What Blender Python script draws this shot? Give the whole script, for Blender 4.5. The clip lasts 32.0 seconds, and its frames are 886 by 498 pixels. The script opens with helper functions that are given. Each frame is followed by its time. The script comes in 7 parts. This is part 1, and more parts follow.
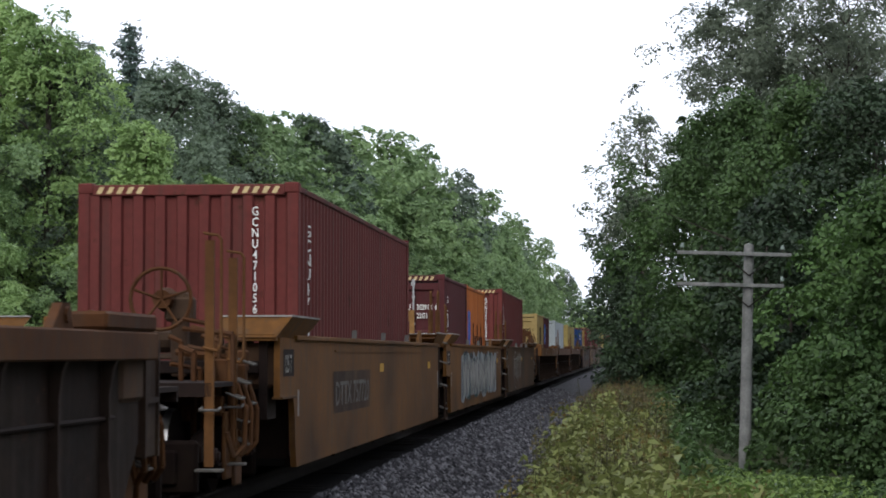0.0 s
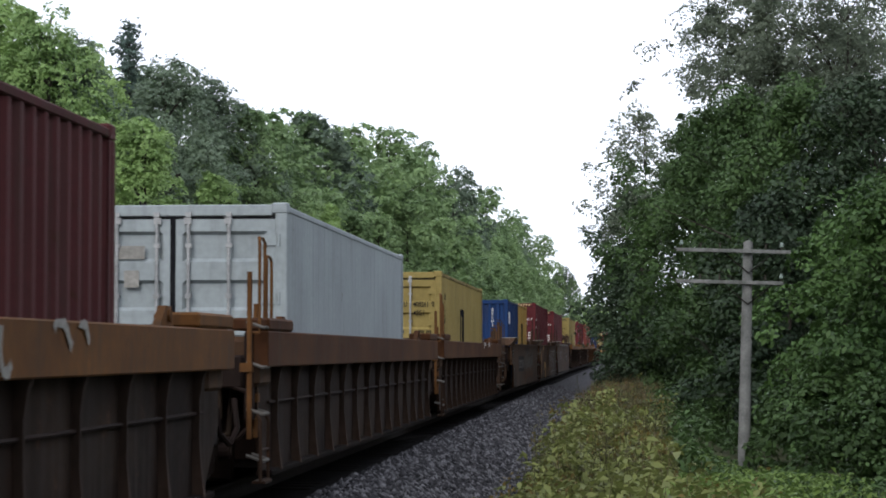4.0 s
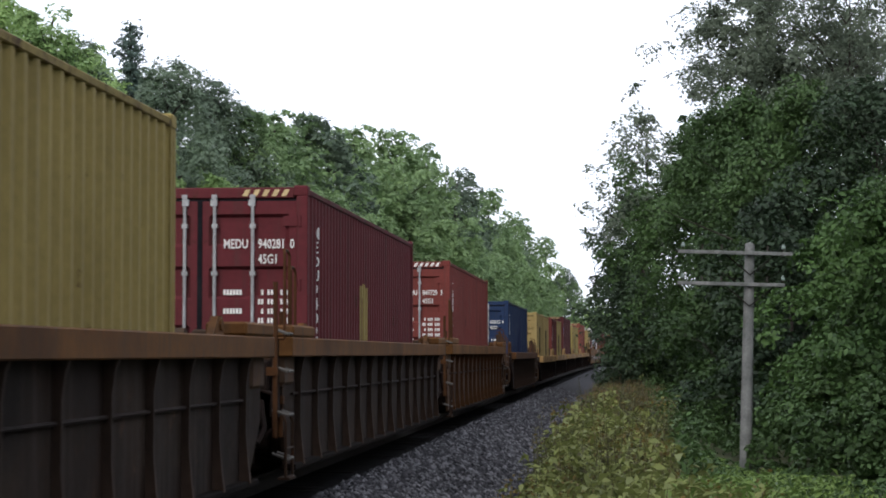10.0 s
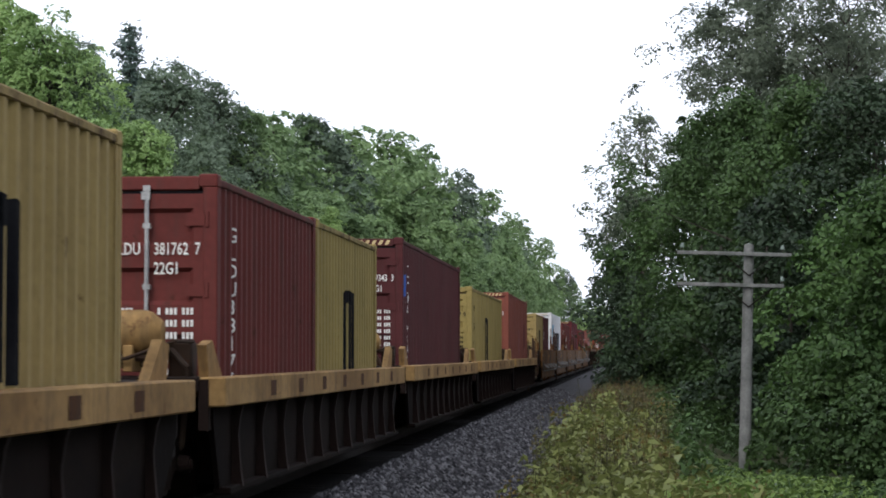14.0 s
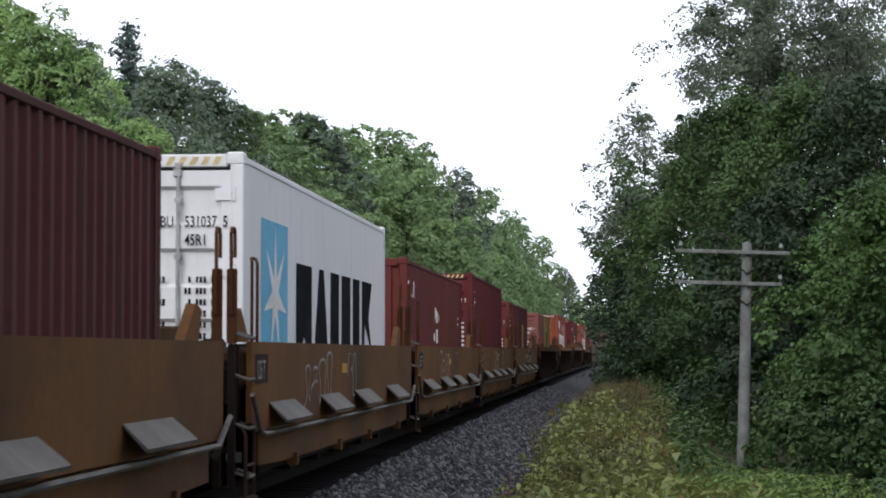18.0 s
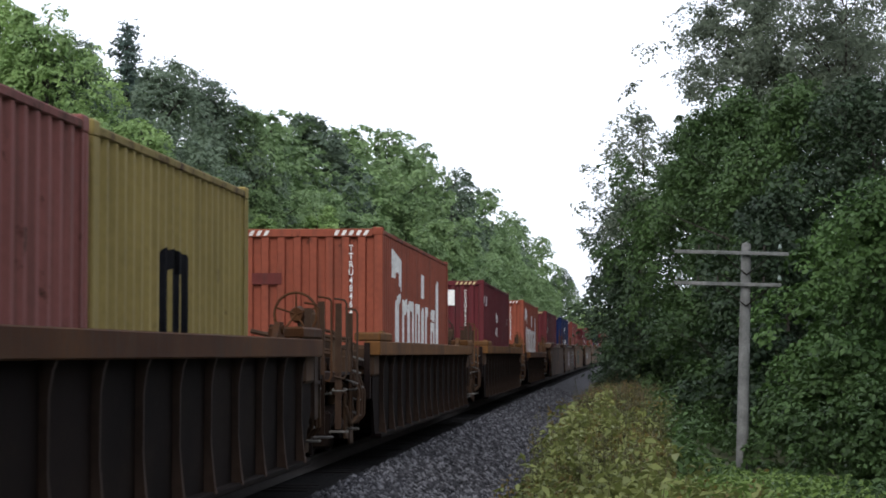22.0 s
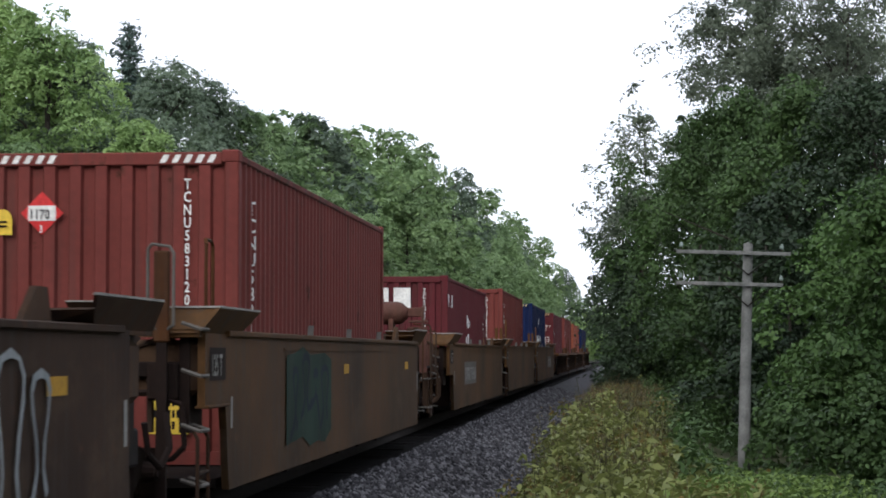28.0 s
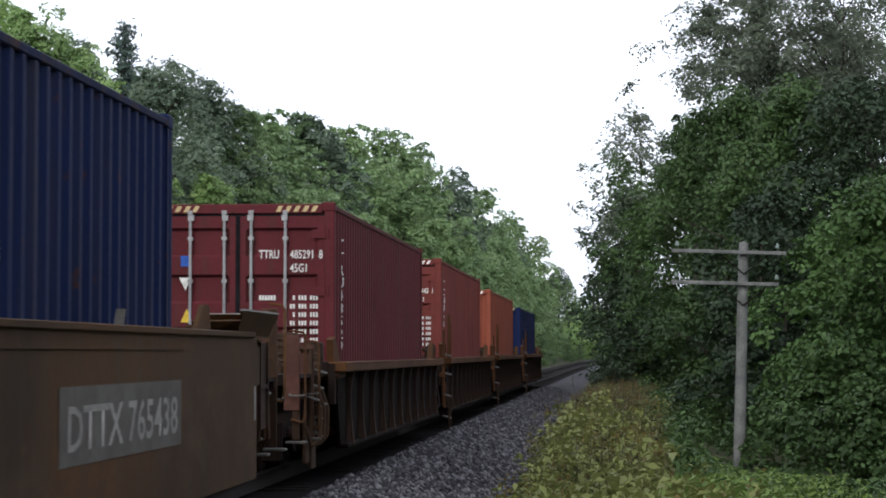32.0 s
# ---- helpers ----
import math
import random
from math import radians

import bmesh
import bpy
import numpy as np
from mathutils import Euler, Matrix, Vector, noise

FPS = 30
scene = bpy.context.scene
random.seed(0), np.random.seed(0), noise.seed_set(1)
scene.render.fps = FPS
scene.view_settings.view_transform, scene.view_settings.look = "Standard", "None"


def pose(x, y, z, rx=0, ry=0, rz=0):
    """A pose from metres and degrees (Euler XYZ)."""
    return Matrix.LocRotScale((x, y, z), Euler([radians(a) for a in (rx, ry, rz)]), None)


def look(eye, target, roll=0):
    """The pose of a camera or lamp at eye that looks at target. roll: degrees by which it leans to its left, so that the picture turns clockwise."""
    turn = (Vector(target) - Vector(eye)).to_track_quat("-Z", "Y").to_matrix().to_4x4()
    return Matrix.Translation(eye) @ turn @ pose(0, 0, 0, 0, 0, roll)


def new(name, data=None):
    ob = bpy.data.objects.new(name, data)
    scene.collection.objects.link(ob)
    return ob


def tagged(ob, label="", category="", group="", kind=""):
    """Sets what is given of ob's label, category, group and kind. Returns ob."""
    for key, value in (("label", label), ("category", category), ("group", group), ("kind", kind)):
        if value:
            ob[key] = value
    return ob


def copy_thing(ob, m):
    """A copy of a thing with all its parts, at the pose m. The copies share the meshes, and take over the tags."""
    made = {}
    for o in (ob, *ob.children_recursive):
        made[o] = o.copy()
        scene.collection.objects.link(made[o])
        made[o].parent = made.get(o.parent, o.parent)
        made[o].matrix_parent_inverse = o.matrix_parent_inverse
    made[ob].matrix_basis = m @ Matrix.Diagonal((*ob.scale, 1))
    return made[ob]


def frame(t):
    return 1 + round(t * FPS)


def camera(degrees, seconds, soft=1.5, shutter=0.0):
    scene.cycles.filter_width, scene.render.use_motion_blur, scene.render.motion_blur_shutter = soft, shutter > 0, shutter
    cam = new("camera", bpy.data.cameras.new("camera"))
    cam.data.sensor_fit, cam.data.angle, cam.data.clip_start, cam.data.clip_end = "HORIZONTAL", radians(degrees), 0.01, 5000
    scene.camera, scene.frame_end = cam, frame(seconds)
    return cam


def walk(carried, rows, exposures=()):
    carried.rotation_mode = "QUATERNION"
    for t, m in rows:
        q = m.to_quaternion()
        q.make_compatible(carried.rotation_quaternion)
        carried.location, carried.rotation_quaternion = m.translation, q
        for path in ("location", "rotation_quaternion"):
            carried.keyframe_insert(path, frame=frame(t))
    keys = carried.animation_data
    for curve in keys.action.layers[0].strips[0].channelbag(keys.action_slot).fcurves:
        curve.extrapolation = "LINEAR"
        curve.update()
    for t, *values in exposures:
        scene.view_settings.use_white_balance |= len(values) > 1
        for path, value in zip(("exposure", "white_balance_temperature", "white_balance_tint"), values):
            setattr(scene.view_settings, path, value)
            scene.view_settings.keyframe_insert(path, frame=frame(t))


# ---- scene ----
EYE = (4.66, 0.0, 1.32)
FOCAL = 3802.0                       # lens, in units of which the picture is 1568 wide
cam = camera(2 * math.degrees(math.atan(784 / FOCAL)), 32.0, 1.8, 0.1)
# The hand's sway: seconds, turn to the left and tilt up, in FOCAL-ths of a radian.
SWAY = [
    (0, 1.5, 1.6), (0.5, 3, 0), (1, 3, 3.1), (1.5, 0, 1.5), (2, 0, 1.5), (2.5, 0, 0), (3, -1.6, 1.5), (3.5, 0, -1.5),
    (5.5, 0, -4.6), (6, -3.1, 0), (6.5, -1.6, 0), (7, -1.6, 0), (7.5, 0, -1.5), (8, 1.5, 0), (8.5, 0, 0), (9, 0, 0),
    (9.5, 3, 1.5), (10, 3, 0), (10.5, 1.5, 1.5), (11, 1.5, 1.6), (11.5, 4.6, 1.6), (12, 1.5, 0), (12.5, 1.5, 0), (13, 0, -1.5),
    (13.5, 0, 0), (14, 1.5, 1.6), (14.5, -3.1, 0), (16.5, 1.5, 0), (17, -1.6, -3), (17.5, -1.6, -3), (18, -1.6, -1.5), (18.5, -1.5, -1.5),
    (19, -1.5, -1.5), (19.5, 0, 0), (20, -3.1, 1.5), (20.5, -4.6, 1.5), (21, 0, 0), (21.5, -1.5, 0), (22, -3.1, 0), (22.5, 0, -3),
    (23, -3.1, 0), (23.5, -1.5, -3), (24, 0, -1.5), (24.5, 1.5, -3.1), (25, 0, 0), (25.5, 0, 1.6), (27.5, -1.5, 3.1), (28, 0, 0),
    (28.5, -1.6, 0), (29, 0, -1.5), (29.5, 0, -1.5), (30, 0, -1.5), (30.5, 0, 0), (31, -4.6, 0), (31.5, -3.1, -3), (32, -7.7, -1.5),
]


def aim(dx, dy):
    return pose(*EYE, 90 + math.degrees(math.atan((185 + dy) / FOCAL)), 0, math.degrees(math.atan((303 + dx) / FOCAL)))


walk(cam, [(t, aim(dx, dy)) for t, dx, dy in SWAY])

# ---- light: a bright overcast sky ----
world = bpy.data.worlds.new("overcast_sky")
scene.world = world
world.use_nodes = True
wn, wl = world.node_tree.nodes, world.node_tree.links
sky = wn.new("ShaderNodeTexSky")
sky.sky_type, sky.sun_disc = "NISHITA", False
sky.sun_elevation, sky.sun_rotation = radians(31), radians(200)
cloud = wn.new("ShaderNodeMix")
cloud.data_type = "RGBA"
cloud.inputs[0].default_value = 0.93
cloud.inputs[7].default_value = (14.1, 14.8, 16.9, 1)     # cloud layer over the blue
wl.new(sky.outputs[0], cloud.inputs[6])
wl.new(cloud.outputs[2], wn["Background"].inputs[0])
wn["Background"].inputs[1].default_value = 0.1
sun_data = bpy.data.lights.new("sun", "SUN")
sun_data.energy, sun_data.angle, sun_data.color = 1.75, radians(35), (1, 0.97, 0.92)
sun = new("sun", sun_data)
sun.matrix_world = look((-30, -61, 55), (0, 20, 0))
scene.view_settings.exposure = 0.0


# ---- materials ----
def nodes_of(name):
    m = bpy.data.materials.new(name)
    m.use_nodes = True
    return m, m.node_tree.nodes, m.node_tree.links


def surface(name, c1, c2, scale=1.5, fine=25.0, rough=0.6, metal=0.0, bump=0.15, streak=0.0, rust=0.0, rust_colour=(0.06, 0.024, 0.012), spec=0.12, dust=0.0, grainy=1.0):
    """Paint, metal, wood or stone: two colours mixed in large patches, fine grain, dirt that runs down, rust spots."""
    m, n, l = nodes_of(name)
    b = n["Principled BSDF"]
    b.inputs["Metallic"].default_value = metal
    b.inputs["Specular IOR Level"].default_value = spec
    co = n.new("ShaderNodeTexCoord")
    big, small = n.new("ShaderNodeTexNoise"), n.new("ShaderNodeTexNoise")
    big.inputs["Scale"].default_value, big.inputs["Detail"].default_value = scale, 5
    small.inputs["Scale"].default_value, small.inputs["Detail"].default_value = fine, 4
    l.new(co.outputs["Object"], big.inputs["Vector"])
    l.new(co.outputs["Object"], small.inputs["Vector"])
    ramp = n.new("ShaderNodeValToRGB")
    ramp.color_ramp.elements[0].position, ramp.color_ramp.elements[1].position = 0.35, 0.65
    ramp.color_ramp.elements[0].color, ramp.color_ramp.elements[1].color = (*c1, 1), (*c2, 1)
    l.new(big.outputs["Fac"], ramp.inputs["Fac"])
    grain = n.new("ShaderNodeMapRange")
    grain.inputs["From Min"].default_value, grain.inputs["From Max"].default_value = 0.3, 0.7
    grain.inputs["To Min"].default_value, grain.inputs["To Max"].default_value = 1 - 0.2 * grainy, 1 + 0.15 * grainy
    l.new(small.outputs["Fac"], grain.inputs["Value"])
    mul = n.new("ShaderNodeMix")
    mul.data_type, mul.blend_type = "RGBA", "MULTIPLY"
    mul.inputs[0].default_value = 1
    l.new(ramp.outputs["Color"], mul.inputs[6])
    l.new(grain.outputs["Result"], mul.inputs[7])
    out = mul.outputs[2]
    if streak:
        mp = n.new("ShaderNodeMapping")
        mp.inputs["Scale"].default_value = (5, 5, 0.35)
        st = n.new("ShaderNodeTexNoise")
        st.inputs["Scale"].default_value, st.inputs["Detail"].default_value = 1.6, 4
        l.new(co.outputs["Object"], mp.inputs["Vector"])
        l.new(mp.outputs["Vector"], st.inputs["Vector"])
        sr = n.new("ShaderNodeMapRange")
        sr.inputs["From Min"].default_value, sr.inputs["From Max"].default_value = 0.5, 0.72
        sr.inputs["To Max"].default_value = streak
        l.new(st.outputs["Fac"], sr.inputs["Value"])
        mx = n.new("ShaderNodeMix")
        mx.data_type = "RGBA"
        mx.inputs[7].default_value = (0.045, 0.038, 0.032, 1)
        l.new(sr.outputs["Result"], mx.inputs[0])
        l.new(out, mx.inputs[6])
        out = mx.outputs[2]
    if rust:
        rn = n.new("ShaderNodeTexNoise")
        rn.inputs["Scale"].default_value, rn.inputs["Detail"].default_value = 3.2, 8
        rn.inputs["Roughness"].default_value = 0.7
        l.new(co.outputs["Object"], rn.inputs["Vector"])
        rr = n.new("ShaderNodeMapRange")
        rr.inputs["From Min"].default_value, rr.inputs["From Max"].default_value = 0.66 - 0.16 * rust, 0.74 - 0.12 * rust
        l.new(rn.outputs["Fac"], rr.inputs["Value"])
        mx = n.new("ShaderNodeMix")
        mx.data_type = "RGBA"
        mx.inputs[7].default_value = (*rust_colour, 1)
        l.new(rr.outputs["Result"], mx.inputs[0])
        l.new(out, mx.inputs[6])
        out = mx.outputs[2]
    if dust:
        mp = n.new("ShaderNodeMapping")
        mp.inputs["Scale"].default_value = (1, 0.35, 0.8)
        dn = n.new("ShaderNodeTexNoise")
        dn.inputs["Scale"].default_value, dn.inputs["Detail"].default_value, dn.inputs["Roughness"].default_value = 1.7, 9, 0.68
        l.new(co.outputs["Object"], mp.inputs["Vector"])
        l.new(mp.outputs["Vector"], dn.inputs["Vector"])
        dr = n.new("ShaderNodeMapRange")
        dr.inputs["From Min"].default_value, dr.inputs["From Max"].default_value = 0.5, 0.72
        dr.inputs["To Max"].default_value = dust
        l.new(dn.outputs["Fac"], dr.inputs["Value"])
        mx = n.new("ShaderNodeMix")
        mx.data_type = "RGBA"
        mx.inputs[7].default_value = (0.125, 0.085, 0.05, 1)
        l.new(dr.outputs["Result"], mx.inputs[0])
        l.new(out, mx.inputs[6])
        out = mx.outputs[2]
    l.new(out, b.inputs["Base Color"])
    ro = n.new("ShaderNodeMapRange")
    ro.inputs["To Min"].default_value, ro.inputs["To Max"].default_value = max(0.05, rough - 0.12), min(1, rough + 0.12)
    l.new(small.outputs["Fac"], ro.inputs["Value"])
    l.new(ro.outputs["Result"], b.inputs["Roughness"])
    if bump:
        bp = n.new("ShaderNodeBump")
        bp.inputs["Strength"].default_value, bp.inputs["Distance"].default_value = bump, 0.02
        l.new(small.outputs["Fac"], bp.inputs["Height"])
        l.new(bp.outputs["Normal"], b.inputs["Normal"])
    return m


def foliage(name, dark, light, patch=0.6, through_light=0.35):
    """Leaves: each its own green, drifting in patches over the crown, with some light coming through."""
    m, n, l = nodes_of(name)
    b = n["Principled BSDF"]
    geo, co, info = n.new("ShaderNodeNewGeometry"), n.new("ShaderNodeTexCoord"), n.new("ShaderNodeObjectInfo")
    tex = n.new("ShaderNodeTexNoise")
    tex.inputs["Scale"].default_value = patch
    l.new(co.outputs["Object"], tex.inputs["Vector"])
    a = n.new("ShaderNodeMath")
    a.operation = "MULTIPLY_ADD"
    a.inputs[1].default_value = 0.28
    l.new(geo.outputs["Random Per Island"], a.inputs[0])
    l.new(tex.outputs["Fac"], a.inputs[2])
    c = n.new("ShaderNodeMath")
    c.operation = "MULTIPLY_ADD"
    c.inputs[1].default_value = 0.35
    l.new(info.outputs["Random"], c.inputs[0])
    l.new(a.outputs[0], c.inputs[2])
    rg = n.new("ShaderNodeMapRange")
    rg.inputs["From Min"].default_value, rg.inputs["From Max"].default_value = 0.38, 1.1
    l.new(c.outputs[0], rg.inputs["Value"])
    mx = n.new("ShaderNodeMix")
    mx.data_type = "RGBA"
    mx.inputs[6].default_value, mx.inputs[7].default_value = (*dark, 1), (*light, 1)
    l.new(rg.outputs["Result"], mx.inputs[0])
    l.new(mx.outputs[2], b.inputs["Base Color"])
    b.inputs["Roughness"].default_value = 0.55
    b.inputs["Specular IOR Level"].default_value = 0.25
    tr, ms = n.new("ShaderNodeBsdfTranslucent"), n.new("ShaderNodeMixShader")
    l.new(mx.outputs[2], tr.inputs["Color"])
    ms.inputs[0].default_value = through_light
    l.new(b.outputs[0], ms.inputs[1])
    l.new(tr.outputs[0], ms.inputs[2])
    l.new(ms.outputs[0], n["Material Output"].inputs["Surface"])
    return m


LEAF = {
    "maple": foliage("leaf_maple_and_far_dim", (0.14, 0.23, 0.085), (0.30, 0.43, 0.15), 0.6, 0.32),
    # Oak green, also worn by far maples to dim them by colour.
    "oak": foliage("leaf_oak_and_far_dim", (0.092, 0.152, 0.07), (0.20, 0.295, 0.125), 0.6, 0.32),
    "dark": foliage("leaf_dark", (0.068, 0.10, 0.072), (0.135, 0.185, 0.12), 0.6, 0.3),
    "needle": foliage("needles", (0.06, 0.095, 0.085), (0.115, 0.165, 0.14), 1.2, 0.1),
    # Darkened leaf copies for the near side: the wood's shade is in them.
    "shade_oak": foliage("leaf_shaded_oak", (0.009, 0.024, 0.008), (0.066, 0.118, 0.036), 0.45, 0.25),
    "shade_maple": foliage("leaf_shaded_maple", (0.011, 0.03, 0.008), (0.08, 0.148, 0.04), 0.45, 0.25),
    "shade_dark": foliage("leaf_shaded_dark", (0.009, 0.02, 0.010), (0.042, 0.07, 0.033), 0.45, 0.2),
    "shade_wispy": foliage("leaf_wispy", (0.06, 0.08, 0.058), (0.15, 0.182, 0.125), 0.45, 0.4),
    "weed": foliage("weed_leaf", (0.014, 0.025, 0.007), (0.2, 0.225, 0.07), 0.5, 0.3),
    "stalk": foliage("brown_weed", (0.026, 0.028, 0.012), (0.09, 0.08, 0.034), 0.5, 0.2),
    "fern": foliage("green_weed", (0.045, 0.09, 0.022), (0.16, 0.235, 0.06), 0.5, 0.3),
    "flower": foliage("goldenrod_tip", (0.08, 0.06, 0.02), (0.16, 0.115, 0.03), 1.5),
    "dry": foliage("dry_grass", (0.10, 0.07, 0.035), (0.19, 0.135, 0.075), 0.7),
}
BARK = surface("bark", (0.03, 0.026, 0.022), (0.065, 0.056, 0.048), 3, 40, 0.9, bump=0.6)
SOIL = surface("soil_and_litter", (0.02, 0.024, 0.01), (0.045, 0.05, 0.02), 0.8, 9, 0.95, bump=0.7)
BALLAST = surface("ballast_bed", (0.026, 0.026, 0.029), (0.05, 0.05, 0.056), 4, 30, 0.95, bump=1.0)
def lump_stone():
    m, n, l = nodes_of("ballast_stone")
    b = n["Principled BSDF"]
    geo, ramp = n.new("ShaderNodeNewGeometry"), n.new("ShaderNodeValToRGB")
    e = ramp.color_ramp.elements
    e[0].color, e[1].color = (0.011, 0.011, 0.013, 1), (0.145, 0.143, 0.152, 1)
    k = e.new(0.6)
    k.color = (0.038, 0.037, 0.041, 1)
    l.new(geo.outputs["Random Per Island"], ramp.inputs["Fac"])
    l.new(ramp.outputs["Color"], b.inputs["Base Color"])
    b.inputs["Roughness"].default_value = 0.9
    b.inputs["Specular IOR Level"].default_value = 0.15
    return m


STONE = lump_stone()
WEATHERED = surface("weathered_wood", (0.10, 0.105, 0.10), (0.19, 0.19, 0.185), 3, 30, 0.9, bump=0.5, streak=0.4)
# Ballast strip under the train: its shade is put into the colour.
SHADE_STRIP = surface("oily_ballast", (0.002, 0.0018, 0.002), (0.0055, 0.005, 0.005), 3, 25, 0.95, bump=1.0, spec=0.03)
# Ties and rails: the shade below the train is mixed into both colours.
TIE_WOOD = surface("shaded_creosote_tie", (0.004, 0.0035, 0.003), (0.009, 0.0075, 0.007), 2, 30, 0.95, bump=0.5, spec=0.03)
RAIL_STEEL = surface("rail_steel", (0.007, 0.005, 0.004), (0.015, 0.011, 0.009), 3, 40, 0.8, 0.1)
BRIGHT_STEEL = surface("bright_steel", (0.2, 0.2, 0.205), (0.3, 0.3, 0.3), 6, 60, 0.35, 0.9, 0.05)
GLASS_INSULATOR = surface("insulator", (0.16, 0.2, 0.18), (0.2, 0.25, 0.22), 6, 60, 0.2)
# Black steel and black paint; on trucks it also holds the under-car shade.
BLACK = surface("black_and_shade", (0.006, 0.005, 0.005), (0.016, 0.013, 0.012), 1.5, 18, 0.85)
GALVANISED = surface("galvanised_steel", (0.26, 0.265, 0.27), (0.42, 0.425, 0.43), 4, 30, 0.5, 0.2, 0.05)
WHITE_PAINT = surface("white_marking", (0.62, 0.61, 0.58), (0.78, 0.77, 0.74), 2, 20, 0.7, bump=0)
DARK_PAINT = surface("dark_marking", (0.008, 0.008, 0.01), (0.016, 0.016, 0.018), 2, 20, 0.95, bump=0, spec=0.02)
STRIPE_PAINT = surface("cream_marking", (0.46, 0.36, 0.18), (0.58, 0.47, 0.26), 2, 20, 0.7, bump=0)
YELLOW_PAINT = surface("yellow_marking", (0.62, 0.42, 0.05), (0.7, 0.5, 0.08), 2, 20, 0.6, bump=0)
SKYBLUE_PAINT = surface("sky_blue_marking", (0.10, 0.36, 0.55), (0.13, 0.42, 0.62), 2, 20, 0.6, bump=0)
BLUE_PAINT = surface("blue_marking", (0.03, 0.09, 0.35), (0.04, 0.12, 0.42), 2, 20, 0.6, bump=0)
RED_PAINT = surface("red_marking", (0.5, 0.03, 0.03), (0.6, 0.05, 0.05), 2, 20, 0.6, bump=0)
GREY_PAINT = surface("pale_grey_paint", (0.2, 0.195, 0.18), (0.32, 0.31, 0.29), 2, 20, 0.8, bump=0)
SILVER = surface("silver_spray", (0.17, 0.19, 0.2), (0.29, 0.315, 0.325), 1, 14, 0.8, bump=0, streak=0.4)
TEAL = surface("teal_spray", (0.018, 0.04, 0.042), (0.035, 0.075, 0.075), 1, 14, 0.85, bump=0, streak=0.3)
PALE_PINK = surface("faded_pink_spray", (0.09, 0.06, 0.055), (0.15, 0.105, 0.09), 1, 14, 0.85, bump=0, streak=0.4)
FADED = surface("faded_grey_spray", (0.055, 0.056, 0.047), (0.1, 0.1, 0.085), 1, 14, 0.85, bump=0, streak=0.5)
DEEP_GREEN = surface("deep_green_spray", (0.01, 0.024, 0.017), (0.02, 0.045, 0.032), 1, 14, 0.85, bump=0, streak=0.4)
INK_BLUE = surface("ink_blue_spray", (0.006, 0.012, 0.018), (0.014, 0.026, 0.036), 1, 14, 0.85, bump=0)
GREEN_PAINT = surface("green_spray", (0.05, 0.12, 0.10), (0.08, 0.17, 0.14), 2, 20, 0.8, bump=0)


def box_paint(name, c, rust=0.36, streak=0.35):
    return surface(name, tuple(v * 0.9 for v in c), tuple(v * 1.08 for v in c), 0.7, 14, 0.72, 0, 0.08, streak, rust, (0.05, 0.02, 0.012), grainy=0.5)


COLOUR = {
    "maroon": box_paint("maroon_paint", (0.098, 0.0195, 0.0235)),
    "plum": box_paint("plum_paint", (0.074, 0.0215, 0.023)),
    "brown": box_paint("brown_red_paint", (0.115, 0.029, 0.0255)),
    "red": box_paint("faded_red_paint", (0.1505, 0.03698, 0.03096)),
    "pink": box_paint("pinkish_red_paint", (0.208, 0.0794, 0.0694)),
    "tangerine": box_paint("bright_orange_paint", (0.36, 0.11, 0.028)),
    "brick": box_paint("brick_red_paint", (0.19, 0.06, 0.043)),
    "mustard": box_paint("mustard_paint", (0.36, 0.225, 0.06), 0.12, 0.25),
    "cream": box_paint("cream_yellow_paint", (0.304, 0.224, 0.092), 0.12, 0.15),
    "orange": box_paint("orange_paint", (0.235, 0.064, 0.038)),
    "yellow": box_paint("ochre_yellow_paint", (0.2557, 0.1974, 0.06956), 0.1, 0.15),
    "blue": box_paint("blue_paint", (0.0111, 0.0338, 0.107)),
    "navy": box_paint("navy_paint", (0.00538, 0.0134, 0.0566)),
    "slate": box_paint("slate_blue_paint", (0.0165, 0.0315, 0.076)),
    "grey": box_paint("pale_grey_box_paint", (0.29, 0.326, 0.339), 0.04, 0.2),
    "white": surface("white_box_paint", (0.63, 0.635, 0.65), (0.66, 0.66, 0.67), 0.5, 14, 0.55, 0, 0.0, 0.1, grainy=0.15),
}
PAINTS = {k: m.node_tree.nodes["Color Ramp"].color_ramp.elements for k, m in COLOUR.items()}
WORN = {k: surface("worn_" + k, tuple(0.75 * v for v in e[0].color[:3]), tuple(0.85 * v for v in e[1].color[:3]), 1.2, 16, 0.8, 0, 0.1, 0.4, 1.0, (0.05, 0.026, 0.018)) for k, e in PAINTS.items()}
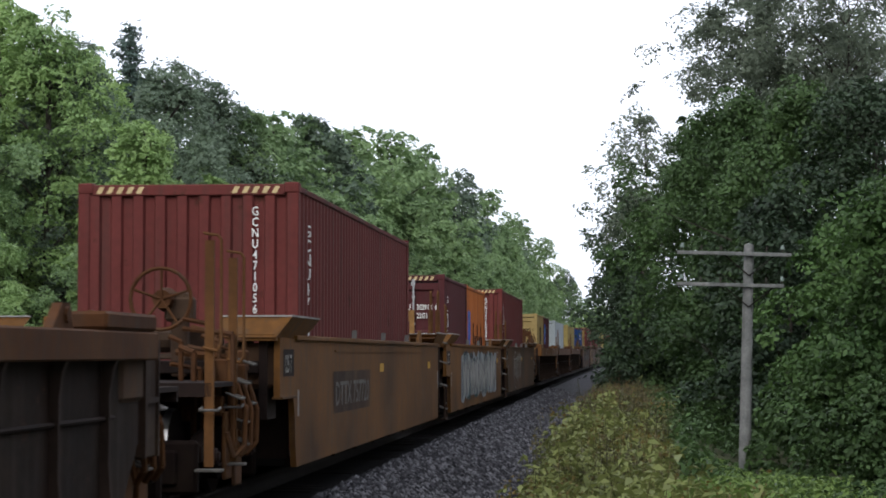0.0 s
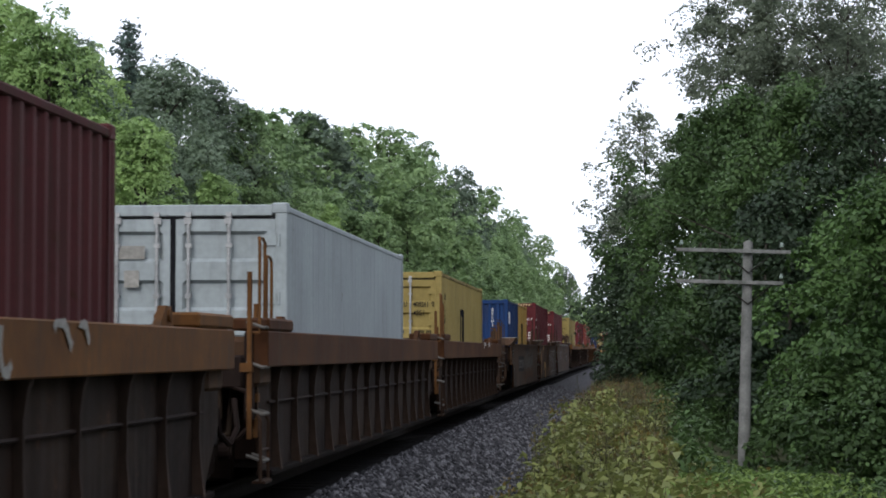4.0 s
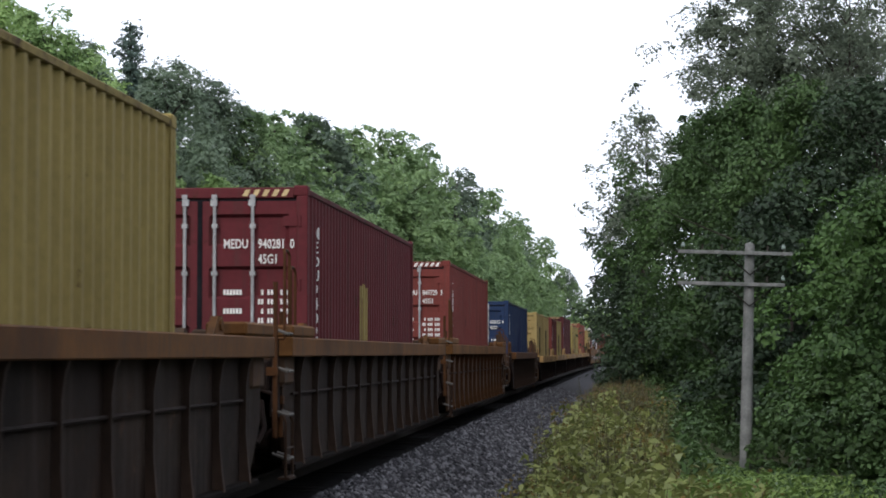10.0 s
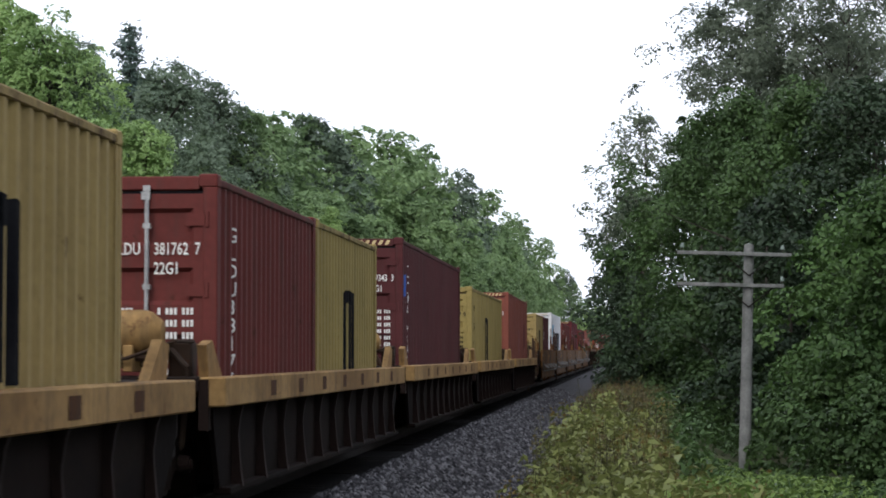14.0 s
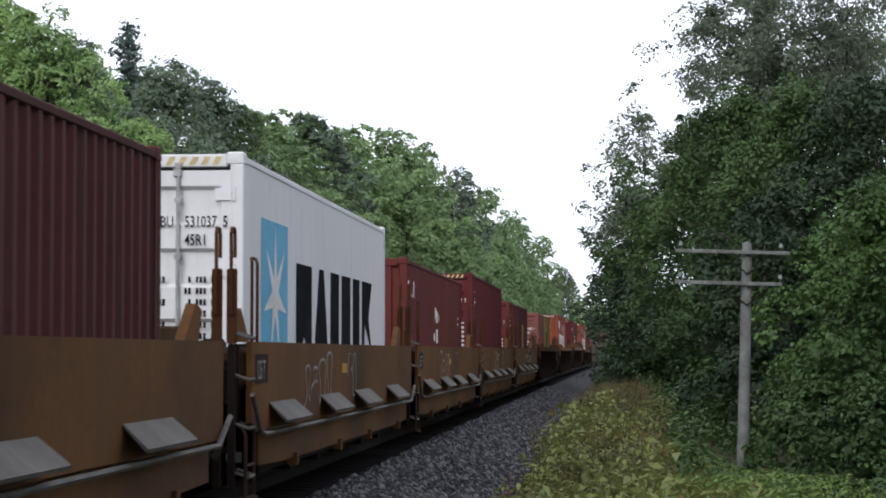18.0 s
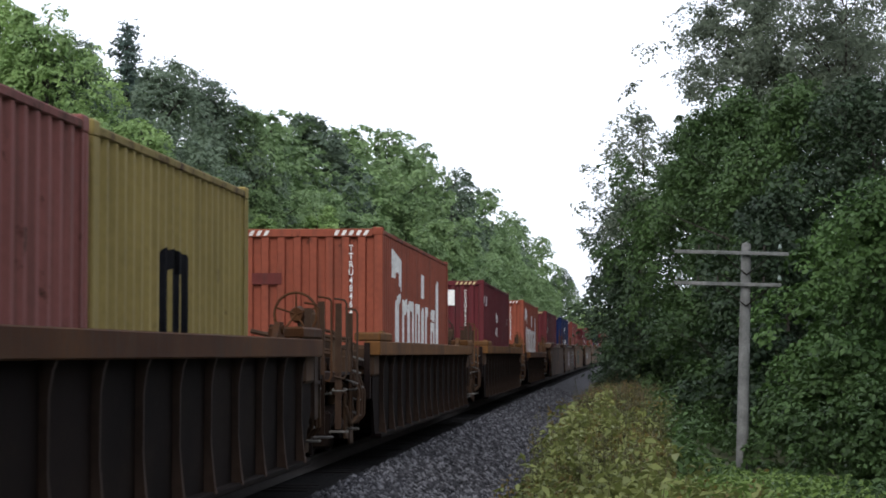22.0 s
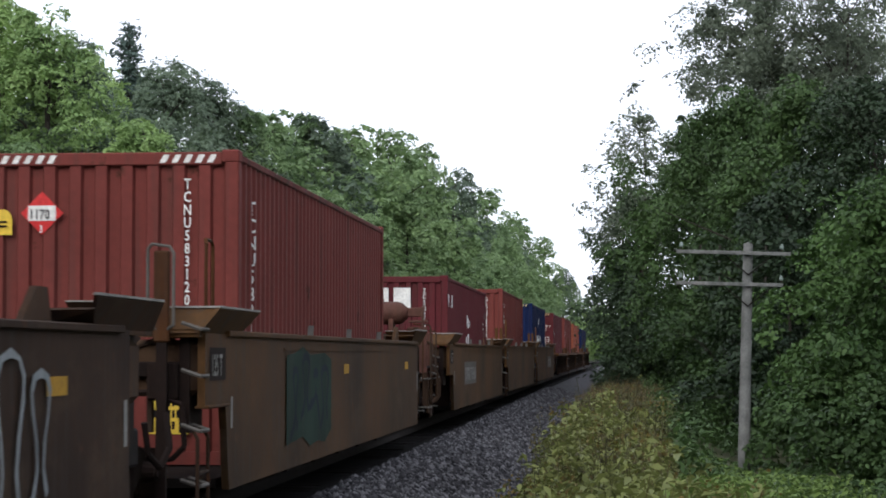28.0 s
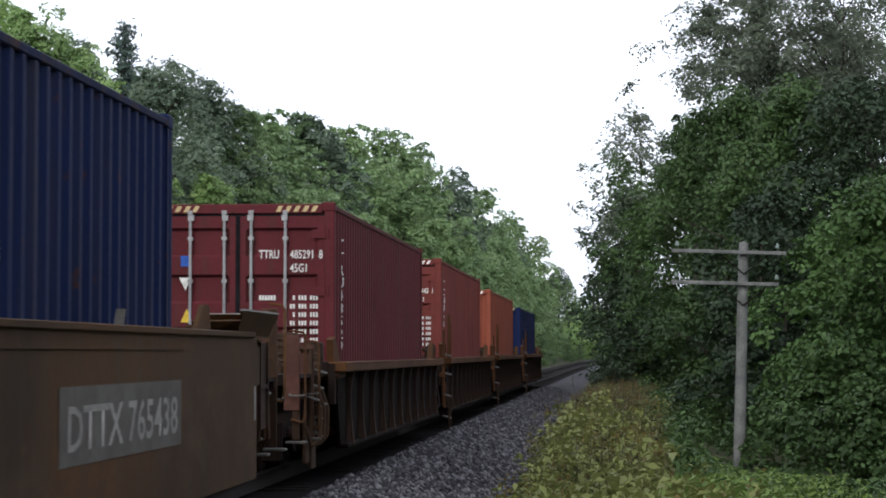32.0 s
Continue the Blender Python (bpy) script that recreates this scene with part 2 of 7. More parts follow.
CAR = {
    "olive": surface("dirty_yellow_car", (0.04961, 0.0235, 0.008511), (0.1288, 0.05698, 0.01466), 0.45, 10, 0.8, 0, 0.1, 0.45, 0.3, (0.085, 0.036, 0.014), dust=0.25),
    "ochre": surface("rusty_yellow_car", (0.07204, 0.03264, 0.01243), (0.1441, 0.06528, 0.02047), 0.7, 10, 0.8, 0, 0.1, 0.4, 0.3),
    "grimy": surface("grimy_brown_car", (0.02542, 0.01584, 0.01161), (0.05085, 0.03024, 0.01935), 0.6, 10, 0.85, 0, 0.1, 0.5, 0.3, dust=0.3),
    "umber": surface("dirty_umber_car", (0.01927, 0.01162, 0.008514), (0.05904, 0.03168, 0.01797), 0.45, 10, 0.85, 0, 0.1, 0.5, 0.34, (0.075, 0.03, 0.014), dust=0.34),
    # Paler than the web for dust and for light painted on rib edges.
    "dusty": surface("dusty_lit_rib", (0.01682, 0.009996, 0.007168), (0.05044, 0.03083, 0.0215), 0.9, 10, 0.9, 0, 0.1, 0.5, 0.1),
    "rust": surface("rusty_car", (0.04746, 0.01865, 0.007903), (0.08136, 0.03463, 0.01242), 0.8, 10, 0.85, 0, 0.1, 0.4, 0.4, dust=0.2),
    "sill": surface("yellow_sill", (0.1921, 0.1104, 0.043), (0.339, 0.2112, 0.086), 0.9, 12, 0.8, 0, 0.1, 0.5, 0.45, dust=0.2),
    # Near-black; on end decks and platforms it stands for shade in the gaps.
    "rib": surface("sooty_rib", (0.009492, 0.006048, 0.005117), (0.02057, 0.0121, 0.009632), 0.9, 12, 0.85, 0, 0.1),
    # Near-black that carries shade: below top chords and on the running gear.
    "soot": surface("under_shade_black", (0.004068, 0.002592, 0.002322), (0.009492, 0.006048, 0.00516), 0.9, 12, 0.95, 0, 0.1, spec=0.05, dust=0.05),
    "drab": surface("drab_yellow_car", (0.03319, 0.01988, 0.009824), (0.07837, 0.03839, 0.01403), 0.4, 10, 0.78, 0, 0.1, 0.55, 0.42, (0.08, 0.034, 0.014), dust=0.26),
    "web": surface("shaded_dirty_web", (0.006978, 0.003876, 0.002924), (0.01825, 0.009792, 0.006192), 0.8, 12, 0.9, 0, 0.1, 0.4, 0.3, (0.05, 0.024, 0.012), dust=0.12),
    "sticker": surface("faded_sticker", (0.36, 0.2, 0.025), (0.5, 0.28, 0.035), 3, 20, 0.7, bump=0),
    "stop": surface("orange_brown_paint", (0.17, 0.09, 0.034), (0.27, 0.15, 0.055), 1.5, 12, 0.8, 0, 0.1, 0.4, 0.3),
    "tank": surface("brown_tank", (0.062, 0.027, 0.021), (0.105, 0.047, 0.036), 1.2, 12, 0.7, 0, 0.1, 0.3, 0.2, dust=0.2),
    # Pale tone; on rungs and up-facing shields it paints in the light.
    "wedge": surface("pale_paint_and_highlight", (0.07948, 0.07225, 0.06502), (0.1193, 0.112, 0.1011), 2, 15, 0.7, 0, 0.05, 0.2, 0.1),
}


# ---- mesh helpers ----
def box(bm, x0, x1, y0, y1, z0, z1, bevel=0.0):
    v = [bm.verts.new((x, y, z)) for z in (z0, z1) for x, y in ((x0, y0), (x1, y0), (x1, y1), (x0, y1))]
    f = [bm.faces.new([v[i] for i in q]) for q in ((3, 2, 1, 0), (4, 5, 6, 7), (0, 1, 5, 4), (1, 2, 6, 5), (2, 3, 7, 6), (3, 0, 4, 7))]
    if bevel:
        bmesh.ops.bevel(bm, geom=list({e for q in f for e in q.edges}), offset=bevel, segments=1, affect="EDGES")


def tube(bm, p0, p1, r0, r1=None, n=8, caps=True):
    p0, p1 = Vector(p0), Vector(p1)
    r1 = r0 if r1 is None else r1
    q = (p1 - p0).to_track_quat("Z", "Y")
    rings = [[bm.verts.new(p + q @ Vector((r * math.cos(2 * math.pi * i / n), r * math.sin(2 * math.pi * i / n), 0))) for i in range(n)] for p, r in ((p0, r0), (p1, r1))]
    for i in range(n):
        bm.faces.new((rings[0][i], rings[0][(i + 1) % n], rings[1][(i + 1) % n], rings[1][i]))
    if caps:
        bm.faces.new(rings[0][::-1])
        bm.faces.new(rings[1])


def path_tube(bm, pts, r, n=6):
    for a, b in zip(pts, pts[1:]):
        tube(bm, a, b, r, n=n)


def prism(bm, outline, x0, x1):
    """A plate with an outline in (y, z), from x0 to x1."""
    a = [bm.verts.new((x0, y, z)) for y, z in outline]
    b = [bm.verts.new((x1, y, z)) for y, z in outline]
    k = len(outline)
    bm.faces.new(a)
    bm.faces.new(b[::-1])
    for i in range(k):
        bm.faces.new((a[i], b[i], b[(i + 1) % k], a[(i + 1) % k]))
    bmesh.ops.recalc_face_normals(bm, faces=bm.faces)


MESHES = {}


def mesh(key, make, mat, smooth=False, second=None):
    """A mesh made once by make(bm) and shared under its key."""
    if key not in MESHES:
        bm = bmesh.new()
        make(bm)
        me = bpy.data.meshes.new(str(key[0]) if isinstance(key, tuple) else key)
        bm.to_mesh(me)
        bm.free()
        if smooth:
            me.shade_smooth()
        me.materials.append(mat)
        if second:
            me.materials.append(second)
        MESHES[key] = me
    return MESHES[key]


def part(name, me, parent, label="", m=None):
    ob = new(name, me)
    ob.parent = parent
    if m is not None:
        ob.matrix_basis = m
    if label:
        ob["label"] = label
    return ob


def raw_mesh(name, verts, faces, mat):
    me = bpy.data.meshes.new(name)
    verts = np.asarray(verts, dtype=np.float32).reshape(-1, 3)
    faces = np.asarray(faces, dtype=np.int32)
    k = faces.shape[1]
    me.vertices.add(len(verts))
    me.vertices.foreach_set("co", verts.ravel())
    me.loops.add(faces.size)
    me.loops.foreach_set("vertex_index", faces.ravel())
    me.polygons.add(len(faces))
    me.polygons.foreach_set("loop_start", np.arange(0, faces.size, k, dtype=np.int32))
    me.update(calc_edges=True)
    me.materials.append(mat)
    return me


def lettering(text, size, mat):
    """The mesh of a few characters, flat in x and z, its origin at the lower left, readable from -y."""
    key = ("lettering", text, size, mat.name)
    if key not in MESHES:
        cu = bpy.data.curves.new("lettering", "FONT")
        cu.body, cu.size, cu.resolution_u, cu.space_line = text, size, 2, 0.86
        cu.offset = size * 0.012
        if "\n" in text:
            cu.align_x = "CENTER"
        ob = bpy.data.objects.new("lettering", cu)
        scene.collection.objects.link(ob)
        bpy.context.view_layer.update()
        me = bpy.data.meshes.new_from_object(ob.evaluated_get(bpy.context.evaluated_depsgraph_get()))
        bpy.data.objects.remove(ob)
        me.materials.clear()
        me.materials.append(mat)
        me.transform(Matrix.Rotation(radians(90), 4, "X"))
        MESHES[key] = me
    return MESHES[key]


# ---- the line of the track ----
def line_x(y):
    return max(y, 0.0) ** 2 / 22800


def line_z(y):
    return 0.7 * (1 - math.exp(-(max(y, 0.0) / 250) ** 2))


def travel(t):
    """How far the train has come, t seconds into the clip."""
    return 21.007 * t - 0.3625 * t * t / 32 - 0.2749 * t ** 3 / 1024


def on_line(y):
    return pose(line_x(y), y, line_z(y), 0, 0, -math.degrees(math.atan(max(y, 0) / 11400)))


TRAIN = []          # (thing, its place along the train)


# ---- containers ----
HW = 1.219


def folds(a0, a1, depth, period, steep=0.23):
    """Upright trapezoid folds from a0 to a1: places along the sheet and how deep it lies there."""
    n = max(1, round((a1 - a0) / period))
    p, prof = (a1 - a0) / n, []
    for i in range(n):
        a = a0 + i * p
        prof += [(a, 0), (a + (0.5 - steep) * p, 0), (a + 0.5 * p, depth), (a + (1 - steep) * p, depth)]
    return prof + [(a1, 0)]


def corrugated(bm, a0, a1, z0, z1, depth, period, put, steep=0.23):
    """A sheet with such folds; put(a, d, z) gives the vertex at a along it, d deep."""
    prof = folds(a0, a1, depth, period, steep)
    low = [bm.verts.new(put(a, d, z0)) for a, d in prof]
    high = [bm.verts.new(put(a, d, z1)) for a, d in prof]
    for i in range(len(prof) - 1):
        bm.faces.new((low[i], low[i + 1], high[i + 1], high[i]))


def side_wall(length, h, plain):
    def make(bm):
        if plain:
            box(bm, HW - 0.05, HW - 0.012, 0.14, length - 0.14, 0.12, h - 0.1)
        else:
            corrugated(bm, 0.15, length - 0.15, 0.12, h - 0.09, 0.036, 0.278, lambda a, d, z: (HW - 0.012 - d, a, z))
    return make


def end_sheet(h):
    def make(bm):
        corrugated(bm, -HW + 0.13, HW - 0.13, 0.12, h - 0.13, 0.046, 0.24, lambda a, d, z: (a, 0.02 + d, z), 0.08)
    return make


def door_leaf(h):
    """One leaf, its hinge side at x = 0 and its free edge at x = -1.09: flat bands between pressed-in panels."""
    def make(bm):
        bands = [0.22, 0.30, 0.18, 0.30, 0.24, 0.30, 0.18, 0.30, 0.12]
        unit = (h - 0.30) / sum(bands)
        z, rows = 0.13, [(0.13, 0)]
        for i, b in enumerate(bands):
            if i % 2:
                rows += [(z + 0.035, 1), (z + b * unit - 0.035, 1)]
            z += b * unit
            rows.append((z, 0))
        cols = [(-1.09, 0), (-1.0, 0), (-0.955, 1), (-0.135, 1), (-0.09, 0), (0, 0)]
        grid = [[bm.verts.new((x, 0.02 + 0.05 * a * b, zz)) for x, a in cols] for zz, b in rows]
        for lo, hi in zip(grid, grid[1:]):
            for i in range(len(cols) - 1):
                bm.faces.new((lo[i], lo[i + 1], hi[i + 1], hi[i]))
        rim = [[bm.verts.new((x, 0.07, zz)) for x, zz in ((-1.09, rows[0][0]), (0, rows[0][0]), (0, rows[-1][0]), (-1.09, rows[-1][0]))]][0]
        bm.faces.new((rim[0], rim[1], grid[0][-1], *reversed(grid[0][:-1])))
        bm.faces.new((rim[1], rim[2], *[r[-1] for r in reversed(grid)]))
        bm.faces.new((rim[3], rim[0], *[r[0] for r in grid]))
        bm.faces.new((rim[2], rim[3], *grid[-1]))
    return make


def lock_rod(h):
    def make(bm):
        tube(bm, (0, -0.02, 0.08), (0, -0.02, h - 0.1), 0.019, n=8)
        for z in (0.2, 0.55, 1.0, h - 0.98, h - 0.45):
            box(bm, -0.032, 0.032, -0.038, 0.02, z - 0.022, z + 0.022)
        for z in (0.13, h - 0.2):
            box(bm, -0.045, 0.028, -0.04, 0.03, z - 0.025, z + 0.045)
            box(bm, -0.03, 0.03, -0.048, -0.01, z + 0.05, z + 0.1)
        box(bm, 0.0, 0.36, -0.045, -0.03, 1.08, 1.105)
        box(bm, 0.3, 0.36, -0.03, 0.02, 1.04, 1.14)
    return make


def hinge(bm):
    box(bm, -0.16, 0.03, 0.0, 0.03, 0, 0.11)
    tube(bm, (0.03, 0.0, -0.01), (0.03, 0.0, 0.12), 0.02, n=6)


def stripes(bm):
    """Slanted warning bars along a header, 0.55 long."""
    for i in range(5):
        x = i * 0.11
        v = [bm.verts.new(q) for q in ((x, 0, 0), (x + 0.055, 0, 0), (x + 0.095, 0, 0.075), (x + 0.04, 0, 0.075))]
        bm.faces.new(v)


def flat(shapes):
    """Flat shapes in x and z, each a list of corners, as one marking."""
    def make(bm):
        for s in shapes:
            bm.faces.new([bm.verts.new((x, 0, z)) for x, z in s])
    return make


def rect(x0, x1, z0, z1):
    return [(x0, z0), (x1, z0), (x1, z1), (x0, z1)]


def pillar(x0, x1, z0, z1, r=0.6):
    """An upright bar with a rounded top."""
    w = (x1 - x0) / 2
    return [(x0, z0), (x1, z0)] + [(x0 + w + w * math.cos(a * math.pi / 8), z1 - w * r + w * r * math.sin(a * math.pi / 8)) for a in range(9)]


def hoop(x0, x1, z0, z1, w=0.34, t=0.17):
    """Two uprights joined above and below, a slot between them."""
    r = 0.12
    return [[(x0 + r, z0), (x0 + w, z0), (x0 + w, z1), (x0 + r, z1), (x0, z1 - r), (x0, z0 + r)], rect(x0 + w, x1 - w, z1 - t, z1), rect(x0 + w, x1 - w, z0, z0 + t),
            [(x1 - w, z0), (x1 - r, z0), (x1, z0 + r), (x1, z1 - r), (x1 - r, z1), (x1 - w, z1)]]


# Emblems as plain shapes: x along the wall from their left, z up.
EMBLEM = {
    "arches": [pillar(-0.03, 0.22, 0.3, 1.4), pillar(0.33, 0.59, 0.32, 1.42), pillar(0.7, 0.97, 0.3, 1.38), [(0.16, 1.2), (0.38, 1.26), (0.38, 1.4), (0.16, 1.38)], [(0.52, 1.2), (0.76, 1.22), (0.76, 1.37), (0.52, 1.4)], rect(0.05, 0.26, 0.0, 0.22), rect(0.38, 0.58, 0.02, 0.2), rect(0.7, 0.92, 0.0, 0.22)],
    "sprout": [[(-0.35, 1.66), (1.2, 1.52), (1.2, 1.02), (0.8, 1.12), (0.75, 1.24), (0.55, 1.36), (0.35, 1.28), (0.15, 1.2), (-0.35, 1.2)],
               [(0.2, 0.0), (0.85, 0.0), (0.9, 0.8), (1.15, 1.0), (0.65, 0.94), (0.3, 0.84)]]
              + [pillar(1.3, 1.62, 0.0, 0.9), [(1.6, 0.62), (2.06, 0.7), (2.06, 0.92), (1.78, 0.9), (1.6, 0.82)]]
              + hoop(2.25, 3.3, 0.0, 0.9) + hoop(3.5, 4.5, 0.0, 0.88) + [pillar(4.78, 5.15, 0.0, 0.86), rect(4.78, 5.15, 1.0, 1.42)]
              + hoop(5.4, 6.3, 0.0, 0.86)[:3] + hoop(6.55, 7.5, 0.0, 0.6) + [[(6.6, 0.66), (7.5, 0.6), (7.5, 0.84), (6.75, 0.84)], pillar(7.82, 8.22, 0.0, 1.42)],
    "slabs": [rect(0, 0.3, 0, 0.36), rect(0.4, 0.5, 0, 0.36), rect(0.6, 0.94, 0, 0.36)],
    "marks": [[(0.2, 2.25), (0.26, 2.25), (0.34, 2.5), (0.28, 2.5)], [(0.44, 2.24), (0.5, 2.24), (0.42, 2.5), (0.36, 2.5)], rect(0.6, 0.66, 2.24, 2.5), rect(0.74, 0.86, 2.24, 2.29), [(0.98, 2.24), (1.05, 2.24), (1.16, 2.5), (1.09, 2.5)], rect(1.24, 1.31, 2.24, 2.5), [(5.4, 1.9), (5.6, 1.85), (5.75, 2.1), (5.6, 2.2), (5.45, 2.1)], rect(5.9, 6.1, 1.87, 2.09), rect(6.3, 6.5, 1.9, 2.05),
              pillar(5.7, 6.15, 1.48, 1.74), rect(5.35, 5.5, 1.52, 1.66), rect(11.2, 11.32, 2.0, 2.05), rect(11.2, 11.32, 1.88, 1.93)],
    "bird": [[(1.1, 0.84), (1.55, 1.15), (1.95, 1.22), (2.1, 1.15), (2.05, 0.97), (1.8, 0.97), (1.7, 1.02), (1.4, 0.97), (1.05, 0.88)], [(0.7, 0.6), (1.05, 0.88), (0.95, 0.8)],
             pillar(0.1, 0.62, 0, 0.53), [(0.75, 0), (0.95, 0), (1.25, 0.53), (0.8, 0.53)], [(1.2, 0), (1.85, 0), (1.55, 0.53)], pillar(1.98, 2.4, 0, 0.52), pillar(2.52, 2.95, 0, 0.52), [(3.05, 0), (3.2, 0), (3.45, 0.5), (3.1, 0.4)]],
    "block_letters": [[(0, 0), (0.3, 0), (0.6, 0.2), (0.9, 0), (1.2, 0), (1.2, 1), (0, 1)], [(1.4, 0), (2.6, 0), (2.2, 1), (1.8, 1)], rect(2.8, 3.6, 0, 1), rect(3.85, 4.75, 0, 1), rect(5.0, 5.75, 0, 1), [(6.0, 0), (6.3, 0), (6.35, 0.4), (7.2, 0), (6.8, 0.5), (7.2, 1), (6.0, 1)]],
}


def draped(key, source, paint, length, at, plain):
    """A marking painted on the folded side wall, its left end at place at: it follows the folds."""
    key = ("draped", key, paint.name, round(at, 3), length, plain)
    if key in MESHES:
        return MESHES[key]
    bm = bmesh.new()
    if isinstance(source, bpy.types.Mesh):
        bm.from_mesh(source)
    else:
        flat(source)(bm)
    if not plain:
        prof = folds(0.15, length - 0.15, 0.036, 0.278)
        lo, hi = min(v.co.x for v in bm.verts) + at, max(v.co.x for v in bm.verts) + at
        for a, _ in prof:
            if lo < a < hi:
                bmesh.ops.bisect_plane(bm, geom=bm.verts[:] + bm.edges[:] + bm.faces[:], plane_co=(a - at, 0, 0), plane_no=(1, 0, 0), dist=0.0005)
        pa, pd = [q[0] for q in prof], [q[1] for q in prof]
        for v in bm.verts:
            v.co.y = float(np.interp(v.co.x + at, pa, pd))
    me = bpy.data.meshes.new("marking")
    bm.to_mesh(me)
    bm.free()
    me.materials.append(paint)
    MESHES[key] = me
    return me


def on_side(x, y, z):
    """Marks laid on the wall that faces +x: their x runs along the train."""
    return pose(x, y, z, 0, 0, 90)


def container(name, colour, length, h, face, u, code="", size_code="", side_code=True, striped=True, rods="galvanised", emblem=None, emblem_paint=None, emblem_at=(0, 0), extras=(), label="", plain=False, ink=None):
    mat = COLOUR[colour]
    ink = ink or WHITE_PAINT
    worn = mat if plain else WORN[colour]
    ob = new(name)
    ob.empty_display_size = 0.3
    tagged(ob, label, "container", "containers on the train")
    part("side_wall", mesh(("side_wall", length, h, colour, plain), side_wall(length, h, plain), mat), ob)
    part("side_wall", mesh(("side_wall", length, h, colour, plain), None, mat), ob, m=pose(0, length, 0, 0, 0, 180))
    part("roof", mesh(("roof", length, colour), lambda bm: box(bm, -HW + 0.04, HW - 0.04, 0.05, length - 0.05, -0.07, -0.02), mat), ob, m=pose(0, 0, h))
    part("floor_frame", mesh(("floor_frame", length, colour), lambda bm: box(bm, -HW + 0.02, HW - 0.02, 0.03, length - 0.03, 0.01, 0.13), mat), ob)
    post = mesh(("corner_post", h, colour), lambda bm: (box(bm, -0.13, 0, 0, 0.1, 0.11, h - 0.11, 0.012), box(bm, -0.03, -0.006, 0.1, 0.17, 0.11, h - 0.11)), mat)
    cast = mesh(("corner_casting", colour), lambda bm: (box(bm, -0.165, 0.002, -0.004, 0.178, 0, 0.118, 0.014), box(bm, -0.13, -0.05, -0.008, 0.0, 0.035, 0.08)), mat)
    mirror = Matrix.Diagonal((-1, 1, 1, 1))
    for m in (Matrix.Translation((HW, 0, 0)), Matrix.Translation((-HW, 0, 0)) @ mirror, pose(-HW, length, 0, 0, 0, 180), pose(HW, length, 0, 0, 0, 180) @ mirror):
        part("corner_post", post, ob, m=m)
        part("corner_casting", cast, ob, m=m)
        part("corner_casting", cast, ob, m=Matrix.Translation((0, 0, h - 0.118)) @ m)
    rail = mesh(("top_rail", length, colour), lambda bm: box(bm, -0.07, -0.002, 0.17, length - 0.17, -0.1, -0.035, 0.01), worn)
    part("top_rail", rail, ob, m=Matrix.Translation((HW, 0, h)))
    part("top_rail", rail, ob, m=Matrix.Translation((-HW, 0, h)) @ mirror)
    header = mesh(("header", colour), lambda bm: box(bm, -HW + 0.16, HW - 0.16, 0.006, 0.1, -0.14, -0.02, 0.01), mat)
    part("header", header, ob, m=Matrix.Translation((0, 0, h)))
    part("header", header, ob, m=pose(0, length, h, 0, 0, 180))
    part("end_wall", mesh(("end_wall", h, colour), end_sheet(h), mat), ob, m=pose(0, length, 0, 0, 0, 180))
    if face == "doors":
        leaf = mesh(("door", h, colour), door_leaf(h), mat)
        for s in (1, -1):
            m = Matrix.Translation((s * (HW - 0.12), 0, 0)) @ (Matrix.Identity(4) if s > 0 else mirror)
            door = part("door", leaf, ob, m=m)
            for i in range(4):
                part("hinge", mesh(("hinge", colour), hinge, mat), door, m=Matrix.Translation((0, 0, 0.3 + i * (h - 0.75) / 3)))
            for x in (-0.5, -0.93):
                part("lock_rod", mesh(("lock_rod", h, rods), lock_rod(h), GALVANISED if rods == "galvanised" else mat), door, "galvanised lock rod", Matrix.Translation((x, 0.02, 0)))
        part("gasket", mesh(("gasket", h), lambda bm: (box(bm, -0.028, 0.028, 0.012, 0.06, 0.13, h - 0.17), box(bm, -1.1, 1.1, 0.03, 0.06, h - 0.172, h - 0.148)), DARK_PAINT), ob, "black rubber door seal")
    else:
        part("end_wall", mesh(("end_wall", h, colour), end_sheet(h), mat), ob)
    if striped:
        sp = STRIPE_PAINT if colour not in ("orange", "red", "yellow", "mustard", "cream") else (DARK_PAINT if colour in ("yellow", "mustard", "cream") else WHITE_PAINT)
        band = mesh(("warning_stripes", sp.name), stripes, sp)
        part("warning_stripes", band, ob, "slanted warning stripes", Matrix.Translation((HW - 0.74, 0.002, h - 0.118)))
        part("warning_stripes", band, ob, "slanted warning stripes", Matrix.Translation((-HW + 0.2, 0.002, h - 0.118)))
    if code:
        if face == "doors":
            for word, x in zip(code.split(), (0.27, 0.66, 1.02)):
                part("number", lettering(word, 0.165, ink), ob, m=Matrix.Translation((x, 0.0, h - 0.7)) @ Matrix.Diagonal((0.62, 1, 0.9, 1)))
            if size_code:
                part("size_code", lettering(size_code, 0.165, ink), ob, m=Matrix.Translation((0.66, 0.0, h - 0.87)) @ Matrix.Diagonal((0.62, 1, 0.9, 1)))
            for i in range(7):
                part("weight_line", mesh(("weight_line", ink.name, i % 2), flat([rect(0.036 * k, 0.036 * k + 0.024, 0, 0.058) for k in ((0, 1, 3, 4, 5, 7, 8, 9) if i % 2 else (1, 3, 4, 5, 7, 8, 9))]), ink), ob, m=Matrix.Translation((0.66, 0.012, h - 1.22 - 0.105 * i)))
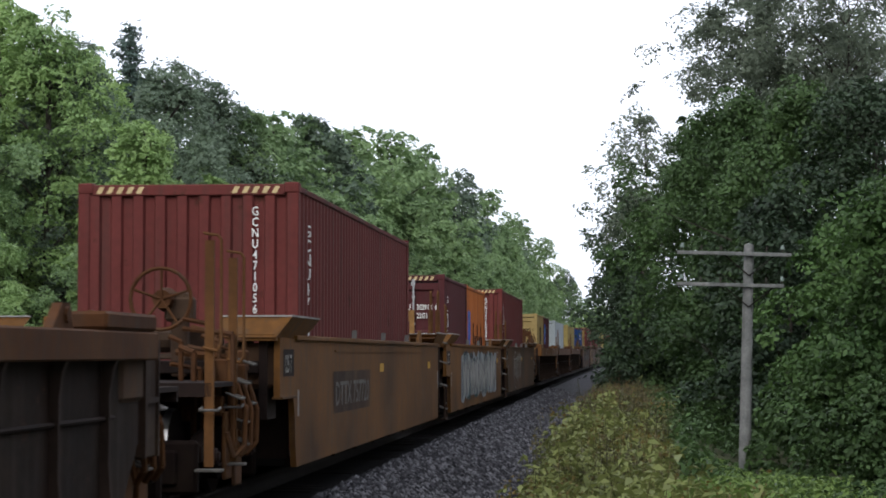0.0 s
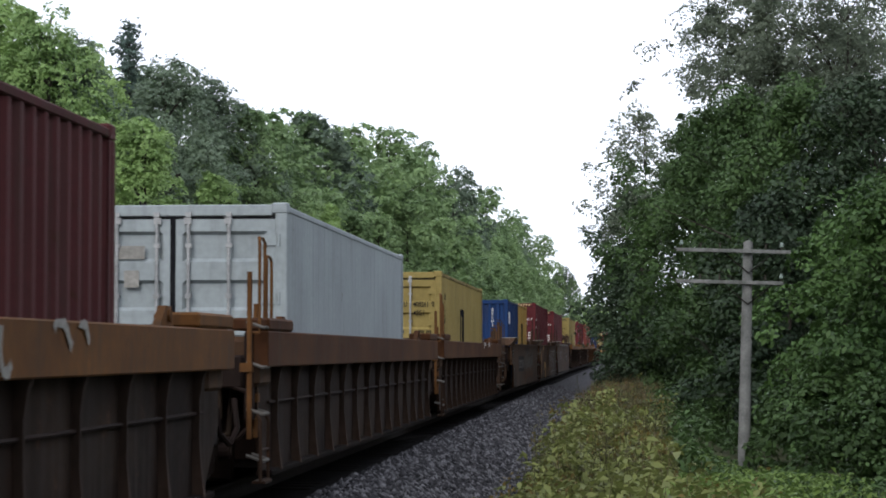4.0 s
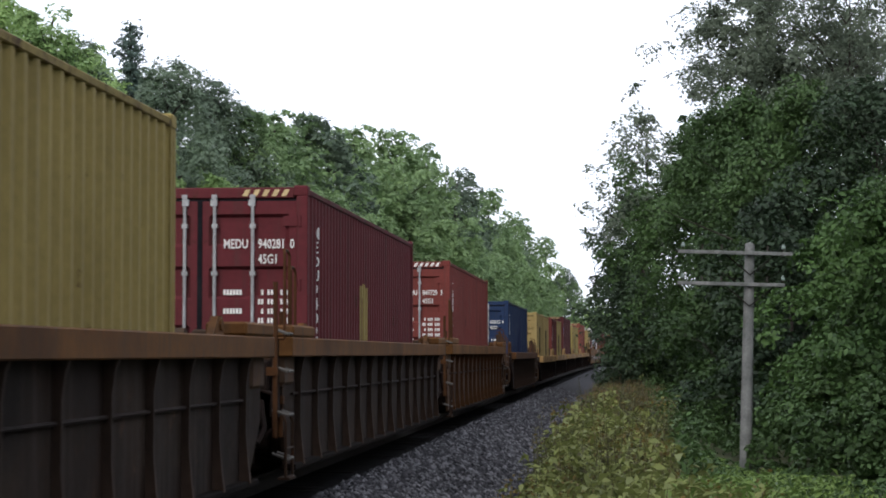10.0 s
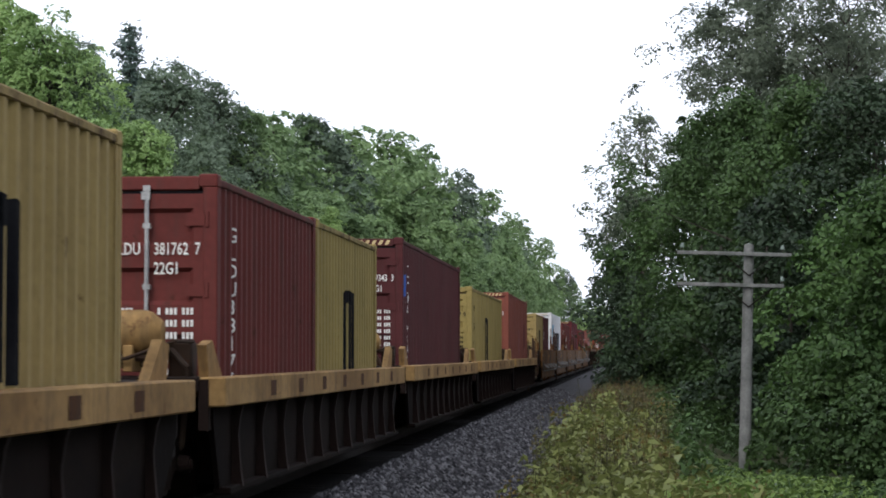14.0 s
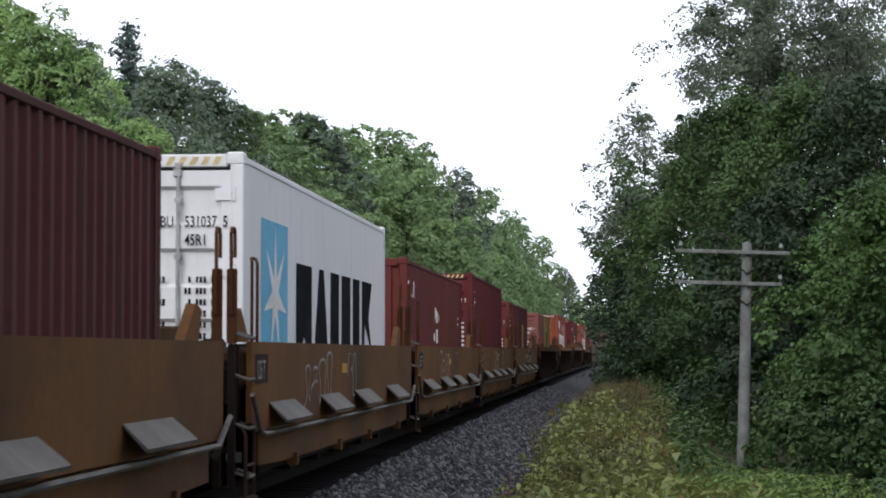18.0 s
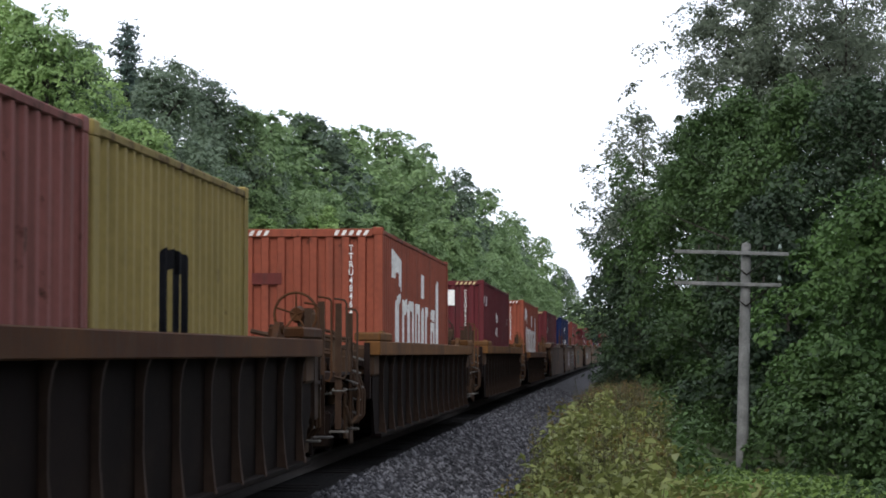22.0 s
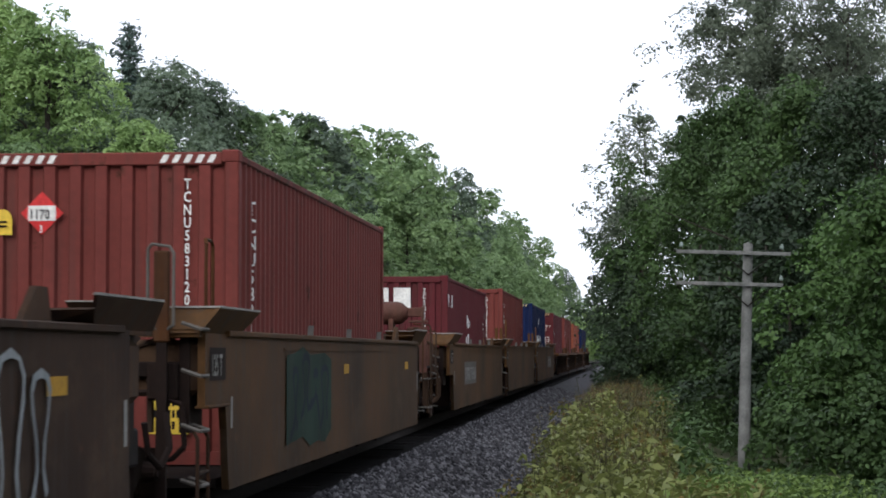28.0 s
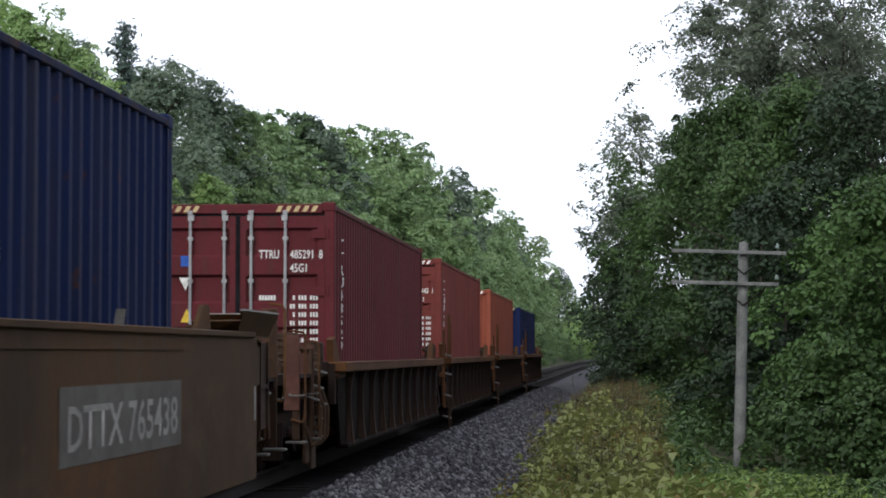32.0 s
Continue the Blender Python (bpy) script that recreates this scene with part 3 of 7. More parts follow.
                if i % 2 == 0:
                    part("weight_line", mesh(("weight_word", ink.name), flat([rect(0.036 * k, 0.036 * k + 0.026, 0, 0.06) for k in range(6)]), ink), ob, m=Matrix.Translation((0.27, 0.012, h - 1.22 - 0.105 * i)))
        else:
            part("number", lettering("\n".join(code.replace(" ", "")), 0.145, ink), ob, m=Matrix.Translation((0.74, 0.012, h - 0.36)) @ Matrix.Diagonal((0.72, 1, 0.95, 1)))
        if side_code:
            part("side_number", draped(("side_number", code), lettering("\n".join(code.replace(" ", "")), 0.19, ink), ink, length, 0.92, plain), ob, m=on_side(HW - 0.008, 0.92, h - 0.55))
    if emblem:
        for k, piece in enumerate(EMBLEM[emblem]):
            at = emblem_at[0] - (0.3 if emblem == "arches" else 0)
            part("emblem", draped((emblem, k), [piece], emblem_paint, length, at, plain), ob, m=on_side(HW - 0.008, at, emblem_at[1] - (0.3 if emblem == "arches" else 0)))
    for key, shapes, paint, m in extras:
        side = m.translation.x > HW - 0.05
        me = draped(("marking", key, str(shapes)), shapes, paint, length, m.translation.y, plain) if side else mesh(("marking", key, paint.name, str(shapes)), flat(shapes), paint)
        part("marking", me, ob, m=m)
    TRAIN.append((ob, u, 0.29))
    return ob


FT40, FT20, HIGH, LOW = 12.192, 6.058, 2.896, 2.591


def front_mark(x, z):
    return Matrix.Translation((x, 0.01, z))


def load_train():
    """The boxes on the train, from its head; u is where each begins."""
    c = container
    n = "shipping_container"
    msc = dict(emblem="arches", emblem_paint=DARK_PAINT, ink=DARK_PAINT)
    c(n, "brown", FT40, HIGH, "blind", 23.07, "GCNU471056", label="brown-red corrugated high-cube container riding in a well car", striped=True)
    c(n, "plum", FT20, HIGH - 0.3, "doors", 42.39, "GLDU 302918 6", "22G1", label="dark brown twenty-foot container, doors facing forward", extras=[("badge", [rect(0, 0.16, 0, 0.2)], BLUE_PAINT, front_mark(-0.85, 1.95))])
    c(n, "tangerine", FT20, LOW, "blind", 48.60, "", label="bright orange twenty-foot container with a dark blue emblem", emblem="arches", emblem_paint=BLUE_PAINT, emblem_at=(0.5, 0.9),
      extras=[("name", [pillar(i * 0.45, i * 0.45 + 0.2, 0, 0.5 + 0.3 * (i % 3 == 0)) for i in range(8)], DARK_PAINT, on_side(HW - 0.004, 1.9, 0.95))])
    c(n, "brown", FT40, HIGH, "blind", 62.43, "GCNU475530", label="brown-red high-cube container with white numbers", extras=[("smudge", [pillar(0, 0.3, 0, 0.35)], DARK_PAINT, front_mark(-1.15, 1.95))])
    c(n, "cream", FT20, LOW, "doors", 86.22, "MEDU 542871 4", "22G1", label="ochre yellow twenty-foot container, grey lock rods", emblem_at=(2.9, 1.0), striped=False, **msc)
    c(n, "plum", FT20, LOW, "blind", 92.36, label="dark maroon twenty-foot container with a blue panel", striped=False,
      extras=[("panel", [rect(0, 1.0, 0, 0.85)], BLUE_PAINT, on_side(HW - 0.006, 1.1, 1.4)), ("sun", [[(0.2, 0.55), (0.9, 0.45), (0.9, 0.8), (0.6, 0.78)]], SKYBLUE_PAINT, on_side(HW - 0.002, 1.1, 1.35)),
              ("scribble", [pillar(0.2, 0.35, 0.1, 0.55), pillar(0.5, 0.62, 0.1, 0.5), pillar(0.75, 0.9, 0.15, 0.5)], WHITE_PAINT, on_side(HW - 0.001, 1.1, 1.35))])
    c(n, "grey", FT40, LOW, "doors", 106.15, "", label="pale grey smooth-sided container", plain=True, striped=False, side_code=False, extras=[("note", [rect(0, 0.3, 0, 0.14), rect(0.08, 0.24, -0.3, -0.12)], GREY_PAINT, front_mark(-0.6, 2.0))])
    c(n, "yellow", FT40, LOW, "doors", 125.74, "MSCU 400261 0", "42G1", label="ochre yellow forty-foot container with a black emblem", emblem_at=(5.4, 0.85), striped=False, **msc)
    c(n, "blue", FT20, LOW, "blind", 149.75, "GESU I", label="blue twenty-foot container, scuffed, white lettering", striped=False, emblem="slabs", emblem_paint=WHITE_PAINT, emblem_at=(0.55, 1.85), side_code=False)
    c(n, "mustard", FT20, LOW, "blind", 155.89, "", label="mustard yellow twenty-foot container with a black emblem", emblem_at=(2.6, 0.85), striped=False, **msc)
    c(n, "maroon", FT40, HIGH, "doors", 169.44, "TGBU 725121 4", "45G1", label="maroon high-cube container, galvanised lock rods", extras=[("name", [pillar(0, 0.2, 0.25, 0.42), rect(0.02, 0.16, 0, 0.16)], WHITE_PAINT, front_mark(-0.4, 2.0))])
    c(n, "maroon", FT40, HIGH, "doors", 189.24, "TRHU 552280 9", "45G1", label="maroon high-cube container with a small white emblem",
      extras=[("name", [pillar(0.02, 0.14, 0.1, 0.32), rect(0, 0.28, 0.24, 0.32), rect(-0.1, 0.34, -0.05, 0.03)], WHITE_PAINT, front_mark(-0.75, 2.0))])
    c(n, "yellow", FT40, HIGH, "doors", 213.06, "MSMU 751641 7", "45G1", label="ochre yellow high-cube container, black warning stripes", emblem_at=(5.2, 0.85), **msc)
    c(n, "maroon", FT40, HIGH, "doors", 232.35, "MEDU 940281 0", "45G1", label="maroon high-cube container with a yellow emblem", emblem="arches", emblem_paint=COLOUR["yellow"], emblem_at=(5.2, 0.85),
      extras=[("dot", [pillar(0, 0.2, 0, 0.2)], GREEN_PAINT, front_mark(-0.6, 1.95))])
    c(n, "red", FT40, HIGH, "doors", 252.15, "TGHU 849729 3", "45G1", label="faded red high-cube container, patched doors", extras=[("torn", [[(0, 0), (0.1, 0.02), (0.05, 0.2)]], WHITE_PAINT, front_mark(-0.85, 1.75))])
    c(n, "slate", FT40, LOW, "doors", 273.88, "CGHU 478655 4", "42G1", label="slate-blue forty-foot container with white lettering", striped=False,
      extras=[("name", [rect(0.02, 0.16, 0, 0.34), rect(0.22, 0.46, 0, 0.25), rect(0.52, 0.78, 0, 0.25)], WHITE_PAINT, front_mark(-0.98, 1.62)),
              ("patch", [[(0, 0), (1.9, 0), (1.9, 0.9), (1.6, 1.35), (1.45, 0.9), (0.5, 0.6), (0.2, 0.3)]], COLOUR["navy"], on_side(HW - 0.006, 5.2, 0.95))])
    c(n, "cream", FT20, LOW, "doors", 293.71, "MEDU 669019 0", "22G1", label="ochre yellow twenty-foot container, grey lock rods", emblem_at=(2.9, 0.95), striped=False,
      extras=[("badge", [pillar(0, 0.17, 0, 0.17)], WHITE_PAINT, front_mark(-0.52, 1.62))], **msc)
    c(n, "cream", FT20, LOW, "blind", 299.85, "", label="ochre yellow twenty-foot container with a black emblem", emblem_at=(2.9, 0.85), striped=False, **msc)
    c(n, "brown", FT20, LOW, "doors", 309.48, "GLDU 381762 7", "22G1", label="brown-red twenty-foot container with white numbers", striped=False)
    c(n, "yellow", FT20, LOW, "blind", 315.66, "", label="ochre yellow twenty-foot container with a black emblem", emblem_at=(2.9, 0.75), striped=False, **msc)
    c(n, "plum", FT40, HIGH, "doors", 325.44, "TCLU 819343 3", "45G1", label="dark plum high-cube container, yellow warning stripes", extras=[("badge", [[(0, 0), (0.3, 0.05), (0.3, 0.4), (0, 0.35)]], BLUE_PAINT, on_side(HW - 0.004, 0.35, 1.95))])
    c(n, "yellow", FT40, LOW, "doors", 341.19, "MSCU 381417 0", "42G1", label="ochre yellow forty-foot container with a black emblem", emblem_at=(5.4, 0.85), striped=False, **msc)
    c(n, "brick", FT40, HIGH, "doors", 356.88, "TCNU 961386 3", "45G1", label="faded red high-cube container, repainted patch", side_code=False,
      extras=[("patch", [rect(0, 0.8, 0, 0.85)], COLOUR["pink"], on_side(HW - 0.006, 6.0, 0.95)), ("patch", [rect(0, 0.7, 0, 0.85)], COLOUR["brown"], on_side(HW - 0.006, 9.8, 1.2))])
    c(n, "cream", FT20, LOW, "doors", 376.62, "MEDU 392299 9", "22G1", label="ochre yellow twenty-foot container, grey lock rods", emblem_at=(2.9, 0.85), striped=False, **msc)
    c(n, "plum", FT20, LOW, "blind", 382.95, "GLDU", label="dark brown twenty-foot container", striped=False)
    c("refrigerated_container", "white", FT40, HIGH, "doors", 392.63, "MNBU 531037 5", "45R1", label="white smooth-sided refrigerated container with a pale blue square", plain=True, ink=DARK_PAINT, emblem="block_letters", emblem_paint=DARK_PAINT, emblem_at=(3.35, 1.0), side_code=False,
      extras=[("square", [rect(0, 1.7, 0, 1.6)], SKYBLUE_PAINT, on_side(HW - 0.008, 1.05, 0.75)),
              ("star", [[(0.85 + (0.75 if k % 2 == 0 else 0.2) * math.sin(k * math.pi / 7), 0.88 + (0.75 if k % 2 == 0 else 0.2) * math.cos(k * math.pi / 7)) for k in range(14)]], WHITE_PAINT, on_side(HW - 0.004, 1.05, 0.72))])
    c(n, "brown", FT40, LOW, "blind", 408.14, "ZCSU8Z651", label="brown-red forty-foot container with white lettering", emblem="marks", emblem_paint=WHITE_PAINT, emblem_at=(0, -0.28), striped=False, side_code=False)
    c(n, "maroon", FT40, HIGH, "doors", 423.74, "TGHU 895950 1", "45G1", label="dark maroon high-cube container, white numbers")
    c(n, "brown", FT20, LOW, "doors", 440.07, "TCKU 237164 1", "22G1", label="brown-red twenty-foot container with white numbers", striped=False)
    c(n, "plum", FT20, LOW, "blind", 446.15, "", label="dark brown twenty-foot container with a tan emblem", striped=False, emblem="arches", emblem_paint=COLOUR["mustard"], emblem_at=(2.6, 0.85))
    c(n, "pink", FT20, LOW, "doors", 461.64, "CAXU 661640 3", "22G1", label="faded pinkish red twenty-foot container", striped=False, rods="painted")
    c(n, "yellow", FT20, LOW, "blind", 467.81, "", label="ochre yellow twenty-foot container with a black emblem", emblem_at=(2.6, 0.75), striped=False, **msc)
    trop = dict(emblem="sprout", emblem_paint=WHITE_PAINT, emblem_at=(1.7, 1.0), side_code=False)
    c(n, "orange", FT40, HIGH, "blind", 485.53, "TTRU484644", label="orange high-cube container with large white shapes", extras=[("smudge", [rect(0, 0.45, 0, 0.17)], COLOUR["brown"], front_mark(-0.75, 2.05))], **trop)
    zim = dict(side_code=False, emblem="marks", emblem_paint=WHITE_PAINT, emblem_at=(0, 0))
    z_ex = [("slabs", EMBLEM["slabs"], WHITE_PAINT, front_mark(-0.5, 2.24) @ Matrix.Diagonal((1.02, 1, 1.12, 1))), ("triangle", [[(0, 0), (0.16, 0), (0.08, 0.17)]], YELLOW_PAINT, front_mark(-0.4, 1.85))]
    z_low = [(key, shapes, paint, Matrix.Translation((0, 0, -0.3)) @ m) for key, shapes, paint, m in z_ex]
    tail_mark = [("tail_number", [rect(0.2 * (i % 2), 0.2 * (i % 2) + 0.09, -0.22 * i, -0.22 * i + 0.13) for i in range(5)], GREY_PAINT, on_side(HW - 0.004, 11.3, 2.1)), ("tail_triangle", [[(0, 0), (0.3, 0), (0.15, 0.3)]], CAR["sill"], on_side(HW - 0.003, 11.3, 1.15))]
    c(n, "maroon", FT40, HIGH, "blind", 509.17, "ZCSU8670040", label="maroon high-cube container with white lettering", extras=z_ex, **zim)
    c(n, "orange", FT40, HIGH, "blind", 531.01, "TTRU484690", label="orange high-cube container with large white shapes", extras=[("smudge", [rect(0, 0.45, 0, 0.17)], COLOUR["brown"], front_mark(-0.75, 2.05))], **trop)
    c(n, "maroon", FT40, HIGH, "blind", 552.86, "TEMU3581", label="maroon high-cube container with white numbers", side_code=True)
    c(n, "navy", FT40, HIGH, "blind", 572.71, "TLLU505820", label="navy blue high-cube container with white shapes", emblem="bird", emblem_paint=WHITE_PAINT, emblem_at=(4.05, 1.18), side_code=False)
    c(n, "red", FT40, HIGH, "blind", 592.85, "TCNU583120", label="faded red high-cube container with hazard placards",
      extras=[("placard", [[(0.2, 0), (0.4, 0.2), (0.2, 0.4), (0, 0.2)]], RED_PAINT, front_mark(-0.82, 2.12)), ("placard_band", [rect(0.07, 0.33, 0.13, 0.27)], WHITE_PAINT, Matrix.Translation((-0.82, 0.006, 2.12))),
              ("sticker", [pillar(0, 0.18, 0, 0.24, 1.2)], YELLOW_PAINT, front_mark(-1.08, 2.12)), ("sticker_lines", [rect(0.05, 0.13, 0.07, 0.09), rect(0.05, 0.13, 0.11, 0.13)], DARK_PAINT, Matrix.Translation((-1.08, 0.006, 2.12))),
              ("height_label", [rect(0, 0.36, 0, 0.46)], YELLOW_PAINT, front_mark(0.4, 0.29))])
    flammable = TRAIN[-1][0]
    for word, size, x, z in (("1170", 0.13, -0.74, 2.265), ("3", 0.1, -0.645, 2.14)):
        part("placard_number", lettering(word, size, DARK_PAINT if size > 0.11 else WHITE_PAINT), flammable, m=Matrix.Translation((x, 0.002, z)) @ Matrix.Diagonal((0.75, 1, 1, 1)))
    for k in range(4):
        part("label_line", mesh(("label_line", k % 2), flat([rect(0.042 * i, 0.042 * i + 0.026, 0, 0.07) for i in ((0, 1, 2, 3, 4, 5, 6), (2, 3, 4))[k % 2]]), DARK_PAINT), flammable, m=Matrix.Translation((0.44, 0.004, 0.65 - 0.105 * k)))
    c(n, "maroon", FT40, LOW, "blind", 616.80, "ZCSU258130", label="maroon forty-foot container with white lettering", extras=z_low + tail_mark, striped=False, side_code=False, emblem="marks", emblem_paint=WHITE_PAINT, emblem_at=(0, -0.28))
    c(n, "red", FT40, HIGH, "blind", 636.51, "GLDU725213", label="faded red high-cube container with white numbers", striped=False, extras=tail_mark)
    c(n, "navy", FT40, HIGH, "blind", 656.32, "TLLU505824", label="navy blue high-cube container with white shapes", emblem="bird", emblem_paint=WHITE_PAINT, emblem_at=(4.05, 1.18), side_code=False)
    c(n, "maroon", FT40, HIGH, "doors", 678.33, "TTRU 485291 8", "45G1", label="maroon high-cube container, galvanised lock rods",
      extras=[("badge", [rect(0, 0.12, 0.0, 0.13)], BLUE_PAINT, front_mark(-0.72, 2.1)), ("wedge", [[(0.08, 0), (0.16, 0.16), (0, 0.16)]], WHITE_PAINT, front_mark(-0.74, 1.8)), ("triangle", [[(0, 0), (0.16, 0), (0.08, 0.17)]], YELLOW_PAINT, front_mark(-0.72, 1.4))])
    c(n, "red", FT40, HIGH, "doors", 694.62, "TCNU 481943 1", "45G1", label="faded red high-cube container, white numbers")
    c(n, "orange", FT40, LOW + 0.15, "blind", 711.20, "", label="orange corrugated container near the tail", side_code=False)
    c(n, "navy", FT40, LOW, "blind", 728.50, "", label="navy blue container at the tail of the train", side_code=False)


# ---- well cars ----
def spread(y0, y1, step):
    n = max(2, round((y1 - y0) / step) + 1)
    return [y0 + (y1 - y0) * i / (n - 1) for i in range(n)]


def wheel(bm):
    tube(bm, (-0.02, 0, 0), (0.05, 0, 0), 0.42, n=20)
    for q in bm.faces:
        if len(q.verts) == 4:
            q.material_index = 1
    tube(bm, (-0.07, 0, 0), (-0.02, 0, 0), 0.418, n=20)
    tube(bm, (-0.11, 0, 0), (-0.07, 0, 0), 0.45, n=20)
    tube(bm, (0.05, 0, 0), (0.09, 0, 0), 0.14, n=12)


def truck_frame(bm):
    prism(bm, [(-1.15, 0.52), (-0.75, 0.62), (-0.4, 0.66), (0.4, 0.66), (0.75, 0.62), (1.15, 0.52), (1.15, 0.38), (0.72, 0.38), (0.4, 0.2), (-0.4, 0.2), (-0.72, 0.38), (-1.15, 0.38)], 0.95, 1.09)
    for y in (-0.18, 0, 0.18):
        tube(bm, (1.1, y, 0.26), (1.1, y, 0.52), 0.07, n=8)


def truck(car, y):
    # Truck parts are near-black so their colour carries the shade beneath the car.
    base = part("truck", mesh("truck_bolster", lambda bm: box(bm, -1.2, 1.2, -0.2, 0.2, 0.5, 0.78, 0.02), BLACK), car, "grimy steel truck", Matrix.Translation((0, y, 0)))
    # Added black blocks hide the lower wheels from the camera, in place of shade.
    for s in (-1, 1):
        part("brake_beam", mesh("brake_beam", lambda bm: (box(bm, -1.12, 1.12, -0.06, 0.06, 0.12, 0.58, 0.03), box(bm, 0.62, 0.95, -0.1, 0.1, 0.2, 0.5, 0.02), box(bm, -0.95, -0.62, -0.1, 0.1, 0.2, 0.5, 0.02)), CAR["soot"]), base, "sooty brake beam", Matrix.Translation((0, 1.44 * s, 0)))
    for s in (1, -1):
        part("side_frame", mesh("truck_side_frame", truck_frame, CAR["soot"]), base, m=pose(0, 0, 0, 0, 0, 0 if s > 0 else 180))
        for dy in (-0.88, 0.88):
            part("wheel", mesh("wheel", wheel, CAR["soot"], False, BRIGHT_STEEL), base, "steel wheel with a polished tread", pose(s * 0.76, dy, 0.42, 0, 0, 0 if s > 0 else 180))
            part("axle_cap", mesh("axle_cap", lambda bm: (tube(bm, (0, 0, 0), (0.09, 0, 0), 0.085, 0.07, 12), tube(bm, (0.09, 0, 0), (0.11, 0, 0), 0.045, n=8)), CAR["rib"]), base, "grimy axle cap", pose(s * 1.09, dy, 0.42, 0, 0, 0 if s > 0 else 180))


def grab(bm):
    path_tube(bm, [(-0.02, 0, 0), (0.05, 0, 0), (0.05, 0, 0.82), (0.04, 0.03, 0.86), (0.04, 0.25, 0.86), (0.05, 0.28, 0.82), (0.05, 0.28, 0.0), (-0.02, 0.28, 0)], 0.015)


def tread(bm):
    path_tube(bm, [(-0.04, 0, 0.05), (0.11, 0, 0), (0.11, 0.3, 0), (-0.04, 0.3, 0.05)], 0.017)


def hung_step(bm):
    """Two thin hangers bent under a tread."""
    path_tube(bm, [(0, 0, 0.62), (0.03, 0, 0.56), (0.03, 0, 0.02), (0.03, 0.42, 0.02), (0.03, 0.42, 0.56), (0, 0.42, 0.62)], 0.016)
    box(bm, -0.05, 0.07, 0.02, 0.4, 0, 0.025)
    tube(bm, (0.03, 0, 0.3), (0.03, 0.42, 0.3), 0.014, n=6)


VALVE_HOSES = {   # bent hoses and rods on the corner of a platform
    "air_hose": ([(-0.5, 0.2, 1.0), (-0.3, 0.16, 1.02), (-0.02, 0.1, 0.92), (0.0, 0.1, 0.6), (-0.1, 0.12, 0.5), (-0.4, 0.12, 0.48)], 0.022),
    "release_rod": ([(-0.6, 0.3, 1.3), (-0.1, 0.3, 1.3), (-0.02, 0.3, 1.22), (-0.02, 0.3, 0.8)], 0.014),
    "hanging_hose": ([(-0.1, -0.1, 0.86), (-0.05, -0.2, 0.6), (-0.1, -0.32, 0.46), (-0.16, -0.44, 0.56), (-0.18, -0.5, 0.8)], 0.026),
}


def corner_valves(car, m):
    part("corner_valve", mesh("corner_valve", lambda bm: box(bm, -0.3, -0.06, 0.1, 0.34, 0.95, 1.25, 0.02), CAR["rib"]), car, "grimy valve", m)
    for name, (pts, r) in VALVE_HOSES.items():
        part(name, mesh(name, lambda bm: path_tube(bm, pts, r), CAR["rib"]), car, m=m)


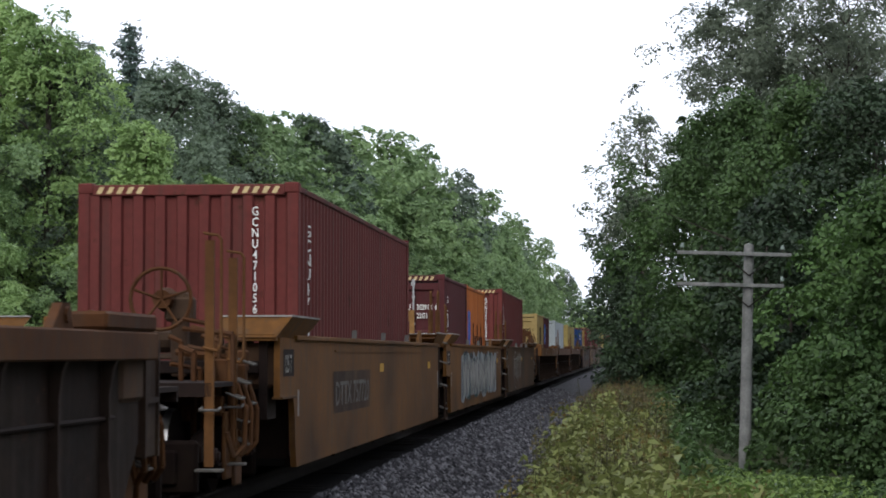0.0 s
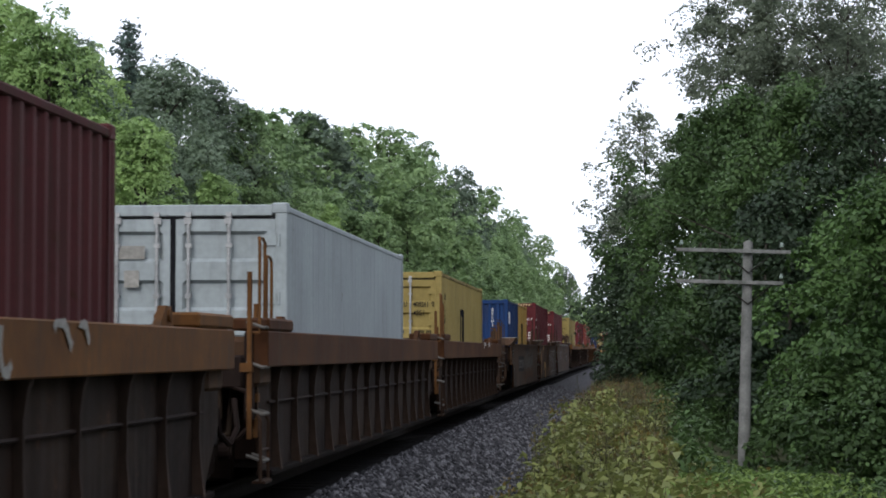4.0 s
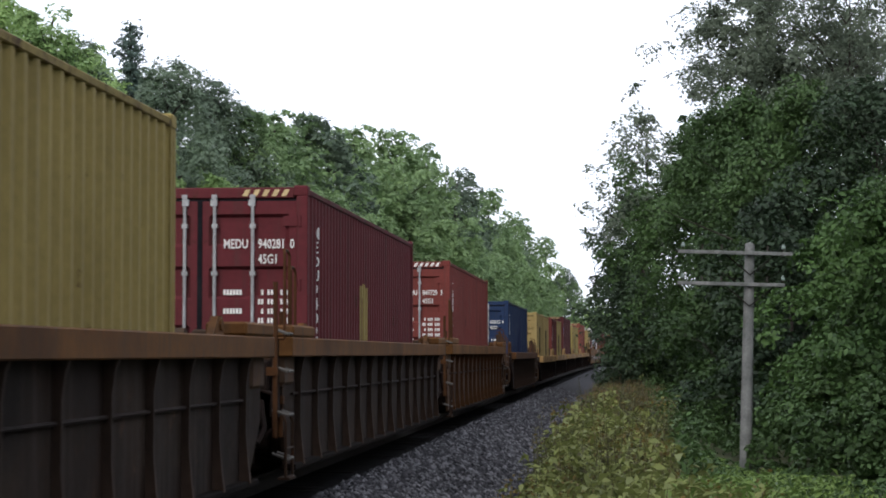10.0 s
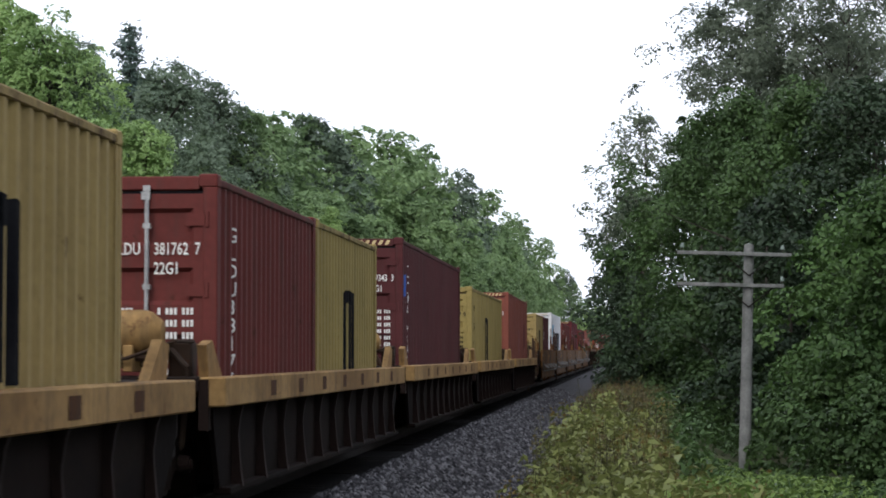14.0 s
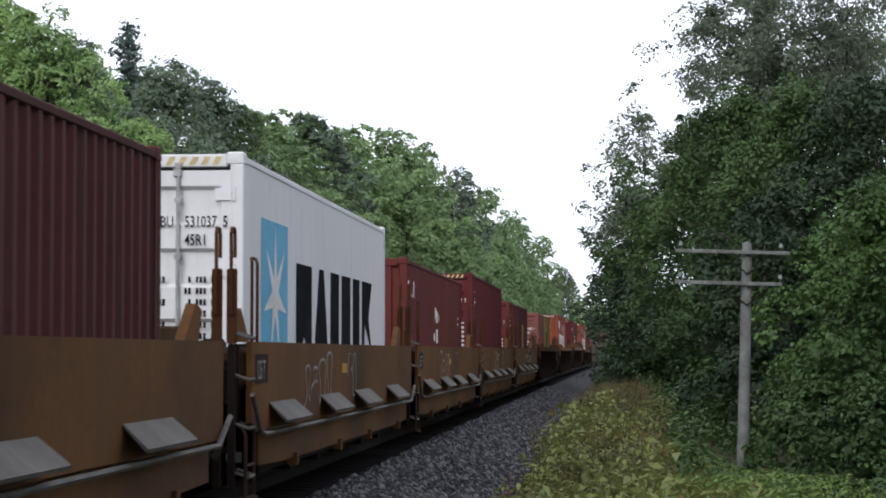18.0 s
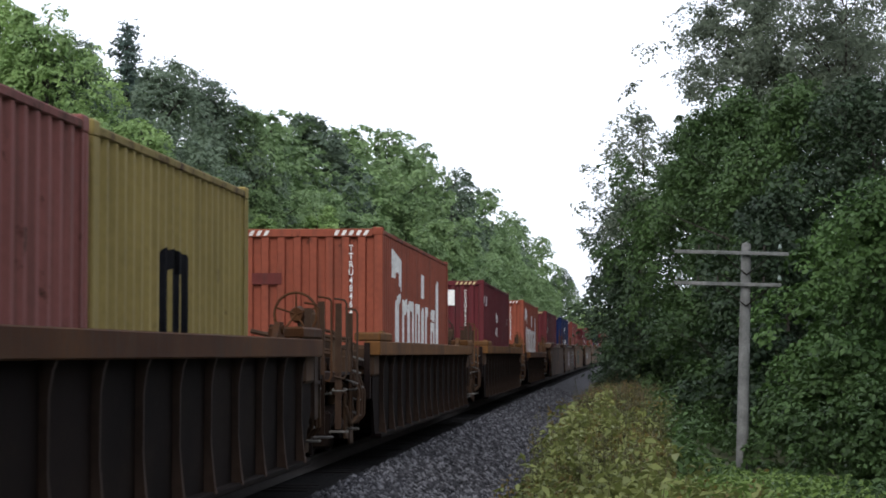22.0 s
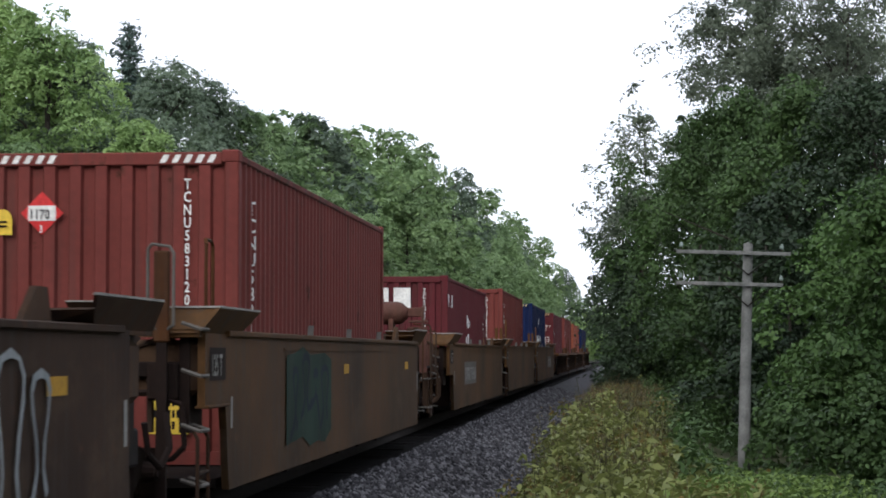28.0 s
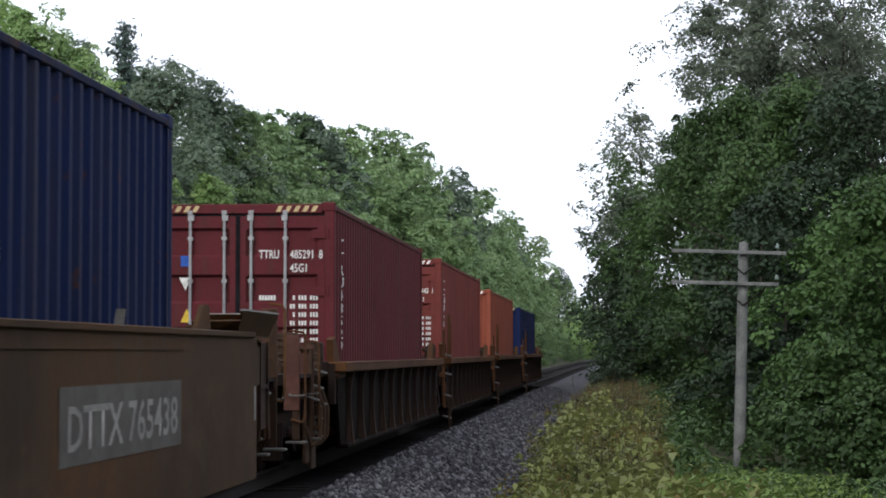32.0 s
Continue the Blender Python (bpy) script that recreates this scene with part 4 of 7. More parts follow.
def ladder(car, paint, m, stout=True, loops=True, broad=False):
    """Posts, rungs, hung step and bent grab irons on the corner of a platform; the stout kind has a tall flat post."""
    mat, label = CAR[paint], ("dull yellow" if paint == "ochre" else "dark rusty") + " stanchion"
    if broad:
        part("stanchion", mesh(("broad_stanchion", paint), lambda bm: box(bm, -0.22, -0.1, -0.03, 0.03, 1.4, 2.1, 0.012), mat), car, label, m)
        # Below the lip the rail is near-black: the gap's shade in its colour.
        part("ladder_rail", mesh("broad_rail", lambda bm: box(bm, -0.2, -0.12, -0.02, 0.03, 0.2, 1.395), CAR["rib"]), car, "sooty ladder rail", m)
        part("post_grab", mesh("broad_grab", lambda bm: path_tube(bm, [(-0.2, -0.02, 1.5), (-0.26, -0.05, 1.53), (-0.26, -0.05, 2.11), (-0.23, -0.05, 2.15), (-0.09, -0.05, 2.13), (-0.06, -0.05, 2.08), (-0.06, -0.05, 1.53), (-0.11, -0.02, 1.5)], 0.013), CAR["wedge"]), car, "pale bent tube round the post", m)
    elif stout:
        for x in (-0.13, 0.0):
            part("stanchion", mesh(("stanchion", paint), lambda bm: box(bm, -0.045, 0.04, -0.03, 0.04, 1.45, 2.1, 0.01), mat), car, label, m @ Matrix.Translation((x, 0, 0 if loops else -0.12)))
            # Rail under the post: shade of the gap painted into it.
            part("ladder_rail", mesh("ladder_rail", lambda bm: box(bm, -0.035, 0.03, -0.02, 0.03, 0.2, 1.445), CAR["rib"]), car, "sooty ladder rail", m @ Matrix.Translation((x, 0, 0)))
            if not loops:
                continue
            part("post_grab", mesh(("post_grab", paint), lambda bm: path_tube(bm, [(0, -0.04, 1.7), (0, -0.06, 2.4), (0, -0.03, 2.45), (0, 0.1, 2.45), (0, 0.13, 2.4), (0, 0.13, 2.2)], 0.016), mat), car, "bent tube on the post", m @ Matrix.Translation((x, 0, 0)))
    else:
        for y, h in ((0, 2.0), (0.34, 1.72)):
            part("stanchion", mesh(("stanchion", paint, "slim", h), lambda bm: (tube(bm, (0.02, 0, 0.5), (0.02, 0, h), 0.024, n=8), box(bm, -0.06, 0.05, -0.05, 0.05, h - 0.9, h - 0.82)), mat), car, label, m @ Matrix.Translation((0, y, 0)))
    part("hung_step", mesh("hung_step", hung_step, CAR["umber"]), car, "bent step of steel bar", m @ Matrix.Translation((0.1, -0.04, 0.1)))
    corner_valves(car, m)
    for z in (0.3, 0.72, 1.14, 1.5):
        part("rung", mesh("rung", tread, CAR["wedge"]), car, "worn bent rung", m @ Matrix.Translation((0.03, 0.02, z)))
    for y, z in ((0.06, 1.45), (0.44, 1.3)) if not stout else ((0.42, 1.35),):
        part("grab_iron", mesh(("grab_iron", paint), grab, mat), car, m=m @ Matrix.Translation((0.05, y, z)))


def end_gear(bm):
    """Valves, rods, pipes and small boxes packed over the end sill, on the side towards +x."""
    rng = random.Random(61)
    for i in range(11):
        x, y, z = rng.uniform(0.55, 1.3), -0.12 - 0.085 * i, rng.uniform(0.45, 0.8)
        top = rng.uniform(1.15, 1.6)
        path_tube(bm, [(x, y, z), (x, y, top), (x - rng.uniform(0.1, 0.5), y + rng.uniform(-0.15, 0.15), top + 0.05)], rng.uniform(0.016, 0.035))
    for i in range(9):
        x, y, z = rng.uniform(0.7, 1.25), rng.uniform(-1.0, -0.1), rng.uniform(0.6, 1.3)
        r = rng.uniform(0.05, 0.1)
        tube(bm, (x, y, z), (x, y, z + rng.uniform(0.12, 0.28)), r, r * 0.8, 10)
    for i in range(6):
        x, y, z = rng.uniform(0.75, 1.25), rng.uniform(-1.0, -0.15), rng.uniform(0.5, 1.25)
        box(bm, x - 0.1, x + 0.1, y - 0.08, y + 0.08, z, z + rng.uniform(0.12, 0.26), 0.015)
    for i in range(3):
        y = -0.25 - 0.3 * i
        path_tube(bm, [(1.25, y, 1.05), (1.34, y - 0.04, 0.8), (1.34, y - 0.1, 0.5), (1.26, y - 0.18, 0.4), (1.2, y - 0.24, 0.62)], 0.024)
    box(bm, 1.16, 1.2, -0.62, -0.3, 0.12, 0.72, 0.01)
    box(bm, 1.16, 1.2, -1.1, -0.8, 0.2, 0.8, 0.01)


def worn_bar(bm):
    path_tube(bm, [(1.2, 0, 0.05), (1.33, 0, 0), (1.33, -0.2, 0), (1.2, -0.2, 0.05)], 0.013)


def end_plate(bm):
    box(bm, 1.34, 1.4, 0.06, 0.52, 0.6, 1.42, 0.01)
    box(bm, 1.39, 1.42, 0.06, 0.1, 0.6, 1.42)
    box(bm, 1.39, 1.42, 0.48, 0.52, 0.6, 1.42)
    box(bm, 1.39, 1.42, 0.1, 0.48, 0.98, 1.02)


def brake_wheel(bm):
    n = 20
    ring = [(0.29 * math.cos(2 * math.pi * i / n), 0, 0.29 * math.sin(2 * math.pi * i / n)) for i in range(n + 1)]
    path_tube(bm, ring, 0.02, 6)
    for i in range(5):
        a = 2 * math.pi * i / 5 + 0.3
        tube(bm, (0, 0.03, 0), (0.29 * math.cos(a), 0, 0.29 * math.sin(a)), 0.014, n=5)
    tube(bm, (0, 0.03, 0), (0, 0.25, 0), 0.09, 0.12, 10)


def air_tank(bm):
    prof = [(-0.62, 0.02), (-0.6, 0.1), (-0.52, 0.17), (-0.45, 0.19), (0.45, 0.19), (0.52, 0.17), (0.6, 0.1), (0.62, 0.02)]
    for (x0, r0), (x1, r1) in zip(prof, prof[1:]):
        tube(bm, (x0, 0, 0), (x1, 0, 0), r0, r1, 16, False)


def tank_foot(bm):
    box(bm, -0.04, 0.04, -0.2, 0.2, -0.32, -0.1, 0.008)


def tank_bracket(bm):
    box(bm, 0.56, 0.86, -0.05, 0.05, -0.06, 0.09, 0.012)
    box(bm, 0.84, 0.88, -0.09, 0.09, -0.3, 0.11, 0.008)
    box(bm, 0.62, 0.94, -0.09, 0.09, -0.16, -0.12, 0.008)


def coupler(bm):
    box(bm, -0.1, 0.1, -0.9, 0.6, 0.72, 0.94, 0.02)
    box(bm, -0.2, 0.16, -1.1, -0.78, 0.66, 1.0, 0.05)
    path_tube(bm, [(0.35, -0.3, 0.75), (0.36, -0.8, 0.45), (0.33, -1.1, 0.62)], 0.035)


def stand(bm):
    """A welded frame that keeps a box end in place."""
    for x in (0.0, 0.36):
        box(bm, x - 0.065, x + 0.065, -0.08, 0.08, 1.4, 2.1, 0.01)
    box(bm, -0.065, 0.425, -0.08, 0.08, 2.0, 2.2, 0.015)
    box(bm, -0.065, 0.425, -0.07, 0.07, 1.5, 1.6)
    box(bm, 0.42, 0.62, -0.04, 0.04, 1.92, 2.12, 0.01)
    box(bm, 0.53, 0.62, -0.04, 0.04, 1.4, 1.93, 0.01)


PIPE_RUNS = {   # name: points and radius of each pipe on a platform
    "brake_pipe": ([(-0.9, 0.1, 1.2), (0.4, 0.1, 1.3), (0.9, 0.05, 1.28), (1.05, 0.0, 1.0), (1.05, 0, 0.7)], 0.03),
    "bent_pipe": ([(0.2, 0.3, 1.35), (1.0, 0.25, 1.35), (1.15, 0.2, 1.2), (1.1, 0.2, 0.55), (0.7, 0.15, 0.45)], 0.025),
    "thin_pipe": ([(-0.2, -0.15, 1.28), (0.7, -0.1, 1.28), (1.1, -0.1, 1.42), (1.15, 0.4, 1.42)], 0.018),
}


def pipework(car, m):
    for name, (pts, r) in PIPE_RUNS.items():
        part(name, mesh(name, lambda bm: path_tube(bm, pts, r), CAR["grimy"]), car, "rusty air pipe", m)
    part("valve_box", mesh("valve_box", lambda bm: box(bm, 0.45, 0.85, 0.25, 0.55, 1.2, 1.55, 0.02), CAR["grimy"]), car, m=m)
    part("valve", mesh("valve", lambda bm: box(bm, 0.95, 1.15, 0.35, 0.6, 1.1, 1.42, 0.02), CAR["grimy"]), car, m=m)
    part("brake_cylinder", mesh("brake_cylinder", lambda bm: tube(bm, (0.1, 0.3, 1.45), (0.38, 0.3, 1.45), 0.12, n=10), CAR["grimy"]), car, m=m)


def awning(bm):
    """A sloping plate with closed cheeks."""
    v = [bm.verts.new(q) for q in ((1.5, -0.8, 0.86), (1.5, 0.75, 0.86), (1.68, 0.8, 0.70), (1.68, -0.85, 0.70), (1.5, -0.8, 0.84), (1.5, 0.75, 0.84), (1.67, 0.8, 0.675), (1.67, -0.85, 0.675))]
    for q in ((0, 3, 2, 1), (4, 5, 6, 7), (3, 7, 6, 2), (0, 4, 7, 3), (1, 2, 6, 5), (0, 1, 5, 4)):
        bm.faces.new([v[k] for k in q])


def scrawl(seed, w, h, strokes, thick):
    """Spray-can loops: ribbons in x and z."""
    def make(bm):
        rng = random.Random(seed)
        for s in range(strokes):
            x, z, a = w * (s + 0.3 * rng.random()) / strokes, h * rng.uniform(0.2, 0.8), rng.uniform(0, 6.28)
            bend, last = rng.uniform(-0.9, 0.9), None
            for k in range(16):
                a += bend * 0.45 + rng.uniform(-0.2, 0.2)
                bend = -bend if rng.random() < 0.12 else bend
                x += 0.09 * h * math.cos(a) + 0.006 * w / strokes
                z = min(h, max(0, z + 0.15 * h * math.sin(a)))
                t = thick * rng.uniform(0.7, 1.2)
                p = [bm.verts.new((x - t * math.sin(a), -0.0004 * s, z + t * math.cos(a))), bm.verts.new((x + t * math.sin(a), -0.0004 * s, z - t * math.cos(a)))]
                if last:
                    bm.faces.new((last[0], last[1], p[1], p[0]))
                last = p
    return make


def fat_strokes(seed, w, h, count, swell):
    """Fat slanting letter strokes, several to a letter; swell widens them for the line drawn round them."""
    def make(bm):
        rng = random.Random(seed)
        for s in range(count):
            x0, wide = w * s / count, w / count
            k = rng.choice((3, 4, 4, 5))
            pts = [(x0 + wide * (0.08 + 0.84 * i / (k - 1)) + rng.uniform(-0.08, 0.08) * wide, h * (rng.uniform(0.06, 0.22) if (i + s) % 2 else rng.uniform(0.78, 0.96))) for i in range(k)]
            if rng.random() < 0.4:
                pts.append((x0 + wide * rng.uniform(0.3, 0.6), h * rng.uniform(0.35, 0.6)))
            for n, ((ax, az), (bx, bz)) in enumerate(zip(pts, pts[1:])):
                t0, t1 = 0.1 * h * rng.uniform(0.7, 1.2) + swell, 0.13 * h * rng.uniform(0.7, 1.3) + swell
                l = math.hypot(bx - ax, bz - az)
                ux, uz = (bx - ax) / l, (bz - az) / l
                y = -0.0006 * (s % 3) - 0.0003 * n
                e = swell + 0.04 * h
                q = [(ax - ux * e - uz * t0, az - uz * e + ux * t0), (ax - ux * e + uz * t0, az - uz * e - ux * t0), (bx + ux * e * 0.4 + uz * t1, bz + uz * e * 0.4 - ux * t1), (bx + ux * e - 0.2 * uz * t1, bz + uz * e), (bx + ux * e * 0.4 - uz * t1, bz + uz * e * 0.4 + ux * t1)]
                bm.faces.new([bm.verts.new((px, y, min(h + swell, max(-swell, pz)))) for px, pz in q])
    return make


def tall_scrawl(seed, w, h, turns, thick):
    """One long looping line, up and down like tall narrow letters."""
    def make(bm):
        rng = random.Random(seed)
        last, steps = None, 14
        for k in range(turns):
            hi, lo, lean = h * rng.uniform(0.7, 1), h * rng.uniform(0, 0.4 if k % 3 else 0.1), rng.uniform(-0.2, 0.2) * w / turns
            for i in range(steps):
                p = i / steps
                a = 2 * math.pi * p
                x = w * (k + p) / turns + 0.22 * w / turns * math.sin(2 * a) + lean * math.sin(a)
                z = lo + (hi - lo) * (0.5 - 0.5 * math.cos(a)) ** 0.7
                dx, dz = w / turns / steps, (hi - lo) * math.sin(a) * math.pi / steps
                l = math.hypot(dx, dz) + 1e-6
                t = thick * rng.uniform(0.7, 1.15)
                q = [bm.verts.new((x - t * dz / l, -0.0002 * k, z + t * dx / l)), bm.verts.new((x + t * dz / l, -0.0002 * k, z - t * dx / l))]
                if last and not (i == 0 and rng.random() < 0.35):
                    bm.faces.new((last[0], last[1], q[1], q[0]))
                last = q
    return make


def cloud_fill(seed, w, h):
    """A sprayed ground with a bulging edge."""
    def make(bm):
        rng = random.Random(seed)
        n = max(6, round(w / 0.5))
        up = [(w * i / n, h * rng.uniform(0.82, 1)) for i in range(n + 1)]
        down = [(w * i / n, h * rng.uniform(0, 0.16)) for i in range(n + 1)]
        tops, lows = [bm.verts.new((x, 0, z)) for x, z in up], [bm.verts.new((x, 0, z)) for x, z in down]
        for i in range(n):
            bm.faces.new((lows[i], lows[i + 1], tops[i + 1], tops[i]))
    return make


def spikes(seed, w, h, n):
    def make(bm):
        rng = random.Random(seed)
        for i in range(n):
            x, b = w * i / n, w / n
            bm.faces.new([bm.verts.new(q) for q in ((x + 0.05 * b, 0, h * rng.uniform(0.2, 0.4)), (x + 0.5 * b, 0, 0), (x + 0.95 * b, 0, h * rng.uniform(0.2, 0.4)), (x + b * rng.uniform(0.4, 0.6), 0, h))])
    return make


def bent_end(hp, top):
    """The last stretch of a side plate, turned in towards the well and cut away below."""
    def make(bm):
        prism(bm, [(hp - 0.65, 0.2), (hp - 0.52, 0.22), (hp - 0.36, 0.3), (hp - 0.2, 0.43), (hp - 0.06, 0.6), (hp, 0.72), (hp, top), (hp - 0.65, top)], 1.44, 1.5)
        for v in bm.verts:
            v.co.x -= 0.3 * max(0.0, v.co.y - hp + 0.65) ** 1.3
    return make


def slab(bm, a, b, c, d, thick):
    """A plate between four corners, as thick as the vector thick."""
    low = [bm.verts.new(q) for q in (a, b, c, d)]
    high = [bm.verts.new(Vector(q) + Vector(thick)) for q in (a, b, c, d)]
    bm.faces.new(low[::-1])
    bm.faces.new(high)
    for i in range(4):
        bm.faces.new((low[i], low[(i + 1) % 4], high[(i + 1) % 4], high[i]))


def flared_guide(hp, top, rise):
    """Sheets that flare out over the corner of a well to guide a box into it."""
    def make(bm):
        y0, y1, y2, y3 = -hp - 0.14, -hp + 1.55, -hp + 0.06, -hp + 1.95
        slab(bm, (1.48, y0, top), (1.48, y1, top), (1.6, y3, top + rise), (1.6, y2, top + rise), (-0.02, 0, 0.012))
        slab(bm, (1.0, y0, top), (1.48, y0, top), (1.6, y2, top + rise), (0.92, y2, top + rise), (0, 0.02, 0.012))
        slab(bm, (1.48, y1, top), (1.1, y1, top), (1.1, y1 + 0.1, top + 0.6 * rise), (1.56, y3 - 0.1, top + 0.6 * rise), (0, -0.02, 0.012))
        box(bm, 1.0, 1.48, y0 + 0.02, y1 - 0.02, top - 0.03, top + 0.03)
        prism(bm, [(-hp + 2.0, top), (-hp + 2.1, top + 0.24), (-hp + 2.35, top + 0.24), (-hp + 2.7, top)], 1.3, 1.34)
        bmesh.ops.recalc_face_normals(bm, faces=bm.faces)
    return make


def block_guide(hp, top):
    """A low block on the end of a top chord, with a lifting lug behind it."""
    def make(bm):
        box(bm, 1.16, 1.52, -hp + 0.05, -hp + 1.5, top + 0.003, top + 0.12, 0.02)
        prism(bm, [(-hp + 1.7, top), (-hp + 1.78, top + 0.16), (-hp + 1.98, top + 0.16), (-hp + 2.2, top)], 1.3, 1.36)
        tube(bm, (1.28, -hp + 1.88, top + 0.09), (1.38, -hp + 1.88, top + 0.09), 0.05, n=8)
    return make


def climb_post(car, paint, m, h, bold=False, wide=False):
    """A flat climbing post at a coupled end: plate, bent tube round its upper half, worn step below."""
    mat = CAR[paint]
    plate = mat if bold else CAR["umber"]
    post = part("climb_post", mesh(("climb_post", plate.name, h), lambda bm: prism(bm, [(0, 0.36), (0, h - 0.04), (0.03, h - 0.04), (0.03, 0.36)], -0.04, 0.04), plate), car, "flat climbing post, dull with dirt", m)
    if wide:
        part("post_shield", mesh(("post_shield", h), lambda bm: box(bm, -0.13, 0.04, -0.02, -0.002, h - 0.85, h - 0.03, 0.004), CAR["tank"]), post, "rusty brown plate on the post")
    part("tube_loop", mesh(("tube_loop", paint, h), lambda bm: path_tube(bm, [(-0.05, -0.02, h - 0.95), (0.08, -0.05, h - 0.98), (0.11, -0.05, h - 0.92), (0.11, -0.05, h - 0.04), (0.08, -0.05, h), (-0.05, -0.02, h + 0.02)], 0.014), mat), post, "bent tube handhold")
    part("step", mesh("post_step", lambda bm: box(bm, -0.1, 0.13, -0.12, 0.03, 0.32, 0.345, 0.005), CAR["wedge"]), post, "worn pale step")
    part("rung", mesh("post_rung", lambda bm: path_tube(bm, [(-0.06, 0, 0.86), (-0.06, -0.1, 0.84), (0.1, -0.1, 0.84), (0.1, 0, 0.86)], 0.013), CAR["wedge"]), post, "worn bent rung")
    return post


def rib_plate(top):
    """An upright stiffening plate, waisted in the middle, with a narrow flange on its edge."""
    def make(bm):
        rings = []
        for z, x, w in ((0.2, 1.5, 0.045), (0.36, 1.478, 0.03), (0.62, 1.456, 0.02), (top - 0.22, 1.458, 0.018), (top - 0.06, 1.482, 0.024), (top, 1.505, 0.03)):
            rings.append([bm.verts.new(q) for q in ((1.392, -w * 0.6, z), (x, -w, z), (x, w, z), (1.392, w * 0.6, z))])
        for lo, hi in zip(rings, rings[1:]):
            for i in range(4):
                bm.faces.new((lo[i], lo[(i + 1) % 4], hi[(i + 1) % 4], hi[i]))
        bm.faces.new(rings[0][::-1])
        bm.faces.new(rings[-1])
    return make


SHAPES = {   # half length of the side, half pitch inside a set, half length to the coupler
    "smooth": (9.1, 9.875, 11.93), "ribbed": (9.1, 9.875, 11.93), "ribbed_tall": (9.1, 9.875, 11.93),
    "low": (7.25, 7.87, 9.9), "low_dark": (7.25, 7.87, 9.9), "shield": (7.25, 7.87, 9.9), "tail": (7.25, 8.2, 9.9),
}
TOPS = {"smooth": 1.47, "ribbed": 1.47, "ribbed_tall": 1.5, "low": 1.13, "low_dark": 1.3, "shield": 1.41, "tail": 1.2}


def well_car(kind, paint, u, head=False, rear=False, wheel_end=False, tank_end=False, number="", tag=None, label="", posts=True, sill_paint=None, extras=(), posts_paint=None, standing=False, number_at=-5.2, patch_paint=None, mural=None, tabs=()):
    """One well of an articulated car; its middle is u along the train."""
    hp, hi, he = SHAPES[kind]
    top, mat = TOPS[kind], CAR[paint]
    sill = CAR[sill_paint or paint]
    ob = new("well_car")
    ob.empty_display_size = 0.3
    tagged(ob, label, "rail car", "well cars of the train")
    turn = pose(0, 0, 0, 0, 0, 180)
    post_top = top + (0.85 if u < 40 else 0.68 if 140 < u < 225 else 0.33 if u > 590 else 0.5)
    for s in (Matrix.Identity(4), turn):
        if kind == "smooth":
            part("side_panel", mesh(("side_panel", kind, paint), lambda bm: prism(bm, [(-hp + 0.85, 0.9), (-hp, 0.9), (-hp, top), (hp - 0.65, top), (hp - 0.65, 0.2), (-hp + 1.05, 0.2), (-hp + 0.97, 0.45), (-hp + 0.93, 0.7)], 1.44, 1.5), mat), ob, m=s)
            # Same paint as the side; bent in to face away and shade darker.
            part("bent_end", mesh(("bent_end", kind, paint), bent_end(hp, top), mat), ob, "side plate bent inwards, dark with dirt", s)
            for y, z, d in ((-hp + 1.12, 0.7, 0.26), (hp - 0.78, 0.72, 0.3)):
                part("edge_strip", mesh(("edge_strip", d), flat([rect(-0.045, 0.045, 0, d)]), GREY_PAINT), ob, "dull white reflective strip", s @ on_side(1.506, y, z))
            part("plate_flange", mesh("plate_flange", lambda bm: box(bm, 1.42, 1.53, 0, 0.9, 0.885, 0.91, 0.006), mat), ob, m=s @ Matrix.Translation((0, -hp, 0)))
            part("top_lip", mesh(("top_lip", kind, paint), lambda bm: box(bm, 1.36, 1.53, -hp + 0.9, hp - 0.9, top - 0.02, top + 0.03, 0.008), mat), ob, m=s)
            part("stiffener", mesh(("stiffener", kind, paint), lambda bm: box(bm, 1.495, 1.512, -5.2, 5.2, top - 0.13, top - 0.11), mat), ob, m=s)
        elif kind == "shield":
            part("side_panel", mesh(("side_panel", kind, paint), lambda bm: prism(bm, [(-hp, 0.7), (-hp, top), (hp, top), (hp, 0.62), (-hp + 0.2, 0.62)], 1.45, 1.5), mat), ob, m=s)
            part("skirt", mesh(("skirt", kind, paint), lambda bm: prism(bm, [(-hp + 0.6, 0.3), (-hp + 0.6, 0.6), (hp - 0.4, 0.6), (hp - 0.4, 0.3), (hp - 2.2, 0.27), (-hp + 2.2, 0.27)], 1.42, 1.46), mat), ob, m=s)
            part("pipe", mesh(("pipe", kind), lambda bm: path_tube(bm, [(1.54, -hp - 0.2, 0.95), (1.54, -hp + 0.25, 0.62), (1.54, -hp + 0.5, 0.585), (1.54, hp - 0.4, 0.585), (1.54, hp + 0.1, 0.8)], 0.024, 6), CAR["wedge"]), ob, "pale air pipe", s)
            for y in (-5.5, -2.1, 0.9, 4.5):
                part("shield", mesh("pipe_shield", awning, CAR["wedge"]), ob, "pale sloping shield", s @ Matrix.Translation((0, y, 0)))
                part("bracket", mesh("bracket", lambda bm: box(bm, 1.4, 1.5, -0.07, 0.07, 0.2, 0.32), mat), ob, m=s @ Matrix.Translation((0, y + 1.0, 0)))
        else:
            d = {"ribbed": 0.19, "ribbed_tall": 0.33, "low": 0.24, "low_dark": 0.2, "tail": 0.12}[kind]
            part("top_chord", mesh(("top_chord", kind, sill.name), lambda bm: box(bm, 1.30, 1.52, -hp, hp, top - d, top, 0.012), sill), ob, m=s)
